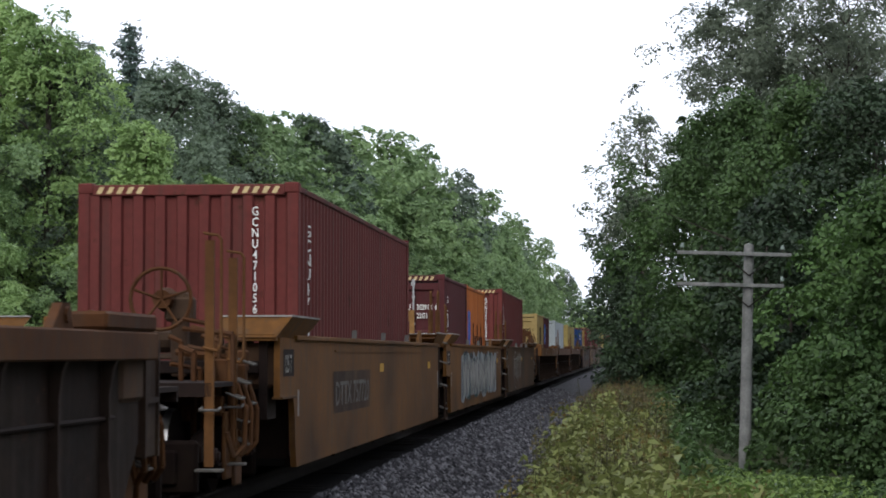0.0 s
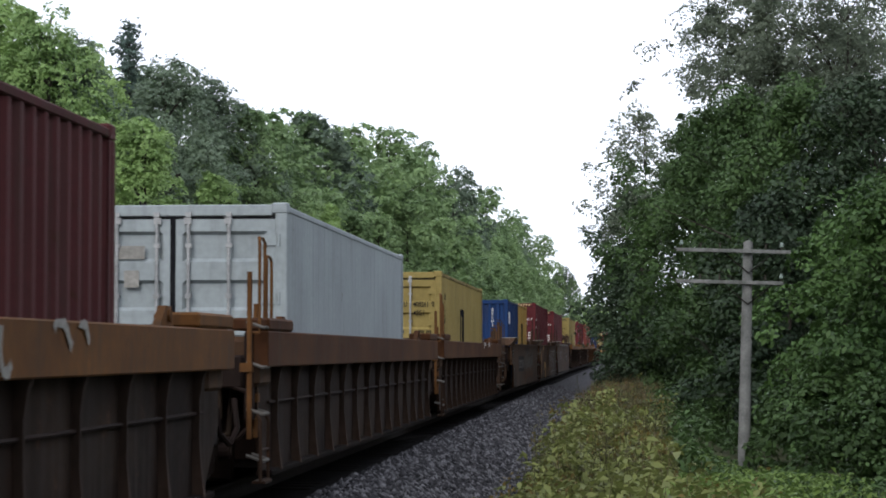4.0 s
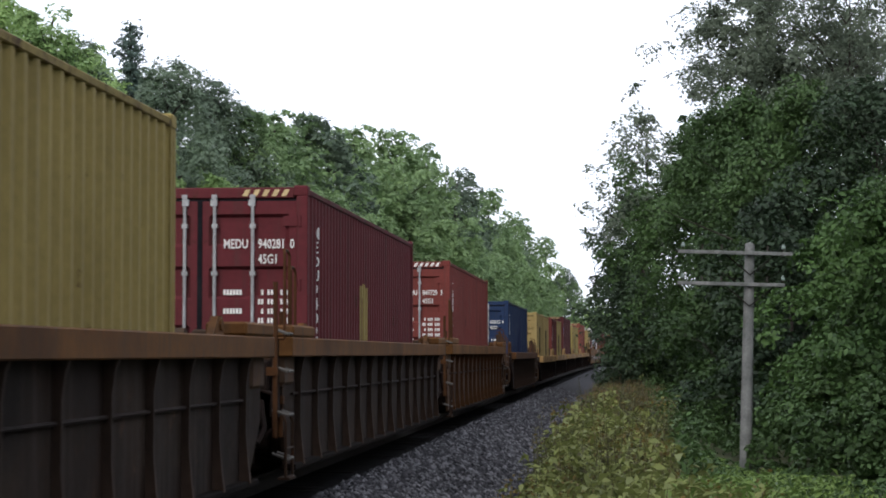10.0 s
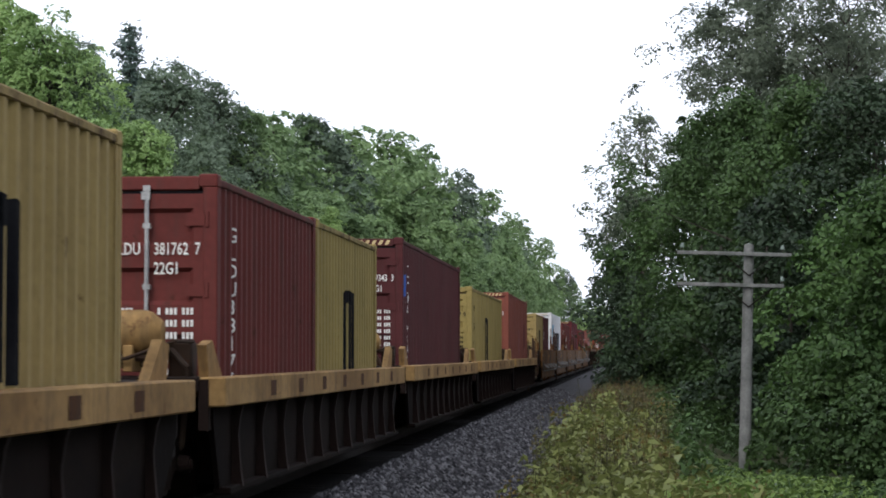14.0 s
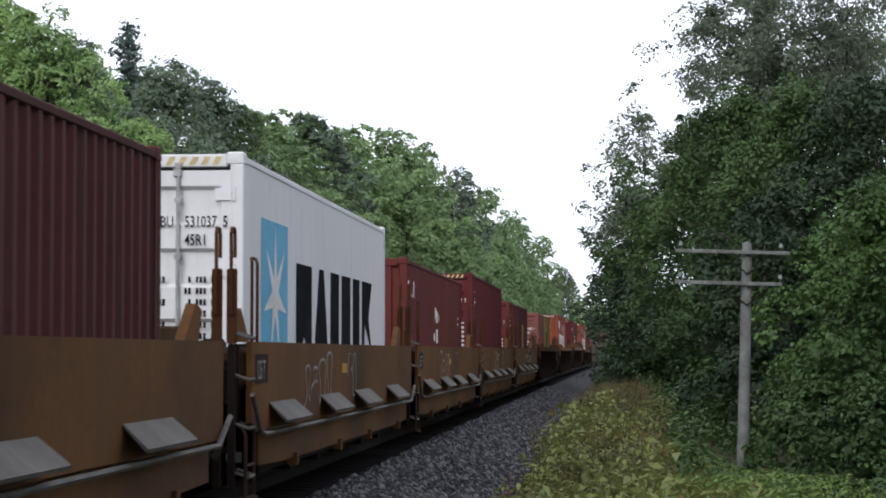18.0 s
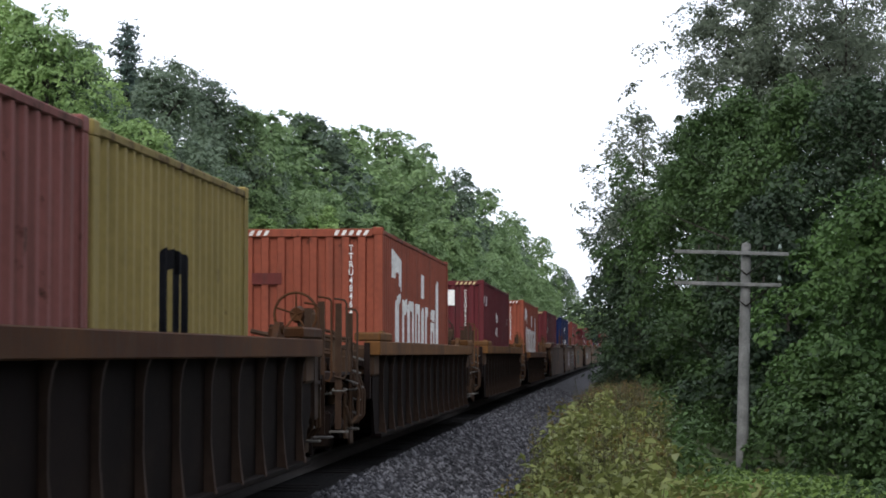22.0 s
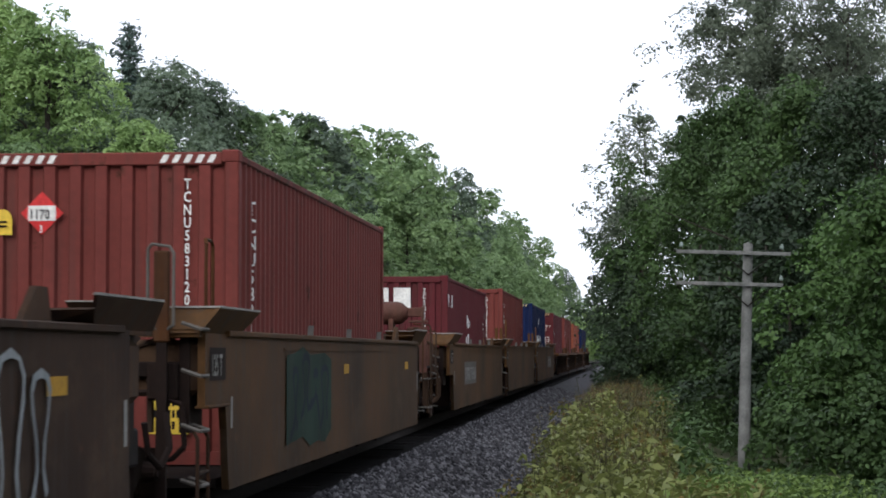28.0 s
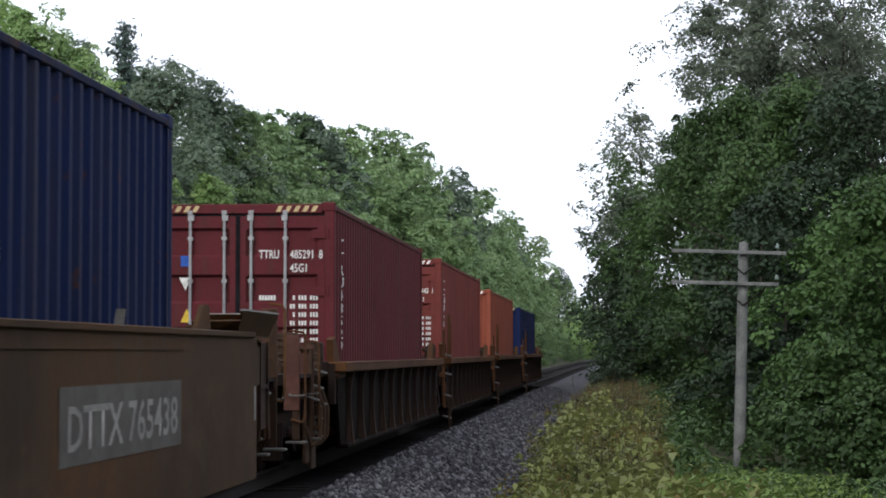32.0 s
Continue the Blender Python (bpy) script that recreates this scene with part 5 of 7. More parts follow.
            # The top chord's shade on the web is put into the web's colour.
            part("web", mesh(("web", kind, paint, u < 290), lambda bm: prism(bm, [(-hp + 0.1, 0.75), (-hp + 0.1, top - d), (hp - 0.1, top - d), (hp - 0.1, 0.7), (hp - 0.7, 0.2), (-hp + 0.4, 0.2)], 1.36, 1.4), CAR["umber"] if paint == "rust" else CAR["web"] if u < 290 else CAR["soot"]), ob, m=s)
            if u < 270:
                part("conduit", mesh(("conduit", kind), lambda bm: tube(bm, (1.42, -hp + 0.6, 0.2 + 0.66 * (top - d - 0.2)), (1.42, hp - 0.9, 0.2 + 0.66 * (top - d - 0.2)), 0.016, n=6), CAR["rib"]), ob, "thin conduit along the ribs", s)
            part("bottom_chord", mesh(("bottom_chord", kind, paint), lambda bm: box(bm, 1.34, 1.49, -hp + 0.4, hp - 0.7, 0.16, 0.22, 0.01), CAR["soot"]), ob, m=s)
            rib = mesh(("rib", kind, paint), rib_plate(top - d), mat if paint == "rust" else CAR["rib"] if kind == "low" else CAR["dusty"])
            for y in spread(-hp + 0.95, hp - 1.15, 1.27):
                part("rib", rib, ob, m=s @ Matrix.Translation((0, y, 0)))
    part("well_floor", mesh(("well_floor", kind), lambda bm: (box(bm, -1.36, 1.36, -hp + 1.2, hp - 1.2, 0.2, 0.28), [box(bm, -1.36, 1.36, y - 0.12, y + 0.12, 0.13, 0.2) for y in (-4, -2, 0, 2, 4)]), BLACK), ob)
    for s, out, special in ((Matrix.Identity(4), he if head else hi, head), (turn, he if rear else hi, rear)):
        d = out - hp
        # The near-black deck and bulkhead stand in for shadow between the wells.
        part("end_deck", mesh(("end_deck", kind, paint, special, u == 598.95), lambda bm: (box(bm, -1.3, 1.3, -hp - 0.05, -hp + 1.25, min(top, 1.25) - 0.12, min(top, 1.25), 0.01), box(bm, -0.45, 0.45, -hp - d + 0.2, -hp, 0.75, 1.05), box(bm, -1.4, 0.1 if u == 598.95 else 1.4, -hp + 1.15, -hp + 1.22, 0.28, min(top, 1.25)), box(bm, -1.38, -1.3, -hp - 0.02, -hp + 0.5, 0.7, top - 0.02), box(bm, 1.3, 1.38, -hp - 0.02, -hp + 0.5, 0.7, top - 0.02)), CAR["rib"]), ob, m=s)
        if kind in ("smooth", "ribbed", "ribbed_tall"):
            rise = 0.19 if kind == "smooth" else 0.13
            for x in (1, -1):
                gm = s @ (Matrix.Identity(4) if x > 0 else Matrix.Diagonal((-1, 1, 1, 1)))
                guide = part("corner_guide", mesh(("corner_guide", kind, sill.name), flared_guide(hp, top, rise) if kind == "smooth" else block_guide(hp, top), sill), ob, "flared corner guide" if kind == "smooth" else "low corner block", gm)
                if kind != "smooth":
                    continue
                # Pale strip puts the light on the guide's top edge into paint.
                part("guide_lip", mesh(("guide_lip", kind), lambda bm: (box(bm, 1.575, 1.605, -hp + 0.06, -hp + 1.95, top + rise + 0.008, top + rise + 0.024), box(bm, 0.92, 1.575, -hp + 0.05, -hp + 0.075, top + rise + 0.008, top + rise + 0.022)), GREY_PAINT), guide, "worn pale lip")
        else:
            for x in (1, -1):
                gm = s @ (Matrix.Identity(4) if x > 0 else Matrix.Diagonal((-1, 1, 1, 1)))
                part("corner_guide", mesh(("corner_guide", kind, (sill_paint or paint)), lambda bm: prism(bm, [(-hp + 0.2, top), (-hp + 0.1, top + 0.26), (-hp + 0.35, top + 0.3), (-hp + 0.8, top)], 1.26, 1.34), sill), ob, m=gm)
        for x in (1, -1):
            gm = s @ (Matrix.Identity(4) if x > 0 else Matrix.Diagonal((-1, 1, 1, 1)))
            part("end_box", mesh(("end_box", kind, sill_paint or paint), lambda bm: box(bm, 0.92, 1.43, -hp + 0.02, -hp + 0.7, 0.98, top - 0.05, 0.05), CAR["umber"]), ob, m=gm)
        pipework(ob, s @ Matrix.Translation((0, -hp + 0.1, 0)))
        if special:
            truck(ob, (-1 if out is not None and s == Matrix.Identity(4) else 1) * (hp + 0.55 if kind in ("smooth", "ribbed", "ribbed_tall") else hp + 0.9))
            near = Matrix.Identity(4) if s == Matrix.Identity(4) else Matrix.Diagonal((1, -1, 1, 1))
            gear = CAR["rust" if u < 40 else "umber"]
            part("brake_gear", mesh(("brake_gear", gear.name), end_gear, gear), ob, "rusty valves, rods and hoses of the brake gear", near @ Matrix.Translation((0, -hp - 0.05, min(0, top - 1.35))))
            for y, z in ((-0.3, 0.86), (-0.3, 1.22), (-0.62, 1.05), (-0.66, 0.7), (-0.92, 0.92), (-0.5, 0.5)):
                part("worn_bar", mesh("worn_bar", worn_bar, CAR["wedge"]), ob, "bent bar rubbed pale", near @ Matrix.Translation((0, -hp - 0.05 + y, z + min(0, top - 1.35))))
            if s == turn:
                part("end_plate", mesh("end_plate", end_plate, CAR["umber"]), ob, "dirty framed plate", Matrix.Translation((0, hp, top - 1.47)))
            if posts:
                for x in (1.22, -1.22):
                    for back, h in ((0.95, post_top - 0.1), (2.05, post_top)):
                        climb_post(ob, posts_paint or "ochre", near @ Matrix.Translation((x, -hp - back, 0)), h, u < 40 or u == 537.11, u > 590)
            part("coupler", mesh("coupler", coupler, BLACK), ob, "knuckle coupler with a hose", s @ Matrix.Translation((0, -out + 0.55, 0)))
            part("end_platform", mesh(("end_platform", kind), lambda bm: (box(bm, -1.24, 1.24, -hp - 2.0, -hp, 1.03, 1.07), box(bm, -1.24, 1.24, -hp - 2.05, -hp - 1.98, 0.95, 1.07)), CAR["rib"]), ob, m=s)
    if not rear:
        truck(ob, hi)
    if posts:
        pk = posts_paint or "ochre"
        if not head:
            ladder(ob, pk, Matrix.Translation((1.36, -hp - 0.2, top - 1.47)), kind in ("smooth", "shield"), u < 600, 590 < u < 600)
    if wheel_end:
        part("brake_wheel", mesh(("brake_wheel", wheel_end), brake_wheel, CAR[wheel_end]), ob, "spoked hand-brake wheel", pose(1.26, -hp - 2.2, 1.49, 0, 0, 90) if kind == "ribbed_tall" else Matrix.Translation((0.4, -hp - 0.2, top + 0.36)))
        part("brake_stand", mesh("brake_stand", lambda bm: (box(bm, 0.46, 0.62, -0.04, 0.1, 1.1, 1.9, 0.02), box(bm, 0.4, 0.68, -0.06, 0.12, 1.62, 1.86, 0.03)), CAR["grimy"]), ob, m=Matrix.Translation((0, -hp, top - 1.47)))
    if standing:
        part("box_stop", mesh("box_stop", stand, CAR["stop"]), ob, "yellow welded stop frame", Matrix.Translation((0.25, -hp + 0.4, top - 1.47)))
        if rear:
            part("box_stop", mesh("rear_box_stop", stand, CAR["rust"]), ob, "brown welded stop frame", Matrix.Translation((0.72, hp + 0.75, 0)))
    if tank_end:
        long = kind in ("smooth", "ribbed")
        tank = part("air_tank", mesh(("air_tank", tank_end), air_tank, CAR[tank_end], True), ob, "air reservoir on its cradle", Matrix.Translation((0.6, hp + 0.7, 1.98) if long else (0.35, -hp + 0.25, top + 0.36)))
        for x in (-0.35, 0.35):
            part("tank_foot", mesh(("tank_foot", tank_end), tank_foot, CAR[tank_end]), tank, m=Matrix.Translation((x, 0, 0)))
        if long:
            part("tank_bracket", mesh(("tank_bracket", tank_end), tank_bracket, CAR[tank_end]), tank, "welded steel bracket")
        if long:
            part("brake_wheel", mesh(("brake_wheel", tank_end), brake_wheel, CAR[tank_end]), ob, "spoked hand-brake wheel", Matrix.Translation((0.42, hp + 1.5, 2.2)))
            part("brake_stand", mesh("brake_stand", lambda bm: (box(bm, 0.46, 0.62, -0.04, 0.1, 1.1, 1.9, 0.02), box(bm, 0.4, 0.68, -0.06, 0.12, 1.62, 1.86, 0.03)), CAR["grimy"]), ob, m=Matrix.Translation((-0.13, hp + 1.55, 0.4)))
            part("tank_cradle", mesh("tank_cradle", lambda bm: (box(bm, 0.0, 1.3, -0.35, 0.4, 1.5, 1.62, 0.02), prism(bm, [(-0.5, 1.45), (-0.3, 1.7), (0.1, 1.7), (0.3, 1.45)], 1.25, 1.32)), CAR["grimy"]), ob, m=Matrix.Translation((0, hp + 0.7, 0)))
    if kind in ("smooth", "shield"):
        for y in ((hp - 2.5, -0.5) if u < 80 or 570 < u < 610 else (-0.9,) if kind == "shield" else ()):
            part("reflector", mesh("reflector", flat([rect(-0.23, 0.23, 0, 0.11)]), CAR["sticker"]), ob, "yellow reflective strip", on_side(1.506, y, 1.08))
        if kind == "smooth" and (u < 80 or u > 550):
            for y in (-3.2, 0, 3.2):
                part("lashing_hook", mesh("lashing_hook", lambda bm: prism(bm, [(-0.05, 0), (-0.02, 0), (0.045, 0.1), (0.025, 0.115)], 1.44, 1.5), CAR["wedge"]), ob, "pale worn hook on the lip", Matrix.Translation((0, y, top + 0.02)))
        part("end_panel", mesh(("end_panel", kind), flat([rect(-0.34, 0.34, -0.13, 0.13)]), CAR["rib"]), ob, m=on_side(1.505, -hp + 0.5, top - 0.24))
        part("end_number", lettering("125 T", 0.24, GREY_PAINT), ob, m=on_side(1.509, -hp + 0.22, top - 0.33) @ Matrix.Diagonal((0.8, 1, 1, 1)))
    if number:
        number_z = 0.93 if kind == "shield" else 0.74
        me = lettering(number, 0.36, GREY_PAINT if u > 440 else CAR["wedge"])
        wide = (3.2 if len(number) > 6 else 1.5) / max(0.1, max(p.co.x for p in me.vertices))
        part("car_number", me, ob, m=on_side(1.509, number_at, number_z) @ Matrix.Diagonal((wide, 1, 1.05, 1)))
        part("number_patch", mesh(("number_patch", len(number), (patch_paint or BLACK).name), flat([rect(-0.15, 3.35 if len(number) > 6 else 1.7, -0.09, 0.38)]), patch_paint or BLACK), ob, m=on_side(1.5045, number_at, number_z))
    if tag:
        seed, y, w, z, h, strokes, thick, tp = tag
        part("graffiti", mesh(("graffiti", seed), scrawl(seed, w, h, strokes, thick), tp), ob, "spray-painted scrawl", on_side(1.516 if kind in ("smooth", "shield") else 1.528, y, z))
    for k, (style, seed, y, w, z, h, count, thick, tp) in enumerate(mural or ()):
        shape = {"fill": lambda: cloud_fill(seed, w, h), "loops": lambda: scrawl(seed, w, h, count, thick), "tall": lambda: tall_scrawl(seed, w, h, count, thick), "strokes": lambda: fat_strokes(seed, w, h, count, thick), "spikes": lambda: spikes(seed, w, h, count)}[style]()
        part("graffiti", mesh(("mural", style, seed, thick), shape, tp), ob, "faded spray-painted graffiti", on_side(1.514 + 0.004 * k, y, z))
    for y in tabs:
        part("hood", mesh(("hood", paint), lambda bm: prism(bm, [(-1.05, 0), (-0.95, 0.1), (0.95, 0.1), (1.05, 0)], 1.38, 1.56), CAR["wedge"]), ob, "pale hood on the sill", Matrix.Translation((0, y, top)))
    for key, shapes, tp, m in extras:
        part("marking", mesh(("car_marking", key), flat(shapes), tp), ob, m=m)
    TRAIN.append((ob, u, 0.0))
    return ob


def make_up_train():
    """The wells from the head of the train; u is the middle of each."""
    sm = "smooth-sided yellow well car, brown with dirt"
    gr = "grimy dark brown smooth-sided well car"
    rb = "ribbed well car, sooty sides under a worn top chord"
    lo = "low well car with a chipped yellow sill"
    sh = "well car with dirty yellow sides and pale pipe shields"
    patch = lambda key, w, p: (key, [rect(0, w, 0, 0.42)], p, on_side(1.506, -4.2, 0.78))
    well_car("ribbed", "grimy", 5.5, rear=True, posts=False, label=rb, sill_paint="rust")
    well_car("smooth", "olive", 29.17, head=True, wheel_end="rust", label=sm, number="DTTX 757720", patch_paint=CAR["umber"], posts_paint="ochre")
    well_car("smooth", "olive", 48.52, label=sm, standing=True, mural=[("fill", 3, -5.6, 11.6, 0.3, 1.1, 0, 0, SILVER), ("tall", 3, -5.4, 11.2, 0.32, 1.05, 32, 0.045, INK_BLUE), ("loops", 4, -5.2, 9.5, 0.4, 0.9, 12, 0.04, TEAL), ("strokes", 41, -5.3, 10.5, 0.4, 0.9, 11, 0.0, GREY_PAINT), ("loops", 5, 5.2, 2.2, 0.95, 0.4, 4, 0.02, GREY_PAINT)], posts_paint="ochre")
    well_car("smooth", "drab", 68.53, rear=True, label=sm, standing=True, mural=[("tall", 14, -5.4, 4.4, 0.5, 0.9, 8, 0.035, GREY_PAINT), ("loops", 42, -5.2, 4.2, 0.3, 0.9, 6, 0.02, GREY_PAINT)], posts_paint="ochre")
    well_car("ribbed_tall", "grimy", 92.32, head=True, wheel_end="grimy", label=rb, sill_paint="ochre", tag=(5, -5, 10, 1.2, 0.28, 11, 0.035, GREY_PAINT), standing=True)
    well_car("ribbed_tall", "grimy", 112.25, label=rb, sill_paint="rust")
    well_car("ribbed_tall", "grimy", 131.84, rear=True, label=rb, sill_paint="rust", tag=(6, 2, 2.6, 1.2, 0.28, 4, 0.05, WHITE_PAINT))
    well_car("smooth", "umber", 155.85, head=True, label=gr, number="DTTX 723096", posts_paint="grimy", mural=[("fill", 13, -2.0, 6.3, 0.3, 1.0, 0, 0, CAR["rust"]), ("spikes", 13, -2.0, 6.3, 0.6, 0.8, 8, 0, FADED), ("tall", 15, -1.9, 6.1, 0.3, 1.1, 8, 0.05, CAR["rib"])])
    well_car("smooth", "umber", 175.54, label=gr, mural=[("loops", 7, -7.7, 4.6, 0.3, 1.1, 4, 0.2, BLACK), ("loops", 7, -7.7, 4.6, 0.3, 1.1, 4, 0.16, CAR["sill"]), ("tall", 17, -2.6, 2.6, 0.35, 1.0, 2, 0.17, BLACK), ("tall", 17, -2.6, 2.6, 0.35, 1.0, 2, 0.13, CAR["ochre"]), ("strokes", 18, 0.2, 4.6, 0.4, 0.95, 7, -0.085, CAR["wedge"]), ("loops", 19, 0.4, 5.0, 0.35, 0.9, 10, 0.016, GREY_PAINT)], posts_paint="grimy")
    well_car("smooth", "umber", 195.34, rear=True, tank_end="grimy", label=gr, number="93096", number_at=3.1, mural=[("tall", 8, -6.4, 3.4, 0.75, 0.55, 9, 0.03, CAR["wedge"]), ("loops", 9, -2.2, 4.5, 0.6, 0.7, 8, 0.018, CAR["wedge"])], tabs=(-3.7, -0.2, 3.5), posts_paint="grimy")
    well_car("ribbed", "grimy", 219.16, head=True, wheel_end="rust", label=rb, sill_paint="ochre", posts_paint="grimy")
    well_car("ribbed", "grimy", 238.45, label=rb, sill_paint="ochre", posts_paint="rust")
    well_car("ribbed", "rust", 258.25, rear=True, label=rb, sill_paint="ochre", posts_paint="rust")
    well_car("low_dark", "grimy", 279.98, head=True, rear=True, label="low ribbed well car, dark with a dusty sill", sill_paint="rust", posts_paint="rust")
    for i, u in enumerate((299.8, 315.55, 331.53, 347.29, 362.97)):
        well_car("low", "grimy", u, head=i == 0, rear=i == 4, label=lo, sill_paint="sill", posts=i == 0, posts_paint="grimy", tank_end="sill" if i else "",
                 extras=[("sill_mark", [rect(0, 0.3, 0.94, 1.08)], CAR["rust"], on_side(1.524, -5 + 1.7 * k, 0)) for k in range(7)])
    for i, u in enumerate((382.86, 398.73, 414.34, 429.84, 446.2)):
        well_car("shield", "olive", u, head=i == 0, rear=i == 4, label=sh, wheel_end="rust" if i == 0 else "", tank_end="sill" if i == 0 else "", number="DTTX 760824" if i == 4 else "", number_at=-0.8,
                 mural=[("tall", 29, -0.6, 1.6, 1.18, 0.22, 5, 0.02, GREY_PAINT), ("loops", 31, 0.6, 1.0, 0.8, 0.55, 2, 0.015, GREY_PAINT)] if i == 4 else [("tall", 20 + i, -5.2 + i, 2.2, 0.72, 0.62, 4, 0.018, GREY_PAINT), ("loops", 25 + i, -1.8 + i, 0.9, 0.8, 0.5, 3, 0.015, GREY_PAINT)] if i != 0 else [("tall", 20, -6.0, 3.0, 0.72, 0.66, 8, 0.03, CAR["rib"])], posts_paint="rust" if i else "ochre")
    well_car("ribbed", "grimy", 467.8, head=True, rear=True, wheel_end="rust", label=rb, sill_paint="rust", posts_paint="rust")
    well_car("ribbed", "grimy", 491.63, head=True, rear=True, wheel_end="rust", label=rb, sill_paint="ochre", posts_paint="grimy")
    well_car("ribbed", "grimy", 515.27, head=True, rear=True, wheel_end="grimy", label=rb, sill_paint="ochre", posts_paint="ochre")
    well_car("low_dark", "grimy", 537.11, head=True, rear=True, label="low ribbed well car, dark with orange dirt on its sill", sill_paint="rust", posts_paint="ochre")
    well_car("smooth", "umber", 558.96, head=True, label=gr, posts_paint="rust", tag=(9, -3, 5, 0.45, 0.9, 4, 0.03, CAR["olive"]))
    well_car("smooth", "umber", 578.81, label=gr, mural=[("fill", 10, -4.6, 4.0, 0.3, 1.05, 0, 0, PALE_PINK), ("tall", 10, -4.5, 3.8, 0.34, 1.0, 6, 0.04, SILVER), ("tall", 12, 2.3, 4.2, 0.4, 0.95, 7, 0.03, SILVER)], posts_paint="rust")
    well_car("smooth", "drab", 598.95, rear=True, tank_end="tank", label=gr, number="", mural=[("fill", 11, -5.1, 3.2, 0.35, 1.05, 0, 0, DEEP_GREEN), ("tall", 11, -4.9, 2.8, 0.45, 0.85, 4, 0.05, INK_BLUE)], posts_paint="rust", extras=[patch("plate", 1.4, DARK_PAINT)])
    well_car("smooth", "drab", 622.9, head=True, label=sm, number="DTTX 765430", patch_paint=CAR["wedge"], posts_paint="umber")
    well_car("smooth", "drab", 642.61, label=sm, posts_paint="ochre")
    well_car("smooth", "drab", 662.42, rear=True, label=sm, number="DTTX 765438", number_at=1.7, patch_paint=CAR["wedge"], posts_paint="ochre")
    for i, u in enumerate((684.43, 700.72, 717.3, 734.6)):
        well_car("tail", "grimy", u, head=i == 0, rear=i == 3, label="ribbed well car with a rusty sill", sill_paint="rust", posts_paint="rust")


# ---- ground and track ----
ALONG = [-40, -10, 0, 8] + [12 + 4 * i for i in range(30)] + [140 + 15 * i for i in range(30)] + [620, 700, 850, 1100, 1500, 2200, 3200]
PROFILE = [(-900, 14), (-300, 9), (-90, 5), (-30, 2.2), (-12, 0.3), (-6, -0.7), (-3.7, -0.85), (3.7, -0.85), (4.2, -0.6), (5.6, -0.55), (7.3, -1.15), (10, -1.0), (16, -0.3), (40, 1.5), (120, 4), (300, 8), (900, 14)]


def ground_z(x, y):
    x -= line_x(min(y, 900))
    for (a, za), (b, zb) in zip(PROFILE, PROFILE[1:]):
        if a <= x <= b:
            return za + (zb - za) * (x - a) / (b - a) + line_z(y)
    return 14.0


def ribbon(name, profile, along, mat, rough=0.0):
    rng = np.random.RandomState(5)
    k, v, f = len(profile), [], []
    for y in along:
        for x, z in profile:
            v.append((x + line_x(min(y, 900)), y, z + line_z(y) + rough * rng.uniform(-1, 1)))
    for j in range(len(along) - 1):
        for i in range(k - 1):
            a = j * k + i
            f.append((a, a + 1, a + k + 1, a + k))
    return raw_mesh(name, v, f, mat)


tagged(new("ground", ribbon("ground", PROFILE, ALONG, SOIL, 0.03)), "grassy ground beside the railway line", "ground", kind="structure")
bed = [(-3.5, -0.84), (-3.3, -0.74), (-2.1, -0.26), (-1.7, -0.2), (-0.6, -0.2), (0.6, -0.2), (1.7, -0.2), (2.1, -0.26), (3.3, -0.74), (3.5, -0.84)]
tagged(new("ballast_bed", ribbon("ballast_bed", bed, ALONG[:-4], BALLAST, 0.0)), "grey crushed-stone ballast bed", "ballast", kind="structure")

# A dark strip laid where the train's shade falls on the bed.
tagged(new("oily_ballast", ribbon("oily_ballast", [(-1.72, -0.212), (-1.55, -0.194), (-0.4, -0.192), (0.4, -0.192), (1.55, -0.194), (1.72, -0.212)], ALONG[:-4], SHADE_STRIP, 0.0)), "dark oily ballast between and beside the rails", "ballast", kind="structure")


def rail_profile(x):
    p = [(-0.076, -0.17), (-0.076, -0.155), (-0.012, -0.135), (-0.01, -0.045), (-0.037, -0.03), (-0.037, -0.004), (-0.03, 0), (0.03, 0), (0.037, -0.004), (0.037, -0.03), (0.01, -0.045), (0.012, -0.135), (0.076, -0.155), (0.076, -0.17)]
    return [(x + a, b) for a, b in p]


for nm, x in (("rail_near", 0.755), ("rail_far", -0.755)):
    tagged(new(nm, ribbon(nm, rail_profile(x), ALONG[:60], RAIL_STEEL)), "worn steel rail with rusty sides", "rail", kind="structure")


def ties():
    rng, v, f = np.random.RandomState(8), [], []
    for i in range(760):
        y = 6 + i * 0.53 + rng.uniform(-0.03, 0.03)
        w, l, z, x = 0.115, 1.3 + rng.uniform(-0.04, 0.04), -0.205 + rng.uniform(-0.01, 0.004), line_x(y)
        b = len(v)
        v += [(x + sx * l, y + sy * w, line_z(y) + zz) for zz in (z - 0.15, z + 0.015) for sx, sy in ((-1, -1), (1, -1), (1, 1), (-1, 1))]
        f += [[b + q for q in g] for g in ((4, 5, 6, 7), (0, 1, 5, 4), (1, 2, 6, 5), (2, 3, 7, 6), (3, 0, 4, 7))]
    return raw_mesh("railway_ties", v, f, TIE_WOOD)


tagged(new("railway_ties", ties()), "dark creosoted wooden ties set in ballast", "ties", kind="stuff")


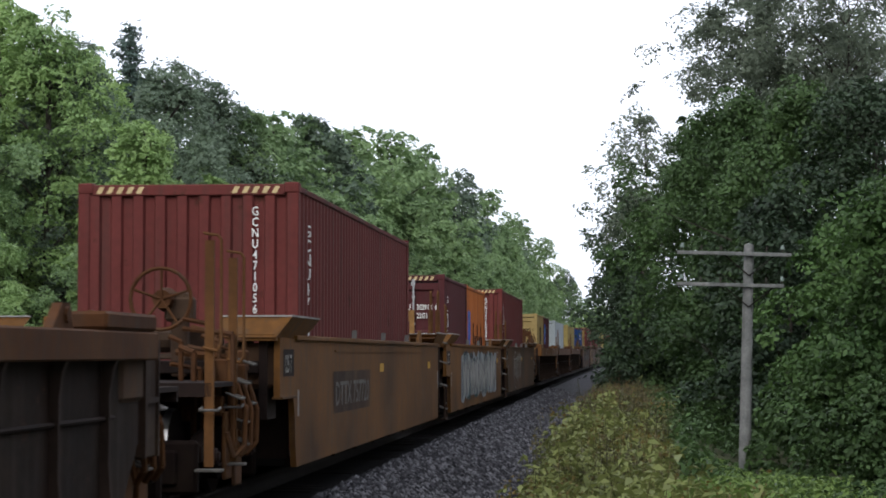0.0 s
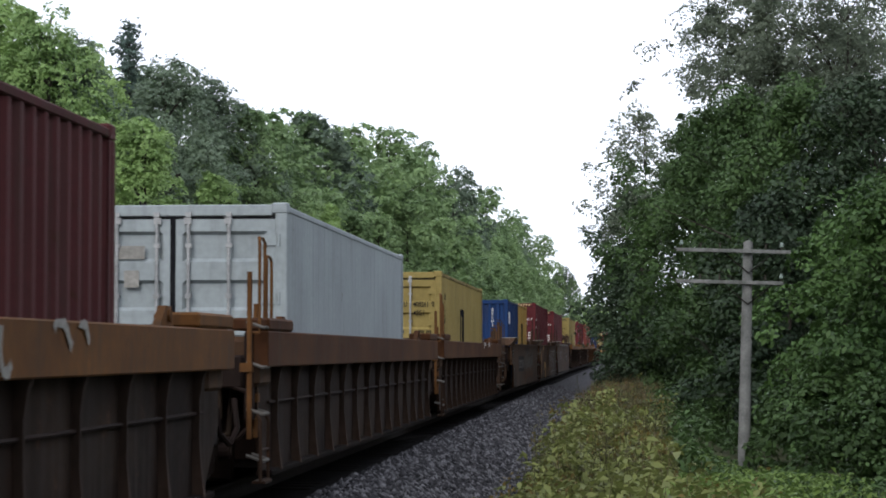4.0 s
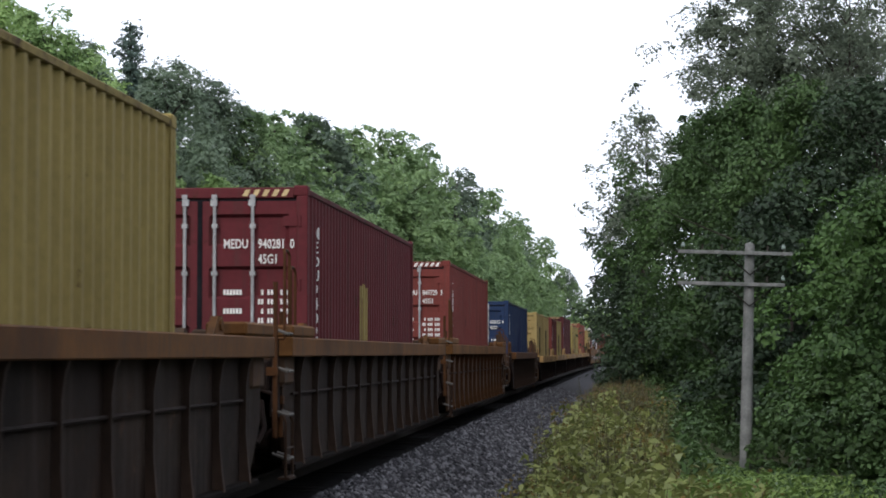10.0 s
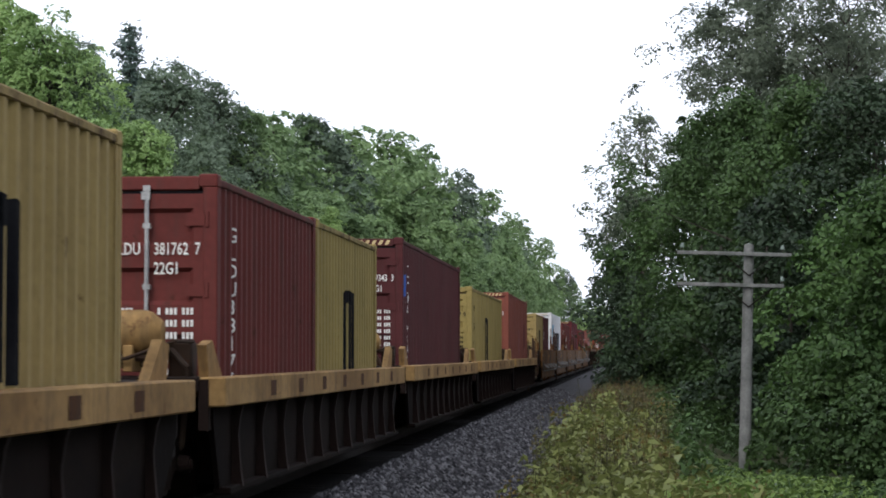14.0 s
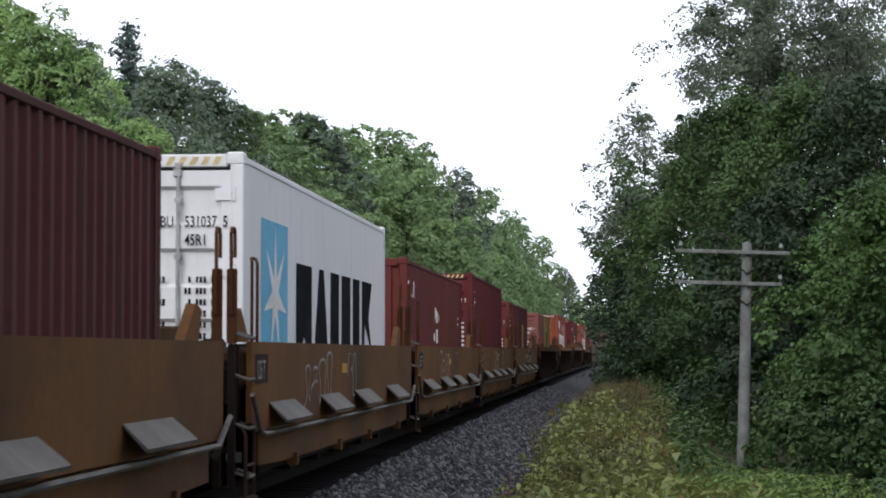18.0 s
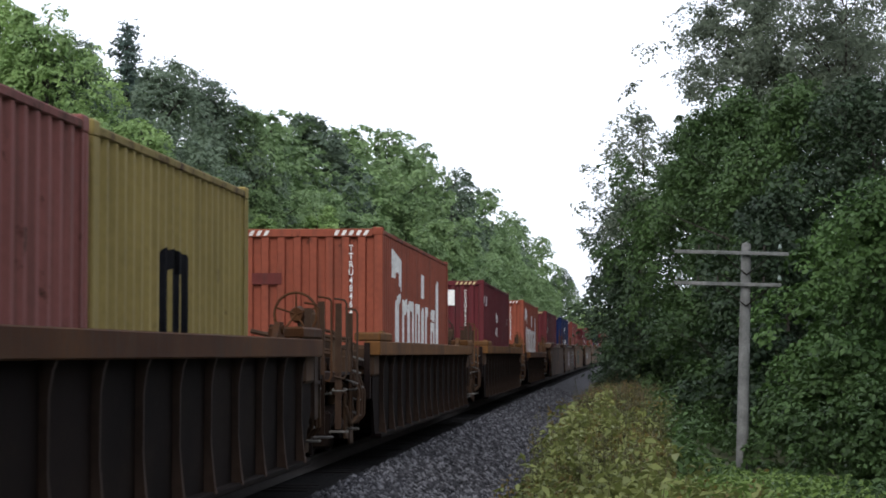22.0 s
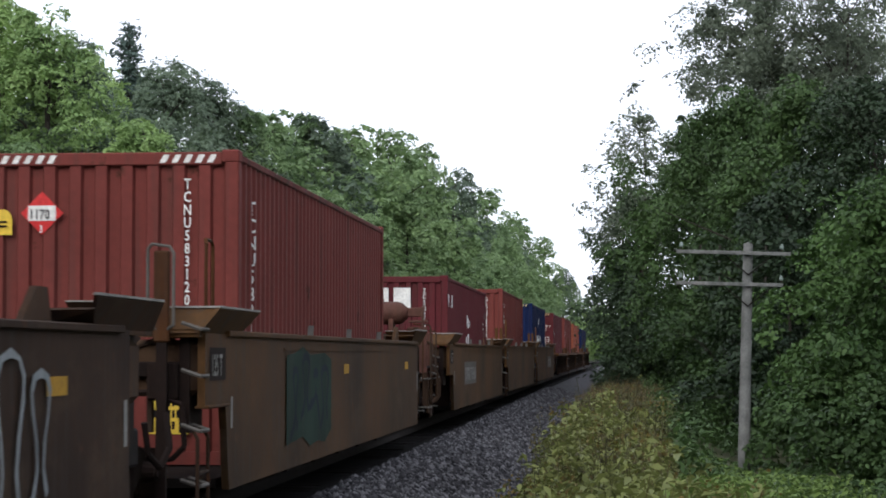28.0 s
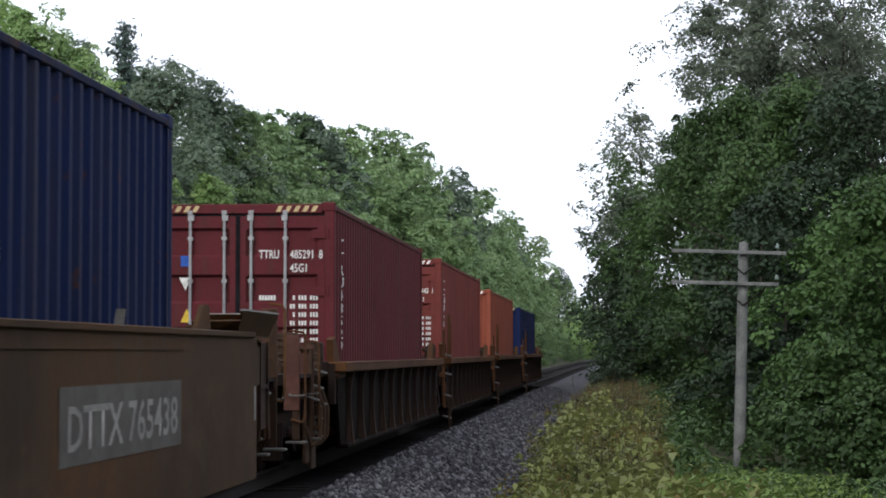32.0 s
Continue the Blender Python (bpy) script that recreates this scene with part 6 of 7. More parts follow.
def pebbles(n, x0, x1, y0, y1, r0, r1, seed, height):
    """Broken stones, each an uneven eight-sided lump."""
    rng = np.random.RandomState(seed)
    base = np.array([(1, 0, 0), (0, 1, 0), (-1, 0, 0), (0, -1, 0), (0, 0, 1), (0, 0, -1)], float)
    fc = np.array([(0, 1, 4), (1, 2, 4), (2, 3, 4), (3, 0, 4), (1, 0, 5), (2, 1, 5), (3, 2, 5), (0, 3, 5)])
    y = y0 + (y1 - y0) * rng.rand(n) ** 1.25
    x = rng.uniform(x0, x1, n)
    z = np.array([height(a) + line_z(b) for a, b in zip(x, y)])
    x = x + np.array([line_x(b) for b in y])
    r = rng.uniform(r0, r1, n)
    p = base[None] * (0.65 + 0.6 * rng.rand(n, 6, 1)) + rng.uniform(-0.25, 0.25, (n, 6, 3))
    a = rng.uniform(0, 6.28, n)
    c, s = np.cos(a)[:, None], np.sin(a)[:, None]
    p = np.stack([p[..., 0] * c - p[..., 1] * s, p[..., 0] * s + p[..., 1] * c, p[..., 2] * 0.8], -1) * r[:, None, None]
    p += np.stack([x, y, z], -1)[:, None]
    return p.reshape(-1, 3), (fc[None] + 6 * np.arange(n)[:, None, None]).reshape(-1, 3)


def bed_height(x):
    return float(np.interp(abs(x), [0, 1.7, 2.1, 3.3, 3.5], [-0.2, -0.2, -0.26, -0.74, -0.84])) + 0.01


v, f = pebbles(48000, 1.5, 3.85, 13, 90, 0.024, 0.062, 11, bed_height)
tagged(new("ballast_stones", raw_mesh("ballast_stones", v, f, STONE)), "loose grey crushed stones on the track shoulder", "gravel", kind="stuff")


# ---- leaves and trees ----
def leaves(centres, normals, size, rng, narrow=0.55, three=False):
    """One folded, pointed leaf of about the given size at each centre."""
    n = len(centres)
    t = np.cross(normals, rng.normal(size=(n, 3)))
    t /= np.linalg.norm(t, axis=1, keepdims=True) + 1e-9
    b = np.cross(normals, t)
    s = (size * rng.uniform(0.65, 1.35, n))[:, None]
    mid = centres + 0.12 * s * normals
    if three:
        v = np.stack([centres - t * s * 0.5, centres + t * s * 0.5 + b * s * narrow * 0.3, mid + b * s * narrow], 1)
        return v.reshape(-1, 3), np.arange(3 * n).reshape(n, 3)
    v = np.stack([centres - t * s * 0.5, mid + b * s * narrow * 0.5, centres + t * s * 0.5 - 0.1 * s * normals, mid - b * s * narrow * 0.5], 1)
    return v.reshape(-1, 3), np.arange(4 * n).reshape(n, 4)


def clumps(blobs, n, size, seed, narrow=0.55, shell=0.55, three=False, spray=1.0):
    """Leaves gathered in uneven lumps. blobs: rows of x, y, z, radius."""
    rng = np.random.RandomState(seed)
    blobs = np.asarray(blobs, float)
    w = blobs[:, 3] ** 2
    unit = lambda q: q / (np.linalg.norm(q, axis=-1, keepdims=True) + 1e-9)
    axis = blobs[:, :2].mean(0)
    many = round(16 / spray ** 1.3) * len(blobs)     # flat drooping sprays, several to a lump
    of = rng.choice(len(blobs), many, p=w / w.sum())
    away = np.concatenate([unit(blobs[of, :2] - axis), np.zeros((many, 1))], 1)
    d = unit(rng.normal(size=(many, 3)) + 0.5 * away + (0, 0, 0.25))
    r = blobs[of, 3] * (shell + (1.15 - shell) * rng.rand(many))
    heart = blobs[of, :3] + d * r[:, None] * (1, 1, 0.8)
    up = unit(d * 0.55 + rng.normal(size=(many, 3)) * 0.25 + (0, 0, 0.75))
    wide = spray * blobs[of, 3] * rng.uniform(0.3, 0.6, many)
    pick = rng.randint(0, many, n)
    spread_of = wide[pick] * np.sqrt(rng.rand(n))
    t = unit(np.cross(up[pick], rng.normal(size=(n, 3))))
    c = heart[pick] + t * spread_of[:, None] + up[pick] * (rng.normal(size=n) * 0.1 * wide[pick])[:, None]
    c[:, 2] -= 0.45 * spread_of ** 2 / wide[pick]
    nrm = unit(up[pick] + t * (0.5 * spread_of / wide[pick])[:, None] + rng.normal(size=(n, 3)) * 0.38)
    return leaves(c, nrm, size, rng, narrow, three)


def crown_blobs(seed, z0, z1, r, n, blob, ragged=0.25, top_heavy=0.5):
    """Lumps spread over an uneven egg between z0 and z1."""
    rng, out = np.random.RandomState(seed), []
    for i in range(n):
        k = (i + 0.5) / n
        z = z0 + (z1 - z0) * k
        e = math.sin(math.pi * min(1, max(0.05, k)) ** top_heavy) ** 0.7 if k < 0.98 else 0.2
        a = i * 2.4 + rng.uniform(-0.5, 0.5)
        q = r * e * math.sqrt(rng.uniform(0.15, 1)) * (1 + ragged * rng.normal())
        out.append((q * math.cos(a), q * math.sin(a), z + rng.normal() * blob * 0.3, blob * rng.uniform(0.6, 1.25)))
    return out


def limbs(bm, blobs, height, girth, every=3):
    lean = Vector((0.02 * height, 0.01 * height, 0))
    pts = [Vector((0, 0, -0.4)), Vector((0, 0, height * 0.3)) + lean * 0.3, Vector((0, 0, height * 0.65)) + lean, Vector((0, 0, height * 0.93)) + lean * 1.2]
    for i in range(3):
        tube(bm, pts[i], pts[i + 1], girth * (1, 0.72, 0.42)[i], girth * (0.72, 0.42, 0.1)[i], 7, i == 0)
    for x, y, z, r in blobs[::every]:
        z0 = max(height * 0.15, z - 0.6 * math.hypot(x, y) - 0.4)
        a, b = Vector((0, 0, z0)) + lean * min(1, z0 / height), Vector((x, y, z))
        m = a.lerp(b, 0.5) + Vector((0, 0, 0.12 * (b - a).length))
        tube(bm, a, m, girth * 0.28, girth * 0.18, 5, False)
        tube(bm, m, b, girth * 0.18, girth * 0.05, 5, False)


def tree(name, leaf, seed, height, r, low, n_leaves, size, n_blobs=40, blob=1.0, label="", category="tree", group="", ragged=0.25, shell=0.55, girth=None, narrow=0.55, top_heavy=0.6, three=False, spray=1.0, every=3):
    ob = new(name)
    tagged(ob, label, category, group)
    bl = crown_blobs(seed, low, height - blob * 0.4, r, n_blobs, blob, ragged, top_heavy)
    bm = bmesh.new()
    limbs(bm, bl, height, girth or 0.016 * height, every)
    me = bpy.data.meshes.new("trunk")
    bm.to_mesh(me)
    bm.free()
    me.materials.append(BARK)
    part("trunk", me, ob)
    v, f = clumps(bl, n_leaves, size, seed + 100, narrow, shell, three, spray)
    part("crown", raw_mesh("crown", v, f, LEAF[leaf]), ob)
    return ob


def conifer(name, seed, height, r, n, label, group=""):
    ob = new(name)
    tagged(ob, label, "tree", group)
    rng = np.random.RandomState(seed)
    bm = bmesh.new()
    tube(bm, (0, 0, -0.4), (0, 0, height), 0.2, 0.02, 8)
    cs = []
    z, turn_by = height * 0.3, 0.0
    while z < height - 0.1:
        k = 1 - (z - height * 0.3) / (height * 0.7)
        reach = r * (0.06 + 0.94 * k ** 1.1) * rng.uniform(0.75, 1.15)
        for j in range(6):
            turn_by += 1.9 + rng.uniform(-0.5, 0.5)
            q = reach * rng.uniform(0.35, 1.2)
            zb = z + rng.uniform(-0.3, 0.3)
            tip = Vector((q * math.cos(turn_by), q * math.sin(turn_by), zb + rng.uniform(0.2, 0.6) * q + 0.12))
            tube(bm, (0, 0, zb), tip, 0.04, 0.012, 4, False)
            m = max(20, int(n * q / (r * 55)))
            t = 0.25 + 0.75 * rng.rand(m)[:, None] ** 0.7
            cs.append(t * np.array(tip)[None] + (1 - t) * np.array([[0, 0, zb]]) + rng.normal(size=(m, 3)) * (0.16, 0.16, 0.13) + (0, 0, 0.06))
        z += height * 0.036 * rng.uniform(0.8, 1.25)
    me = bpy.data.meshes.new("trunk")
    bm.to_mesh(me)
    bm.free()
    me.materials.append(BARK)
    part("trunk", me, ob)
    c = np.concatenate(cs)
    nn = rng.normal(size=c.shape) + np.array([0, 0, 0.8])
    v, f = leaves(c, nn / np.linalg.norm(nn, axis=1, keepdims=True), 0.3, rng, 0.35)
    part("crown", raw_mesh("crown", v, f, LEAF["needle"]), ob)
    return ob


def ray(a, b, y):
    """The point at distance y whose direction is a to the right of the line and b above the level, in FOCAL-ths."""
    return EYE[0] + a * y / FOCAL, y, EYE[2] + b * y / FOCAL


def plant(ob, x, y, scale, turn_z, flat_scale=1.0):
    z = ground_z(x, y) - 0.1
    return Matrix.Translation((x, y, z)) @ Matrix.Rotation(turn_z, 4, "Z") @ Matrix.Diagonal((scale * flat_scale, scale * flat_scale, scale, 1))


def left_wood():
    """The wood across the track: a skyline of tall trees, younger ones along its edge."""
    g = "wood across the track"
    rows = [  # leaf, reach, lowest leaves, lumps, lump size, label; for the near trees and again, coarser, for the far ones
        ("maple_tree", "maple", 3.0, 1.2, 120, 0.62, "leafy light green maple at the wood's edge"),
        ("maple_tree", "maple", 2.6, 1.5, 110, 0.58, "leafy light green maple at the wood's edge"),
        ("oak_tree", "oak", 3.2, 2.0, 115, 0.68, "tall green oak with a rounded crown"),
        ("oak_tree", "oak", 2.8, 2.2, 105, 0.64, "tall green oak with a rounded crown"),
        ("oak_tree", "dark", 2.9, 2.0, 105, 0.64, "dark green deciduous tree"),
        ("maple_sapling", "maple", 2.2, 0.3, 95, 0.54, "young bushy tree, light green"),
    ]
    near = [tree(nm, lf, 21 + i, 12, r, lo, 32000, 0.155, nb, bs, tx, group=g, shell=0.6, three=True) for i, (nm, lf, r, lo, nb, bs, tx) in enumerate(rows)]
    # Far maples get oak leaves and labels: the distant dimming sits in colour.
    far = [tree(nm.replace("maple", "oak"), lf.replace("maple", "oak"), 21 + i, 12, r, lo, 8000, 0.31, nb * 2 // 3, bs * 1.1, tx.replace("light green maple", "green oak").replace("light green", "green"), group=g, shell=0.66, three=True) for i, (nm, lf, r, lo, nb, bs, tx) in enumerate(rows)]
    kinds = near + far
    for k in kinds[:]:
        k.matrix_basis = Matrix.Translation((0, 0, -500))
    tall, cloud_of = {}, {}
    for k in kinds:
        crown = [q for q in k.children if q.name.startswith("crown")][0].data
        z = np.empty(len(crown.vertices) * 3, dtype=np.float32)
        crown.vertices.foreach_get("co", z)
        cloud_of[k.name] = z.reshape(-1, 3)[::23]
        tall[k.name] = float(np.percentile(z.reshape(-1, 3)[:, 2], 99.3))
    used = set()
    rng = random.Random(77)
    skyline = [(-1100, 640), (-1030, 630), (-985, 575), (-950, 515), (-872, 565), (-800, 505), (-725, 492), (-660, 425), (-617, 424), (-560, 412), (-527, 410), (-470, 395), (-395, 392), (-340, 362), (-279, 322), (-225, 290), (-170, 230), (-125, 205), (-92, 160), (-75, 125), (-50, 95), (-30, 70)]

    def cap(a):
        return float(np.interp(a, [s[0] for s in skyline], [s[1] for s in skyline]))

    def crest(a):
        """The height for a tree whose shoulder must not stand out on the falling side."""
        return min(cap(a) - 8, cap(a + 0.16 * cap(a)) + 22)

    def put(k, x, y, h, wide=1.0):
        if (y > 100 or y < 30) and k in near:
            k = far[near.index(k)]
        turn_z = rng.uniform(0, 6.28)
        m = plant(k, x, y, h / tall[k.name], turn_z, wide)
        for _ in range(8):          # lower it while it stands above the skyline
            if y < 36:
                break
            p = cloud_of[k.name] @ np.array(m.to_3x3()).T + np.array(m.translation)
            over = float(np.percentile((p[:, 2] - EYE[2]) * FOCAL / p[:, 1] - np.interp((p[:, 0] - EYE[0]) * FOCAL / p[:, 1], [s[0] for s in skyline], [s[1] for s in skyline]), 99.2))
            if over < 12:
                break
            h -= ((over - 7) * 0.9 + 2) * y / FOCAL
            m = plant(k, x, y, h / tall[k.name], turn_z, wide)
        if k.name in used:
            copy_thing(k, m @ Matrix.Diagonal((1 / k.scale.x, 1 / k.scale.y, 1 / k.scale.z, 1)))
        else:
            used.add(k.name)
            k.matrix_basis = m

    # the tall ones that make the skyline
    for i, (a, b) in enumerate(skyline[:-1]):
        if i == 4:
            continue
        off = 16.5 + rng.uniform(0, 3)
        y = off * FOCAL / (-a) if a < -120 else 16.5 * FOCAL / 120 + (a + 120) * 2.2
        y = min(y, 560)
        x, _, top = ray(a, cap(a) + 24, y)
        h = top - ground_z(x, y) + 0.1
        put(kinds[4 if i in (2, 5, 6) else (2, 3, 4, 2)[i % 4] if i > 3 else (0, 1)[i % 2]], x, y, h, 1.05 if h < 16 else 0.95)
    # behind and between them
    for i in range(46):
        y = 60 + 7.5 * i + rng.uniform(-3, 3)
        x = -14 - rng.uniform(0, 9) + line_x(y)
        a = (x - EYE[0]) * FOCAL / y
        h = (crest(a) - rng.uniform(20, 90)) * y / FOCAL + EYE[2] - ground_z(x, y)
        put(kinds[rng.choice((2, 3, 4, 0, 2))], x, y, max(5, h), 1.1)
    # the younger edge along the track
    for i in range(56):
        y = 40 + 5.2 * i + rng.uniform(-2, 2)
        x = -8.6 - rng.uniform(0, 3.5) + line_x(y)
        a = (x - EYE[0]) * FOCAL / y
        h = min(crest(a) - 40, rng.uniform(0.45, 0.8) * cap(a)) * y / FOCAL + EYE[2] - ground_z(x, y)
        put(kinds[rng.choice((0, 1, 5, 5, 2))], x, y, min(11, max(3.2, h)), 1.15)
    # where the line bends out of sight
    for i in range(9):
        y = 470 + 14 * i
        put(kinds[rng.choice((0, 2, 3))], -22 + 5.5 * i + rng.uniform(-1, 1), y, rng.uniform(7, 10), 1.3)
    # low growth at the foot of the wood
    for i in range(70):
        y = 24 + 3.4 * i + rng.uniform(-1, 1)
        put(kinds[5], -5.6 - rng.uniform(0, 2.2) + line_x(y), y, rng.uniform(1.3, 2.6), 1.5)
    for i in range(34):
        y = 265 + 9 * i + rng.uniform(-3, 3)
        put(kinds[5], -6.5 - rng.uniform(0, 3) + line_x(y), y, rng.uniform(2.6, 4.4), 1.7)
        put(kinds[5], -13 - rng.uniform(0, 4) + line_x(y), y, rng.uniform(4, 6), 1.6)
    # both woods carried on out of view, added to keep skylight off the train
    for i in range(13):
        y = -62 + 8 * i + rng.uniform(-2, 2)
        put(kinds[rng.choice((0, 2, 3, 4))], -11 - rng.uniform(0, 3), min(y, 34), rng.uniform(10, 13), 1.15)
        y = -58 + 10 * i
        # near the camera the right-hand ones stand lower and back, letting light in
        back, low = (6, 0.72) if y < 26 else (0, 1)
        put(kinds[rng.choice((2, 3, 4))], max(12.5, 12 + 0.135 * y) + back + rng.uniform(0, 1.5), y, low * rng.uniform(15, 18), 1.1)
        put(kinds[rng.choice((2, 3, 4))], max(17, 16.5 + 0.135 * y) + back + rng.uniform(0, 2), y + 5, low * rng.uniform(19, 22), 1.05)
    for k in kinds:
        if k.name not in used:
            put(k, -26, 90, 8)
    sp = conifer("pine_tree", 5, 17, 3.6, 15000, "dark pine standing above the wood", g)
    x, y, top = ray(-872, 590, 98)
    h = top - ground_z(x, y)
    sp.matrix_basis = plant(sp, x, y, h / 17, 1.0, 1.25)


def right_wood():
    """The trees along the near side, each with its own crown: direction of the crown's middle, its reach, distance."""
    g = "trees along the near side"
    rows = [  # leaf, across, up, half width, half height, distance, leaves, leaf size, blobs, lumps, label
        ("shade_wispy", 394, 575, 240, 190, 78, 34000, 0.15, 150, 0.75, "tall dark tree with a wispy crown"),
        ("shade_wispy", 243, 600, 102, 118, 82, 15000, 0.15, 80, 0.55, "dark tree with a thin wispy crown"),
        ("shade_wispy", 398, 480, 205, 100, 84, 19000, 0.16, 90, 0.75, "tall dark tree with a wispy crown"),
        ("shade_oak", 225, 305, 135, 150, 72, 20000, 0.16, 80, 0.7, "full-crowned green deciduous tree"),
        ("shade_oak", 330, 280, 150, 190, 62, 20000, 0.16, 80, 0.7, "full-crowned green deciduous tree"),
        ("shade_dark", 445, 250, 160, 240, 60, 20000, 0.16, 80, 0.75, "full dark green deciduous tree"),
        ("shade_wispy", 45, 315, 85, 115, 96, 5200, 0.17, 80, 0.5, "thin-leaved tree leaning over the line"),
        ("shade_oak", 138, 325, 70, 85, 100, 9000, 0.19, 60, 0.6, "green tree leaning towards the line"),
        ("shade_dark", 40, 165, 85, 125, 100, 14000, 0.19, 80, 0.7, "dark green tree beside the line"),
        ("shade_oak", 140, 170, 120, 170, 84, 17000, 0.18, 76, 0.75, "dense green tree beside the line"),
        ("shade_oak", 215, 70, 120, 160, 66, 16000, 0.16, 66, 0.65, "dense green tree behind the pole"),
        ("shade_dark", 300, 60, 130, 220, 57, 17000, 0.16, 70, 0.65, "dark dense tree behind the pole"),
        ("shade_maple", 400, 30, 115, 190, 50, 17000, 0.15, 70, 0.6, "bright green leafy roadside tree"),
        ("shade_maple", 485, 60, 130, 260, 46, 18000, 0.15, 76, 0.65, "bright green leafy roadside tree"),
        ("shade_oak", 400, -130, 110, 110, 45, 10000, 0.14, 50, 0.45, "leafy green shrub under the trees"),
        ("shade_oak", 490, -150, 120, 120, 38, 11000, 0.13, 50, 0.45, "leafy green shrub under the trees"),
        ("shade_oak", 120, 0, 90, 95, 90, 8000, 0.17, 50, 0.55, "leafy green shrub under the trees"),
        ("shade_maple", 75, 5, 60, 40, 105, 4500, 0.2, 34, 0.45, "light green shrub at the verge"),
        ("shade_oak", 200, -80, 110, 80, 62, 8000, 0.15, 44, 0.45, "leafy green shrub under the trees"),
        ("shade_dark", 20, 90, 60, 90, 160, 6500, 0.28, 44, 0.85, "dark green tree beside the line"),
        ("shade_dark", 5, 60, 45, 70, 230, 5000, 0.35, 36, 1.1, "dark green tree beside the line"),
        ("maple", -12, 20, 40, 50, 330, 4000, 0.45, 30, 1.2, "pale green tree far along the line"),
        ("maple", -25, 30, 45, 60, 420, 4000, 0.5, 30, 1.6, "pale green tree far along the line"),
        ("shade_oak", 220, 350, 110, 105, 120, 10000, 0.22, 50, 0.9, "green tree deeper in the wood"),
        ("shade_dark", 330, 230, 300, 260, 105, 24000, 0.24, 100, 1.2, "dark tree deeper in the wood"),
        ("shade_dark", 45, 30, 62, 105, 90, 8000, 0.17, 50, 0.55, "dark dense shrub beside the line"),
        ("shade_dark", 150, 120, 150, 170, 130, 12000, 0.26, 60, 1.2, "dark tree deeper in the wood"),
        ("shade_dark", 400, 20, 220, 180, 75, 14000, 0.22, 60, 1.0, "dark tree deeper in the wood"),
        ("shade_dark", 230, -10, 170, 130, 95, 10000, 0.24, 50, 1.0, "dark tree deeper in the wood"),
    ]
    for i, (leaf, a, b, w, hh, y, n, size, nb, blob, label) in enumerate(rows):
        x, _, zc = ray(a, b, y)
        r, half = w * y / FOCAL, hh * y / FOCAL
        gz = ground_z(x, y) - 0.1
        low, top = max(0.3, zc - half - gz), zc + half - gz
        thin = leaf == "shade_wispy"
        ob = tree("shrub" if "shrub" in label else "deciduous_tree", leaf, 300 + i, top, r, low, n, size, nb, blob, label, "shrub" if "shrub" in label else "tree", g, 0.42, 0.3 if thin else 0.45, girth=0.1 if thin else min(0.2, 0.012 * top + 0.03), top_heavy=0.75, spray=1.5 if thin else 1.15, every=5 if thin else 3)
        ob.matrix_basis = Matrix.Translation((x, y, gz))


left_wood()
right_wood()


# ---- verge ----
def weeds(n, x0, x1, y0, y1, h0, h1, seed, n_leaves, size, crop=None):
    rng = np.random.RandomState(seed)
    cs, ns, stem_v, stem_f, tips = [], [], [], [], []
    for i in range(n):
        y = y0 + (y1 - y0) * rng.rand() ** 1.4
        x = x0 + (x1 - x0) * rng.rand() + line_x(y)
        lump = 0.8 + 0.75 * noise.noise((x * 0.8, y * 0.35, seed))
        h = rng.uniform(h0, h1) * lump
        if crop:
            h = min(h, crop(x, y) * rng.uniform(0.8, 1.08))
        z = ground_z(x, y) - 0.03
        lean = rng.normal(size=2) * 0.1
        top = np.array((x + lean[0] * h, y + lean[1] * h, z + h))
        foot = np.array((x, y, z))
        b = len(stem_v)
        w = 0.006 if y < 40 else 0.01
        stem_v += [foot + (w, 0, 0), foot - (w, 0, 0), top - (w * 0.4, 0, 0), top + (w * 0.4, 0, 0)]
        stem_f.append((b, b + 1, b + 2, b + 3))
        t = rng.uniform(0.25, 1, n_leaves)[:, None]
        a = rng.uniform(0, 6.28, n_leaves)
        out = np.stack([np.cos(a), np.sin(a), 0.1 + 0 * a], -1)
        cs.append(foot + (top - foot) * t + out * size * 0.7 * rng.uniform(0.6, 1.6, (n_leaves, 1)))
        nn = out * 0.35 + rng.normal(size=(n_leaves, 3)) * 0.35 + (0, 0, 0.8)
        ns.append(nn / np.linalg.norm(nn, axis=1, keepdims=True))
        tips.append(top)
    v, f = leaves(np.concatenate(cs), np.concatenate(ns), size, rng, 0.42)
    return v, f, stem_v, stem_f, np.array(tips)


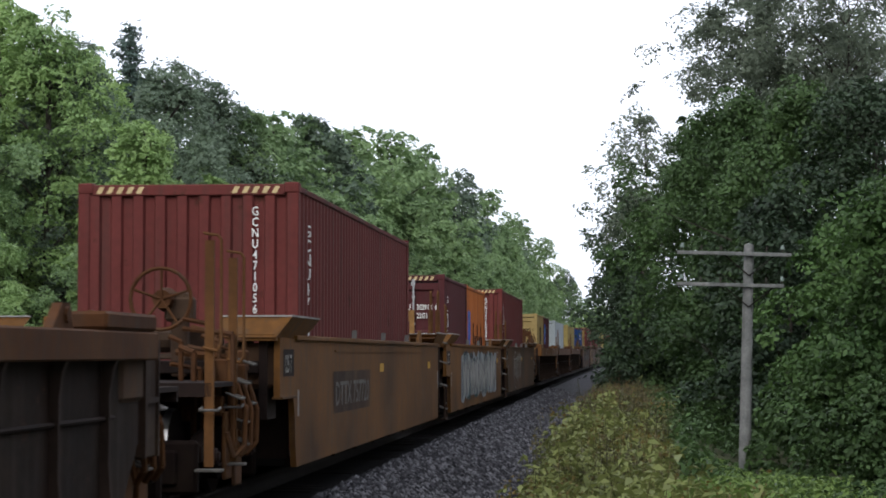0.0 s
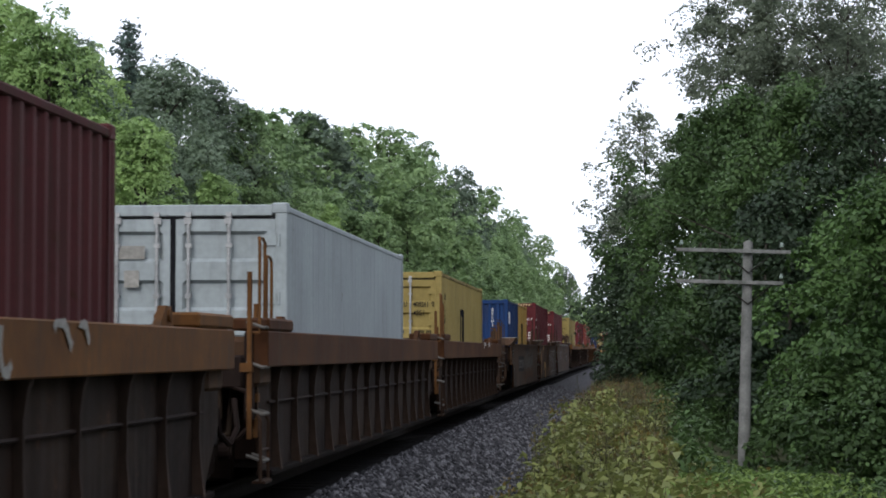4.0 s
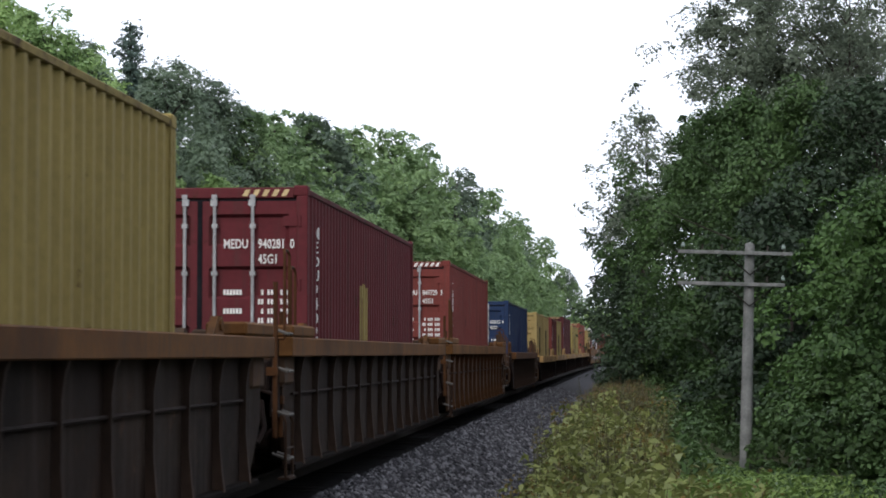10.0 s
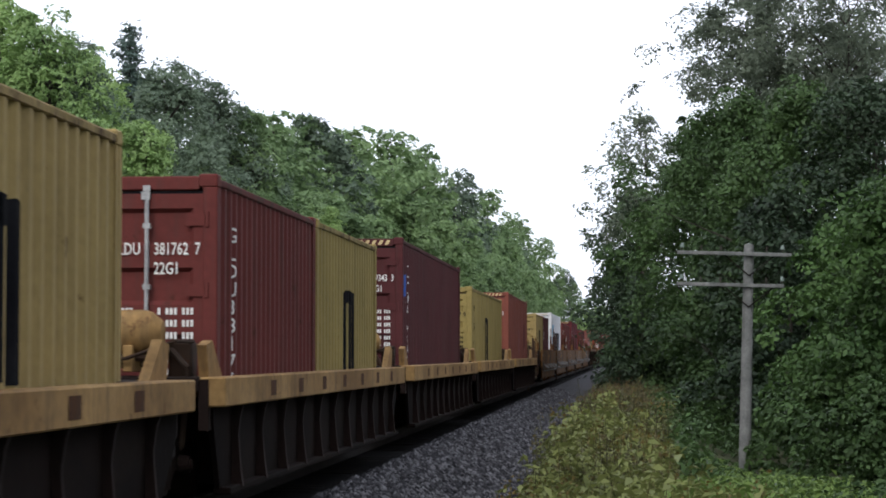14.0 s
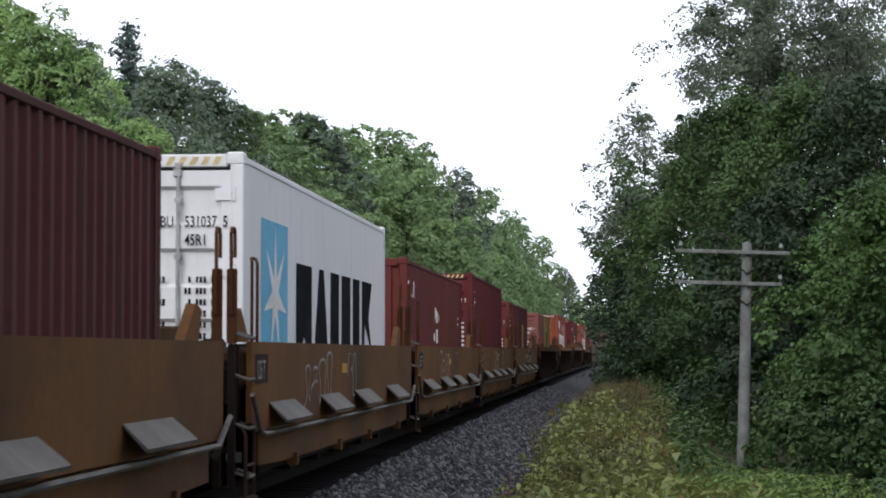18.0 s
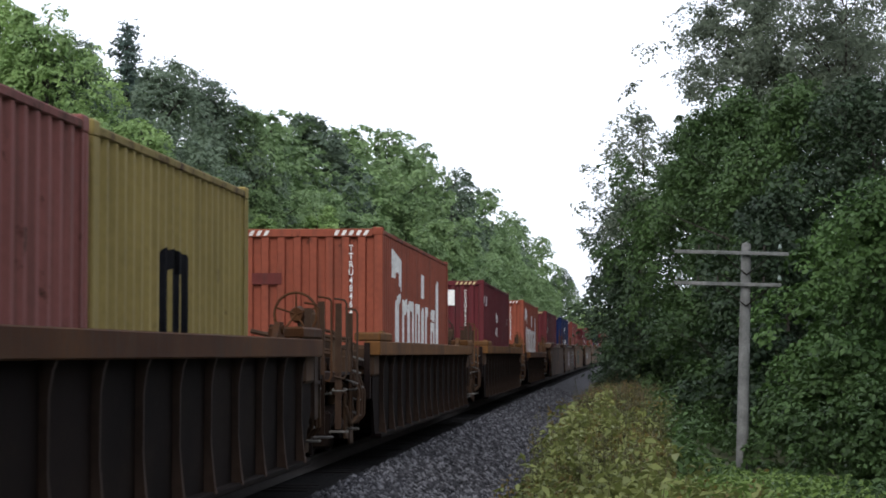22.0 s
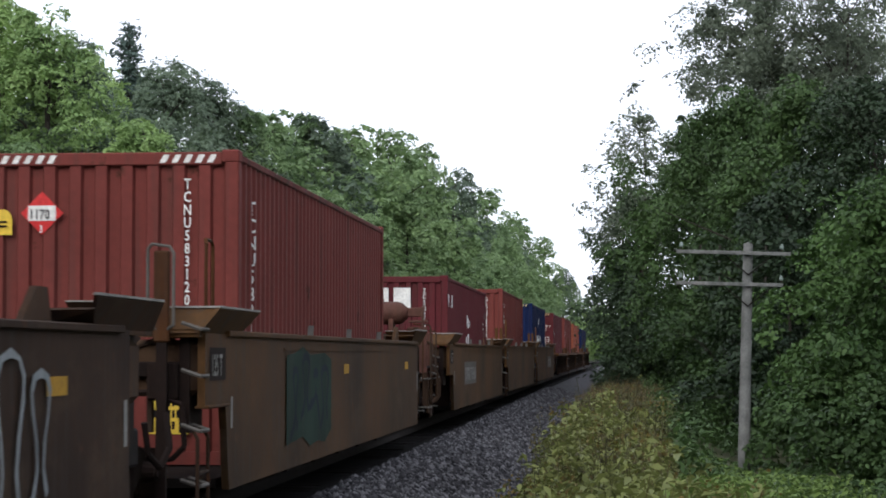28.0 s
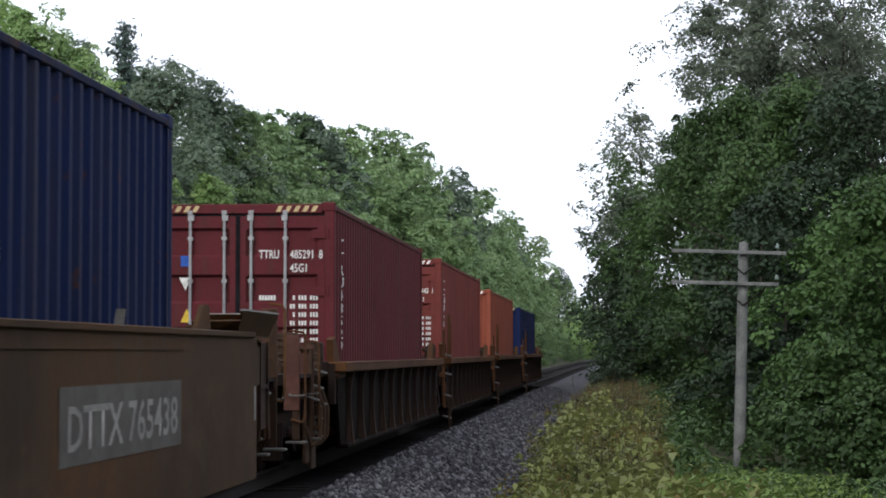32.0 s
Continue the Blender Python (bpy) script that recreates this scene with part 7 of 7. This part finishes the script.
def verge():
    crop = lambda x, y: min(1.5 - 0.1 * max(0, x - 4), 9 if x < 4.7 + 0.025 * y else max(0.15, 1.2 - 0.0553 * y - ground_z(x, y)))
    def bank(name, leaf, label, *args):
        v, f, sv, sf, tips = weeds(*args)
        tagged(new(name, raw_mesh(name, v, f, LEAF[leaf])), label, "weeds", kind="stuff")
        return sv, sf, tips

    sv, sf, tips = bank("roadside_weeds", "weed", "knee-high yellow-green leafy weeds along the ballast", 720, 3.72, 5.9, 13.5, 34, 0.7, 1.3, 31, 36, 0.112, crop)
    tagged(new("weed_stems", raw_mesh("weed_stems", sv, sf, LEAF["stalk"])), "thin brownish weed stems", "weeds", kind="stuff")
    sv, sf, more = bank("brown_weeds", "stalk", "tall brownish seeding weeds on the verge", 620, 3.6, 5.4, 21, 66, 0.8, 1.35, 32, 18, 0.06, crop)
    tagged(new("weed_stalks", raw_mesh("weed_stalks", sv, sf, LEAF["stalk"])), "thin brown weed stalks standing upright", "weeds", kind="stuff")
    bank("low_weeds", "weed", "low green weeds beside the ballast", 700, 3.5, 6.0, 24, 80, 0.45, 1.0, 36, 24, 0.11, crop)
    bank("green_weeds", "fern", "fresh green weeds around the pole's foot", 900, 4.9, 8.2, 15, 44, 0.6, 1.1, 34, 26, 0.08, lambda x, y: max(0.14, 1.3 - 0.0553 * y - ground_z(x, y)))
    tips = np.concatenate([tips, more])
    rng = np.random.RandomState(4)
    pick = tips[rng.rand(len(tips)) < 0.2]
    c = np.repeat(pick, 14, 0) + rng.normal(size=(len(pick) * 14, 3)) * (0.05, 0.05, 0.06)
    nn = rng.normal(size=c.shape)
    v, f = leaves(c, nn / np.linalg.norm(nn, axis=1, keepdims=True), 0.04, rng, 0.6)
    tagged(new("goldenrod_heads", raw_mesh("goldenrod_heads", v, f, LEAF["flower"])), "fading yellow goldenrod heads above the weeds", "flowers", kind="stuff")
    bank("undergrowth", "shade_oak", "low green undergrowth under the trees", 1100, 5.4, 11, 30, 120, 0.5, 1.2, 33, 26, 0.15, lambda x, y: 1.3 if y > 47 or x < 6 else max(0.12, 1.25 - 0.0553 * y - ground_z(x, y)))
    n = 9000
    y = rng.uniform(55, 190, n)
    x = rng.uniform(3.3, 6.2, n) + np.array([line_x(b) for b in y])
    g = np.array([ground_z(a, b) for a, b in zip(x, y)])
    h = rng.uniform(0.35, 0.85, n)
    d = rng.normal(size=(n, 2)) * 0.16
    w = 0.012 + 0.0001 * y
    v = np.stack([np.stack([x - w, y, g], -1), np.stack([x + w, y, g], -1), np.stack([x + d[:, 0], y + d[:, 1], g + h], -1)], 1).reshape(-1, 3)
    tagged(new("dry_grass", raw_mesh("dry_grass", v, np.arange(3 * n).reshape(n, 3), LEAF["dry"])), "tall straw-coloured dry grass", "grass", kind="stuff")


verge()


def telegraph_pole():
    x, y, _ = ray(224, 0, 45)
    foot = ground_z(x, y) - 0.3
    ob = new("telegraph_pole")
    tagged(ob, "old grey wooden telegraph pole with two crossarms", "pole")
    top = 3.6 - foot
    part("shaft", mesh("pole_shaft", lambda bm: (tube(bm, (0, 0, 0), (0, 0, top * 0.5), 0.13, 0.118, 14, False), tube(bm, (0, 0, top * 0.5), (0, 0, top), 0.118, 0.1, 14, False), tube(bm, (0, 0, top), (0, 0, top + 0.03), 0.1, 0.02, 14)), WEATHERED, True), ob)
    for z, l, r in ((top - 0.2, 1.5, 0.86), (top - 0.85, 1.5, 0.72)):
        arm = part("crossarm", mesh(("crossarm", z), lambda bm: box(bm, -l, r, -0.2, -0.1, z - 0.038, z + 0.038, 0.008), WEATHERED), ob)
        for x2 in (-1.4, -1.0, -0.6, 0.35, 0.68):
            pin = part("insulator_pin", mesh("insulator_pin", lambda bm: tube(bm, (0, 0, 0), (0, 0, 0.1), 0.018, n=6), BARK), arm, m=Matrix.Translation((x2, -0.15, z + 0.06)))
            if x2 in (-1.4, 0.68):
                part("insulator", mesh("insulator", lambda bm: (tube(bm, (0, 0, 0.02), (0, 0, 0.08), 0.045, 0.04, 10), tube(bm, (0, 0, 0.08), (0, 0, 0.12), 0.04, 0.02, 10)), GLASS_INSULATOR, True), arm, "glass insulator", Matrix.Translation((x2, -0.15, z + 0.08)))
        for s in (-1, 1):
            part("brace", mesh(("brace", z, s), lambda bm: tube(bm, (s * 0.5, -0.1, z - 0.04), (0, -0.13, z - 0.45), 0.014, n=6), RAIL_STEEL), ob, "rusty iron brace")
    ob.matrix_basis = pose(x, y, foot, 0, 1.5, 4)


telegraph_pole()
load_train()
make_up_train()


def motions():
    """The whole train comes down the line."""
    times = [2.0 * i for i in range(17)]
    for ob, u, rise in TRAIN:
        walk(ob, [(t, on_line(u - travel(t)) @ Matrix.Translation((0, 0, rise))) for t in times])


motions()
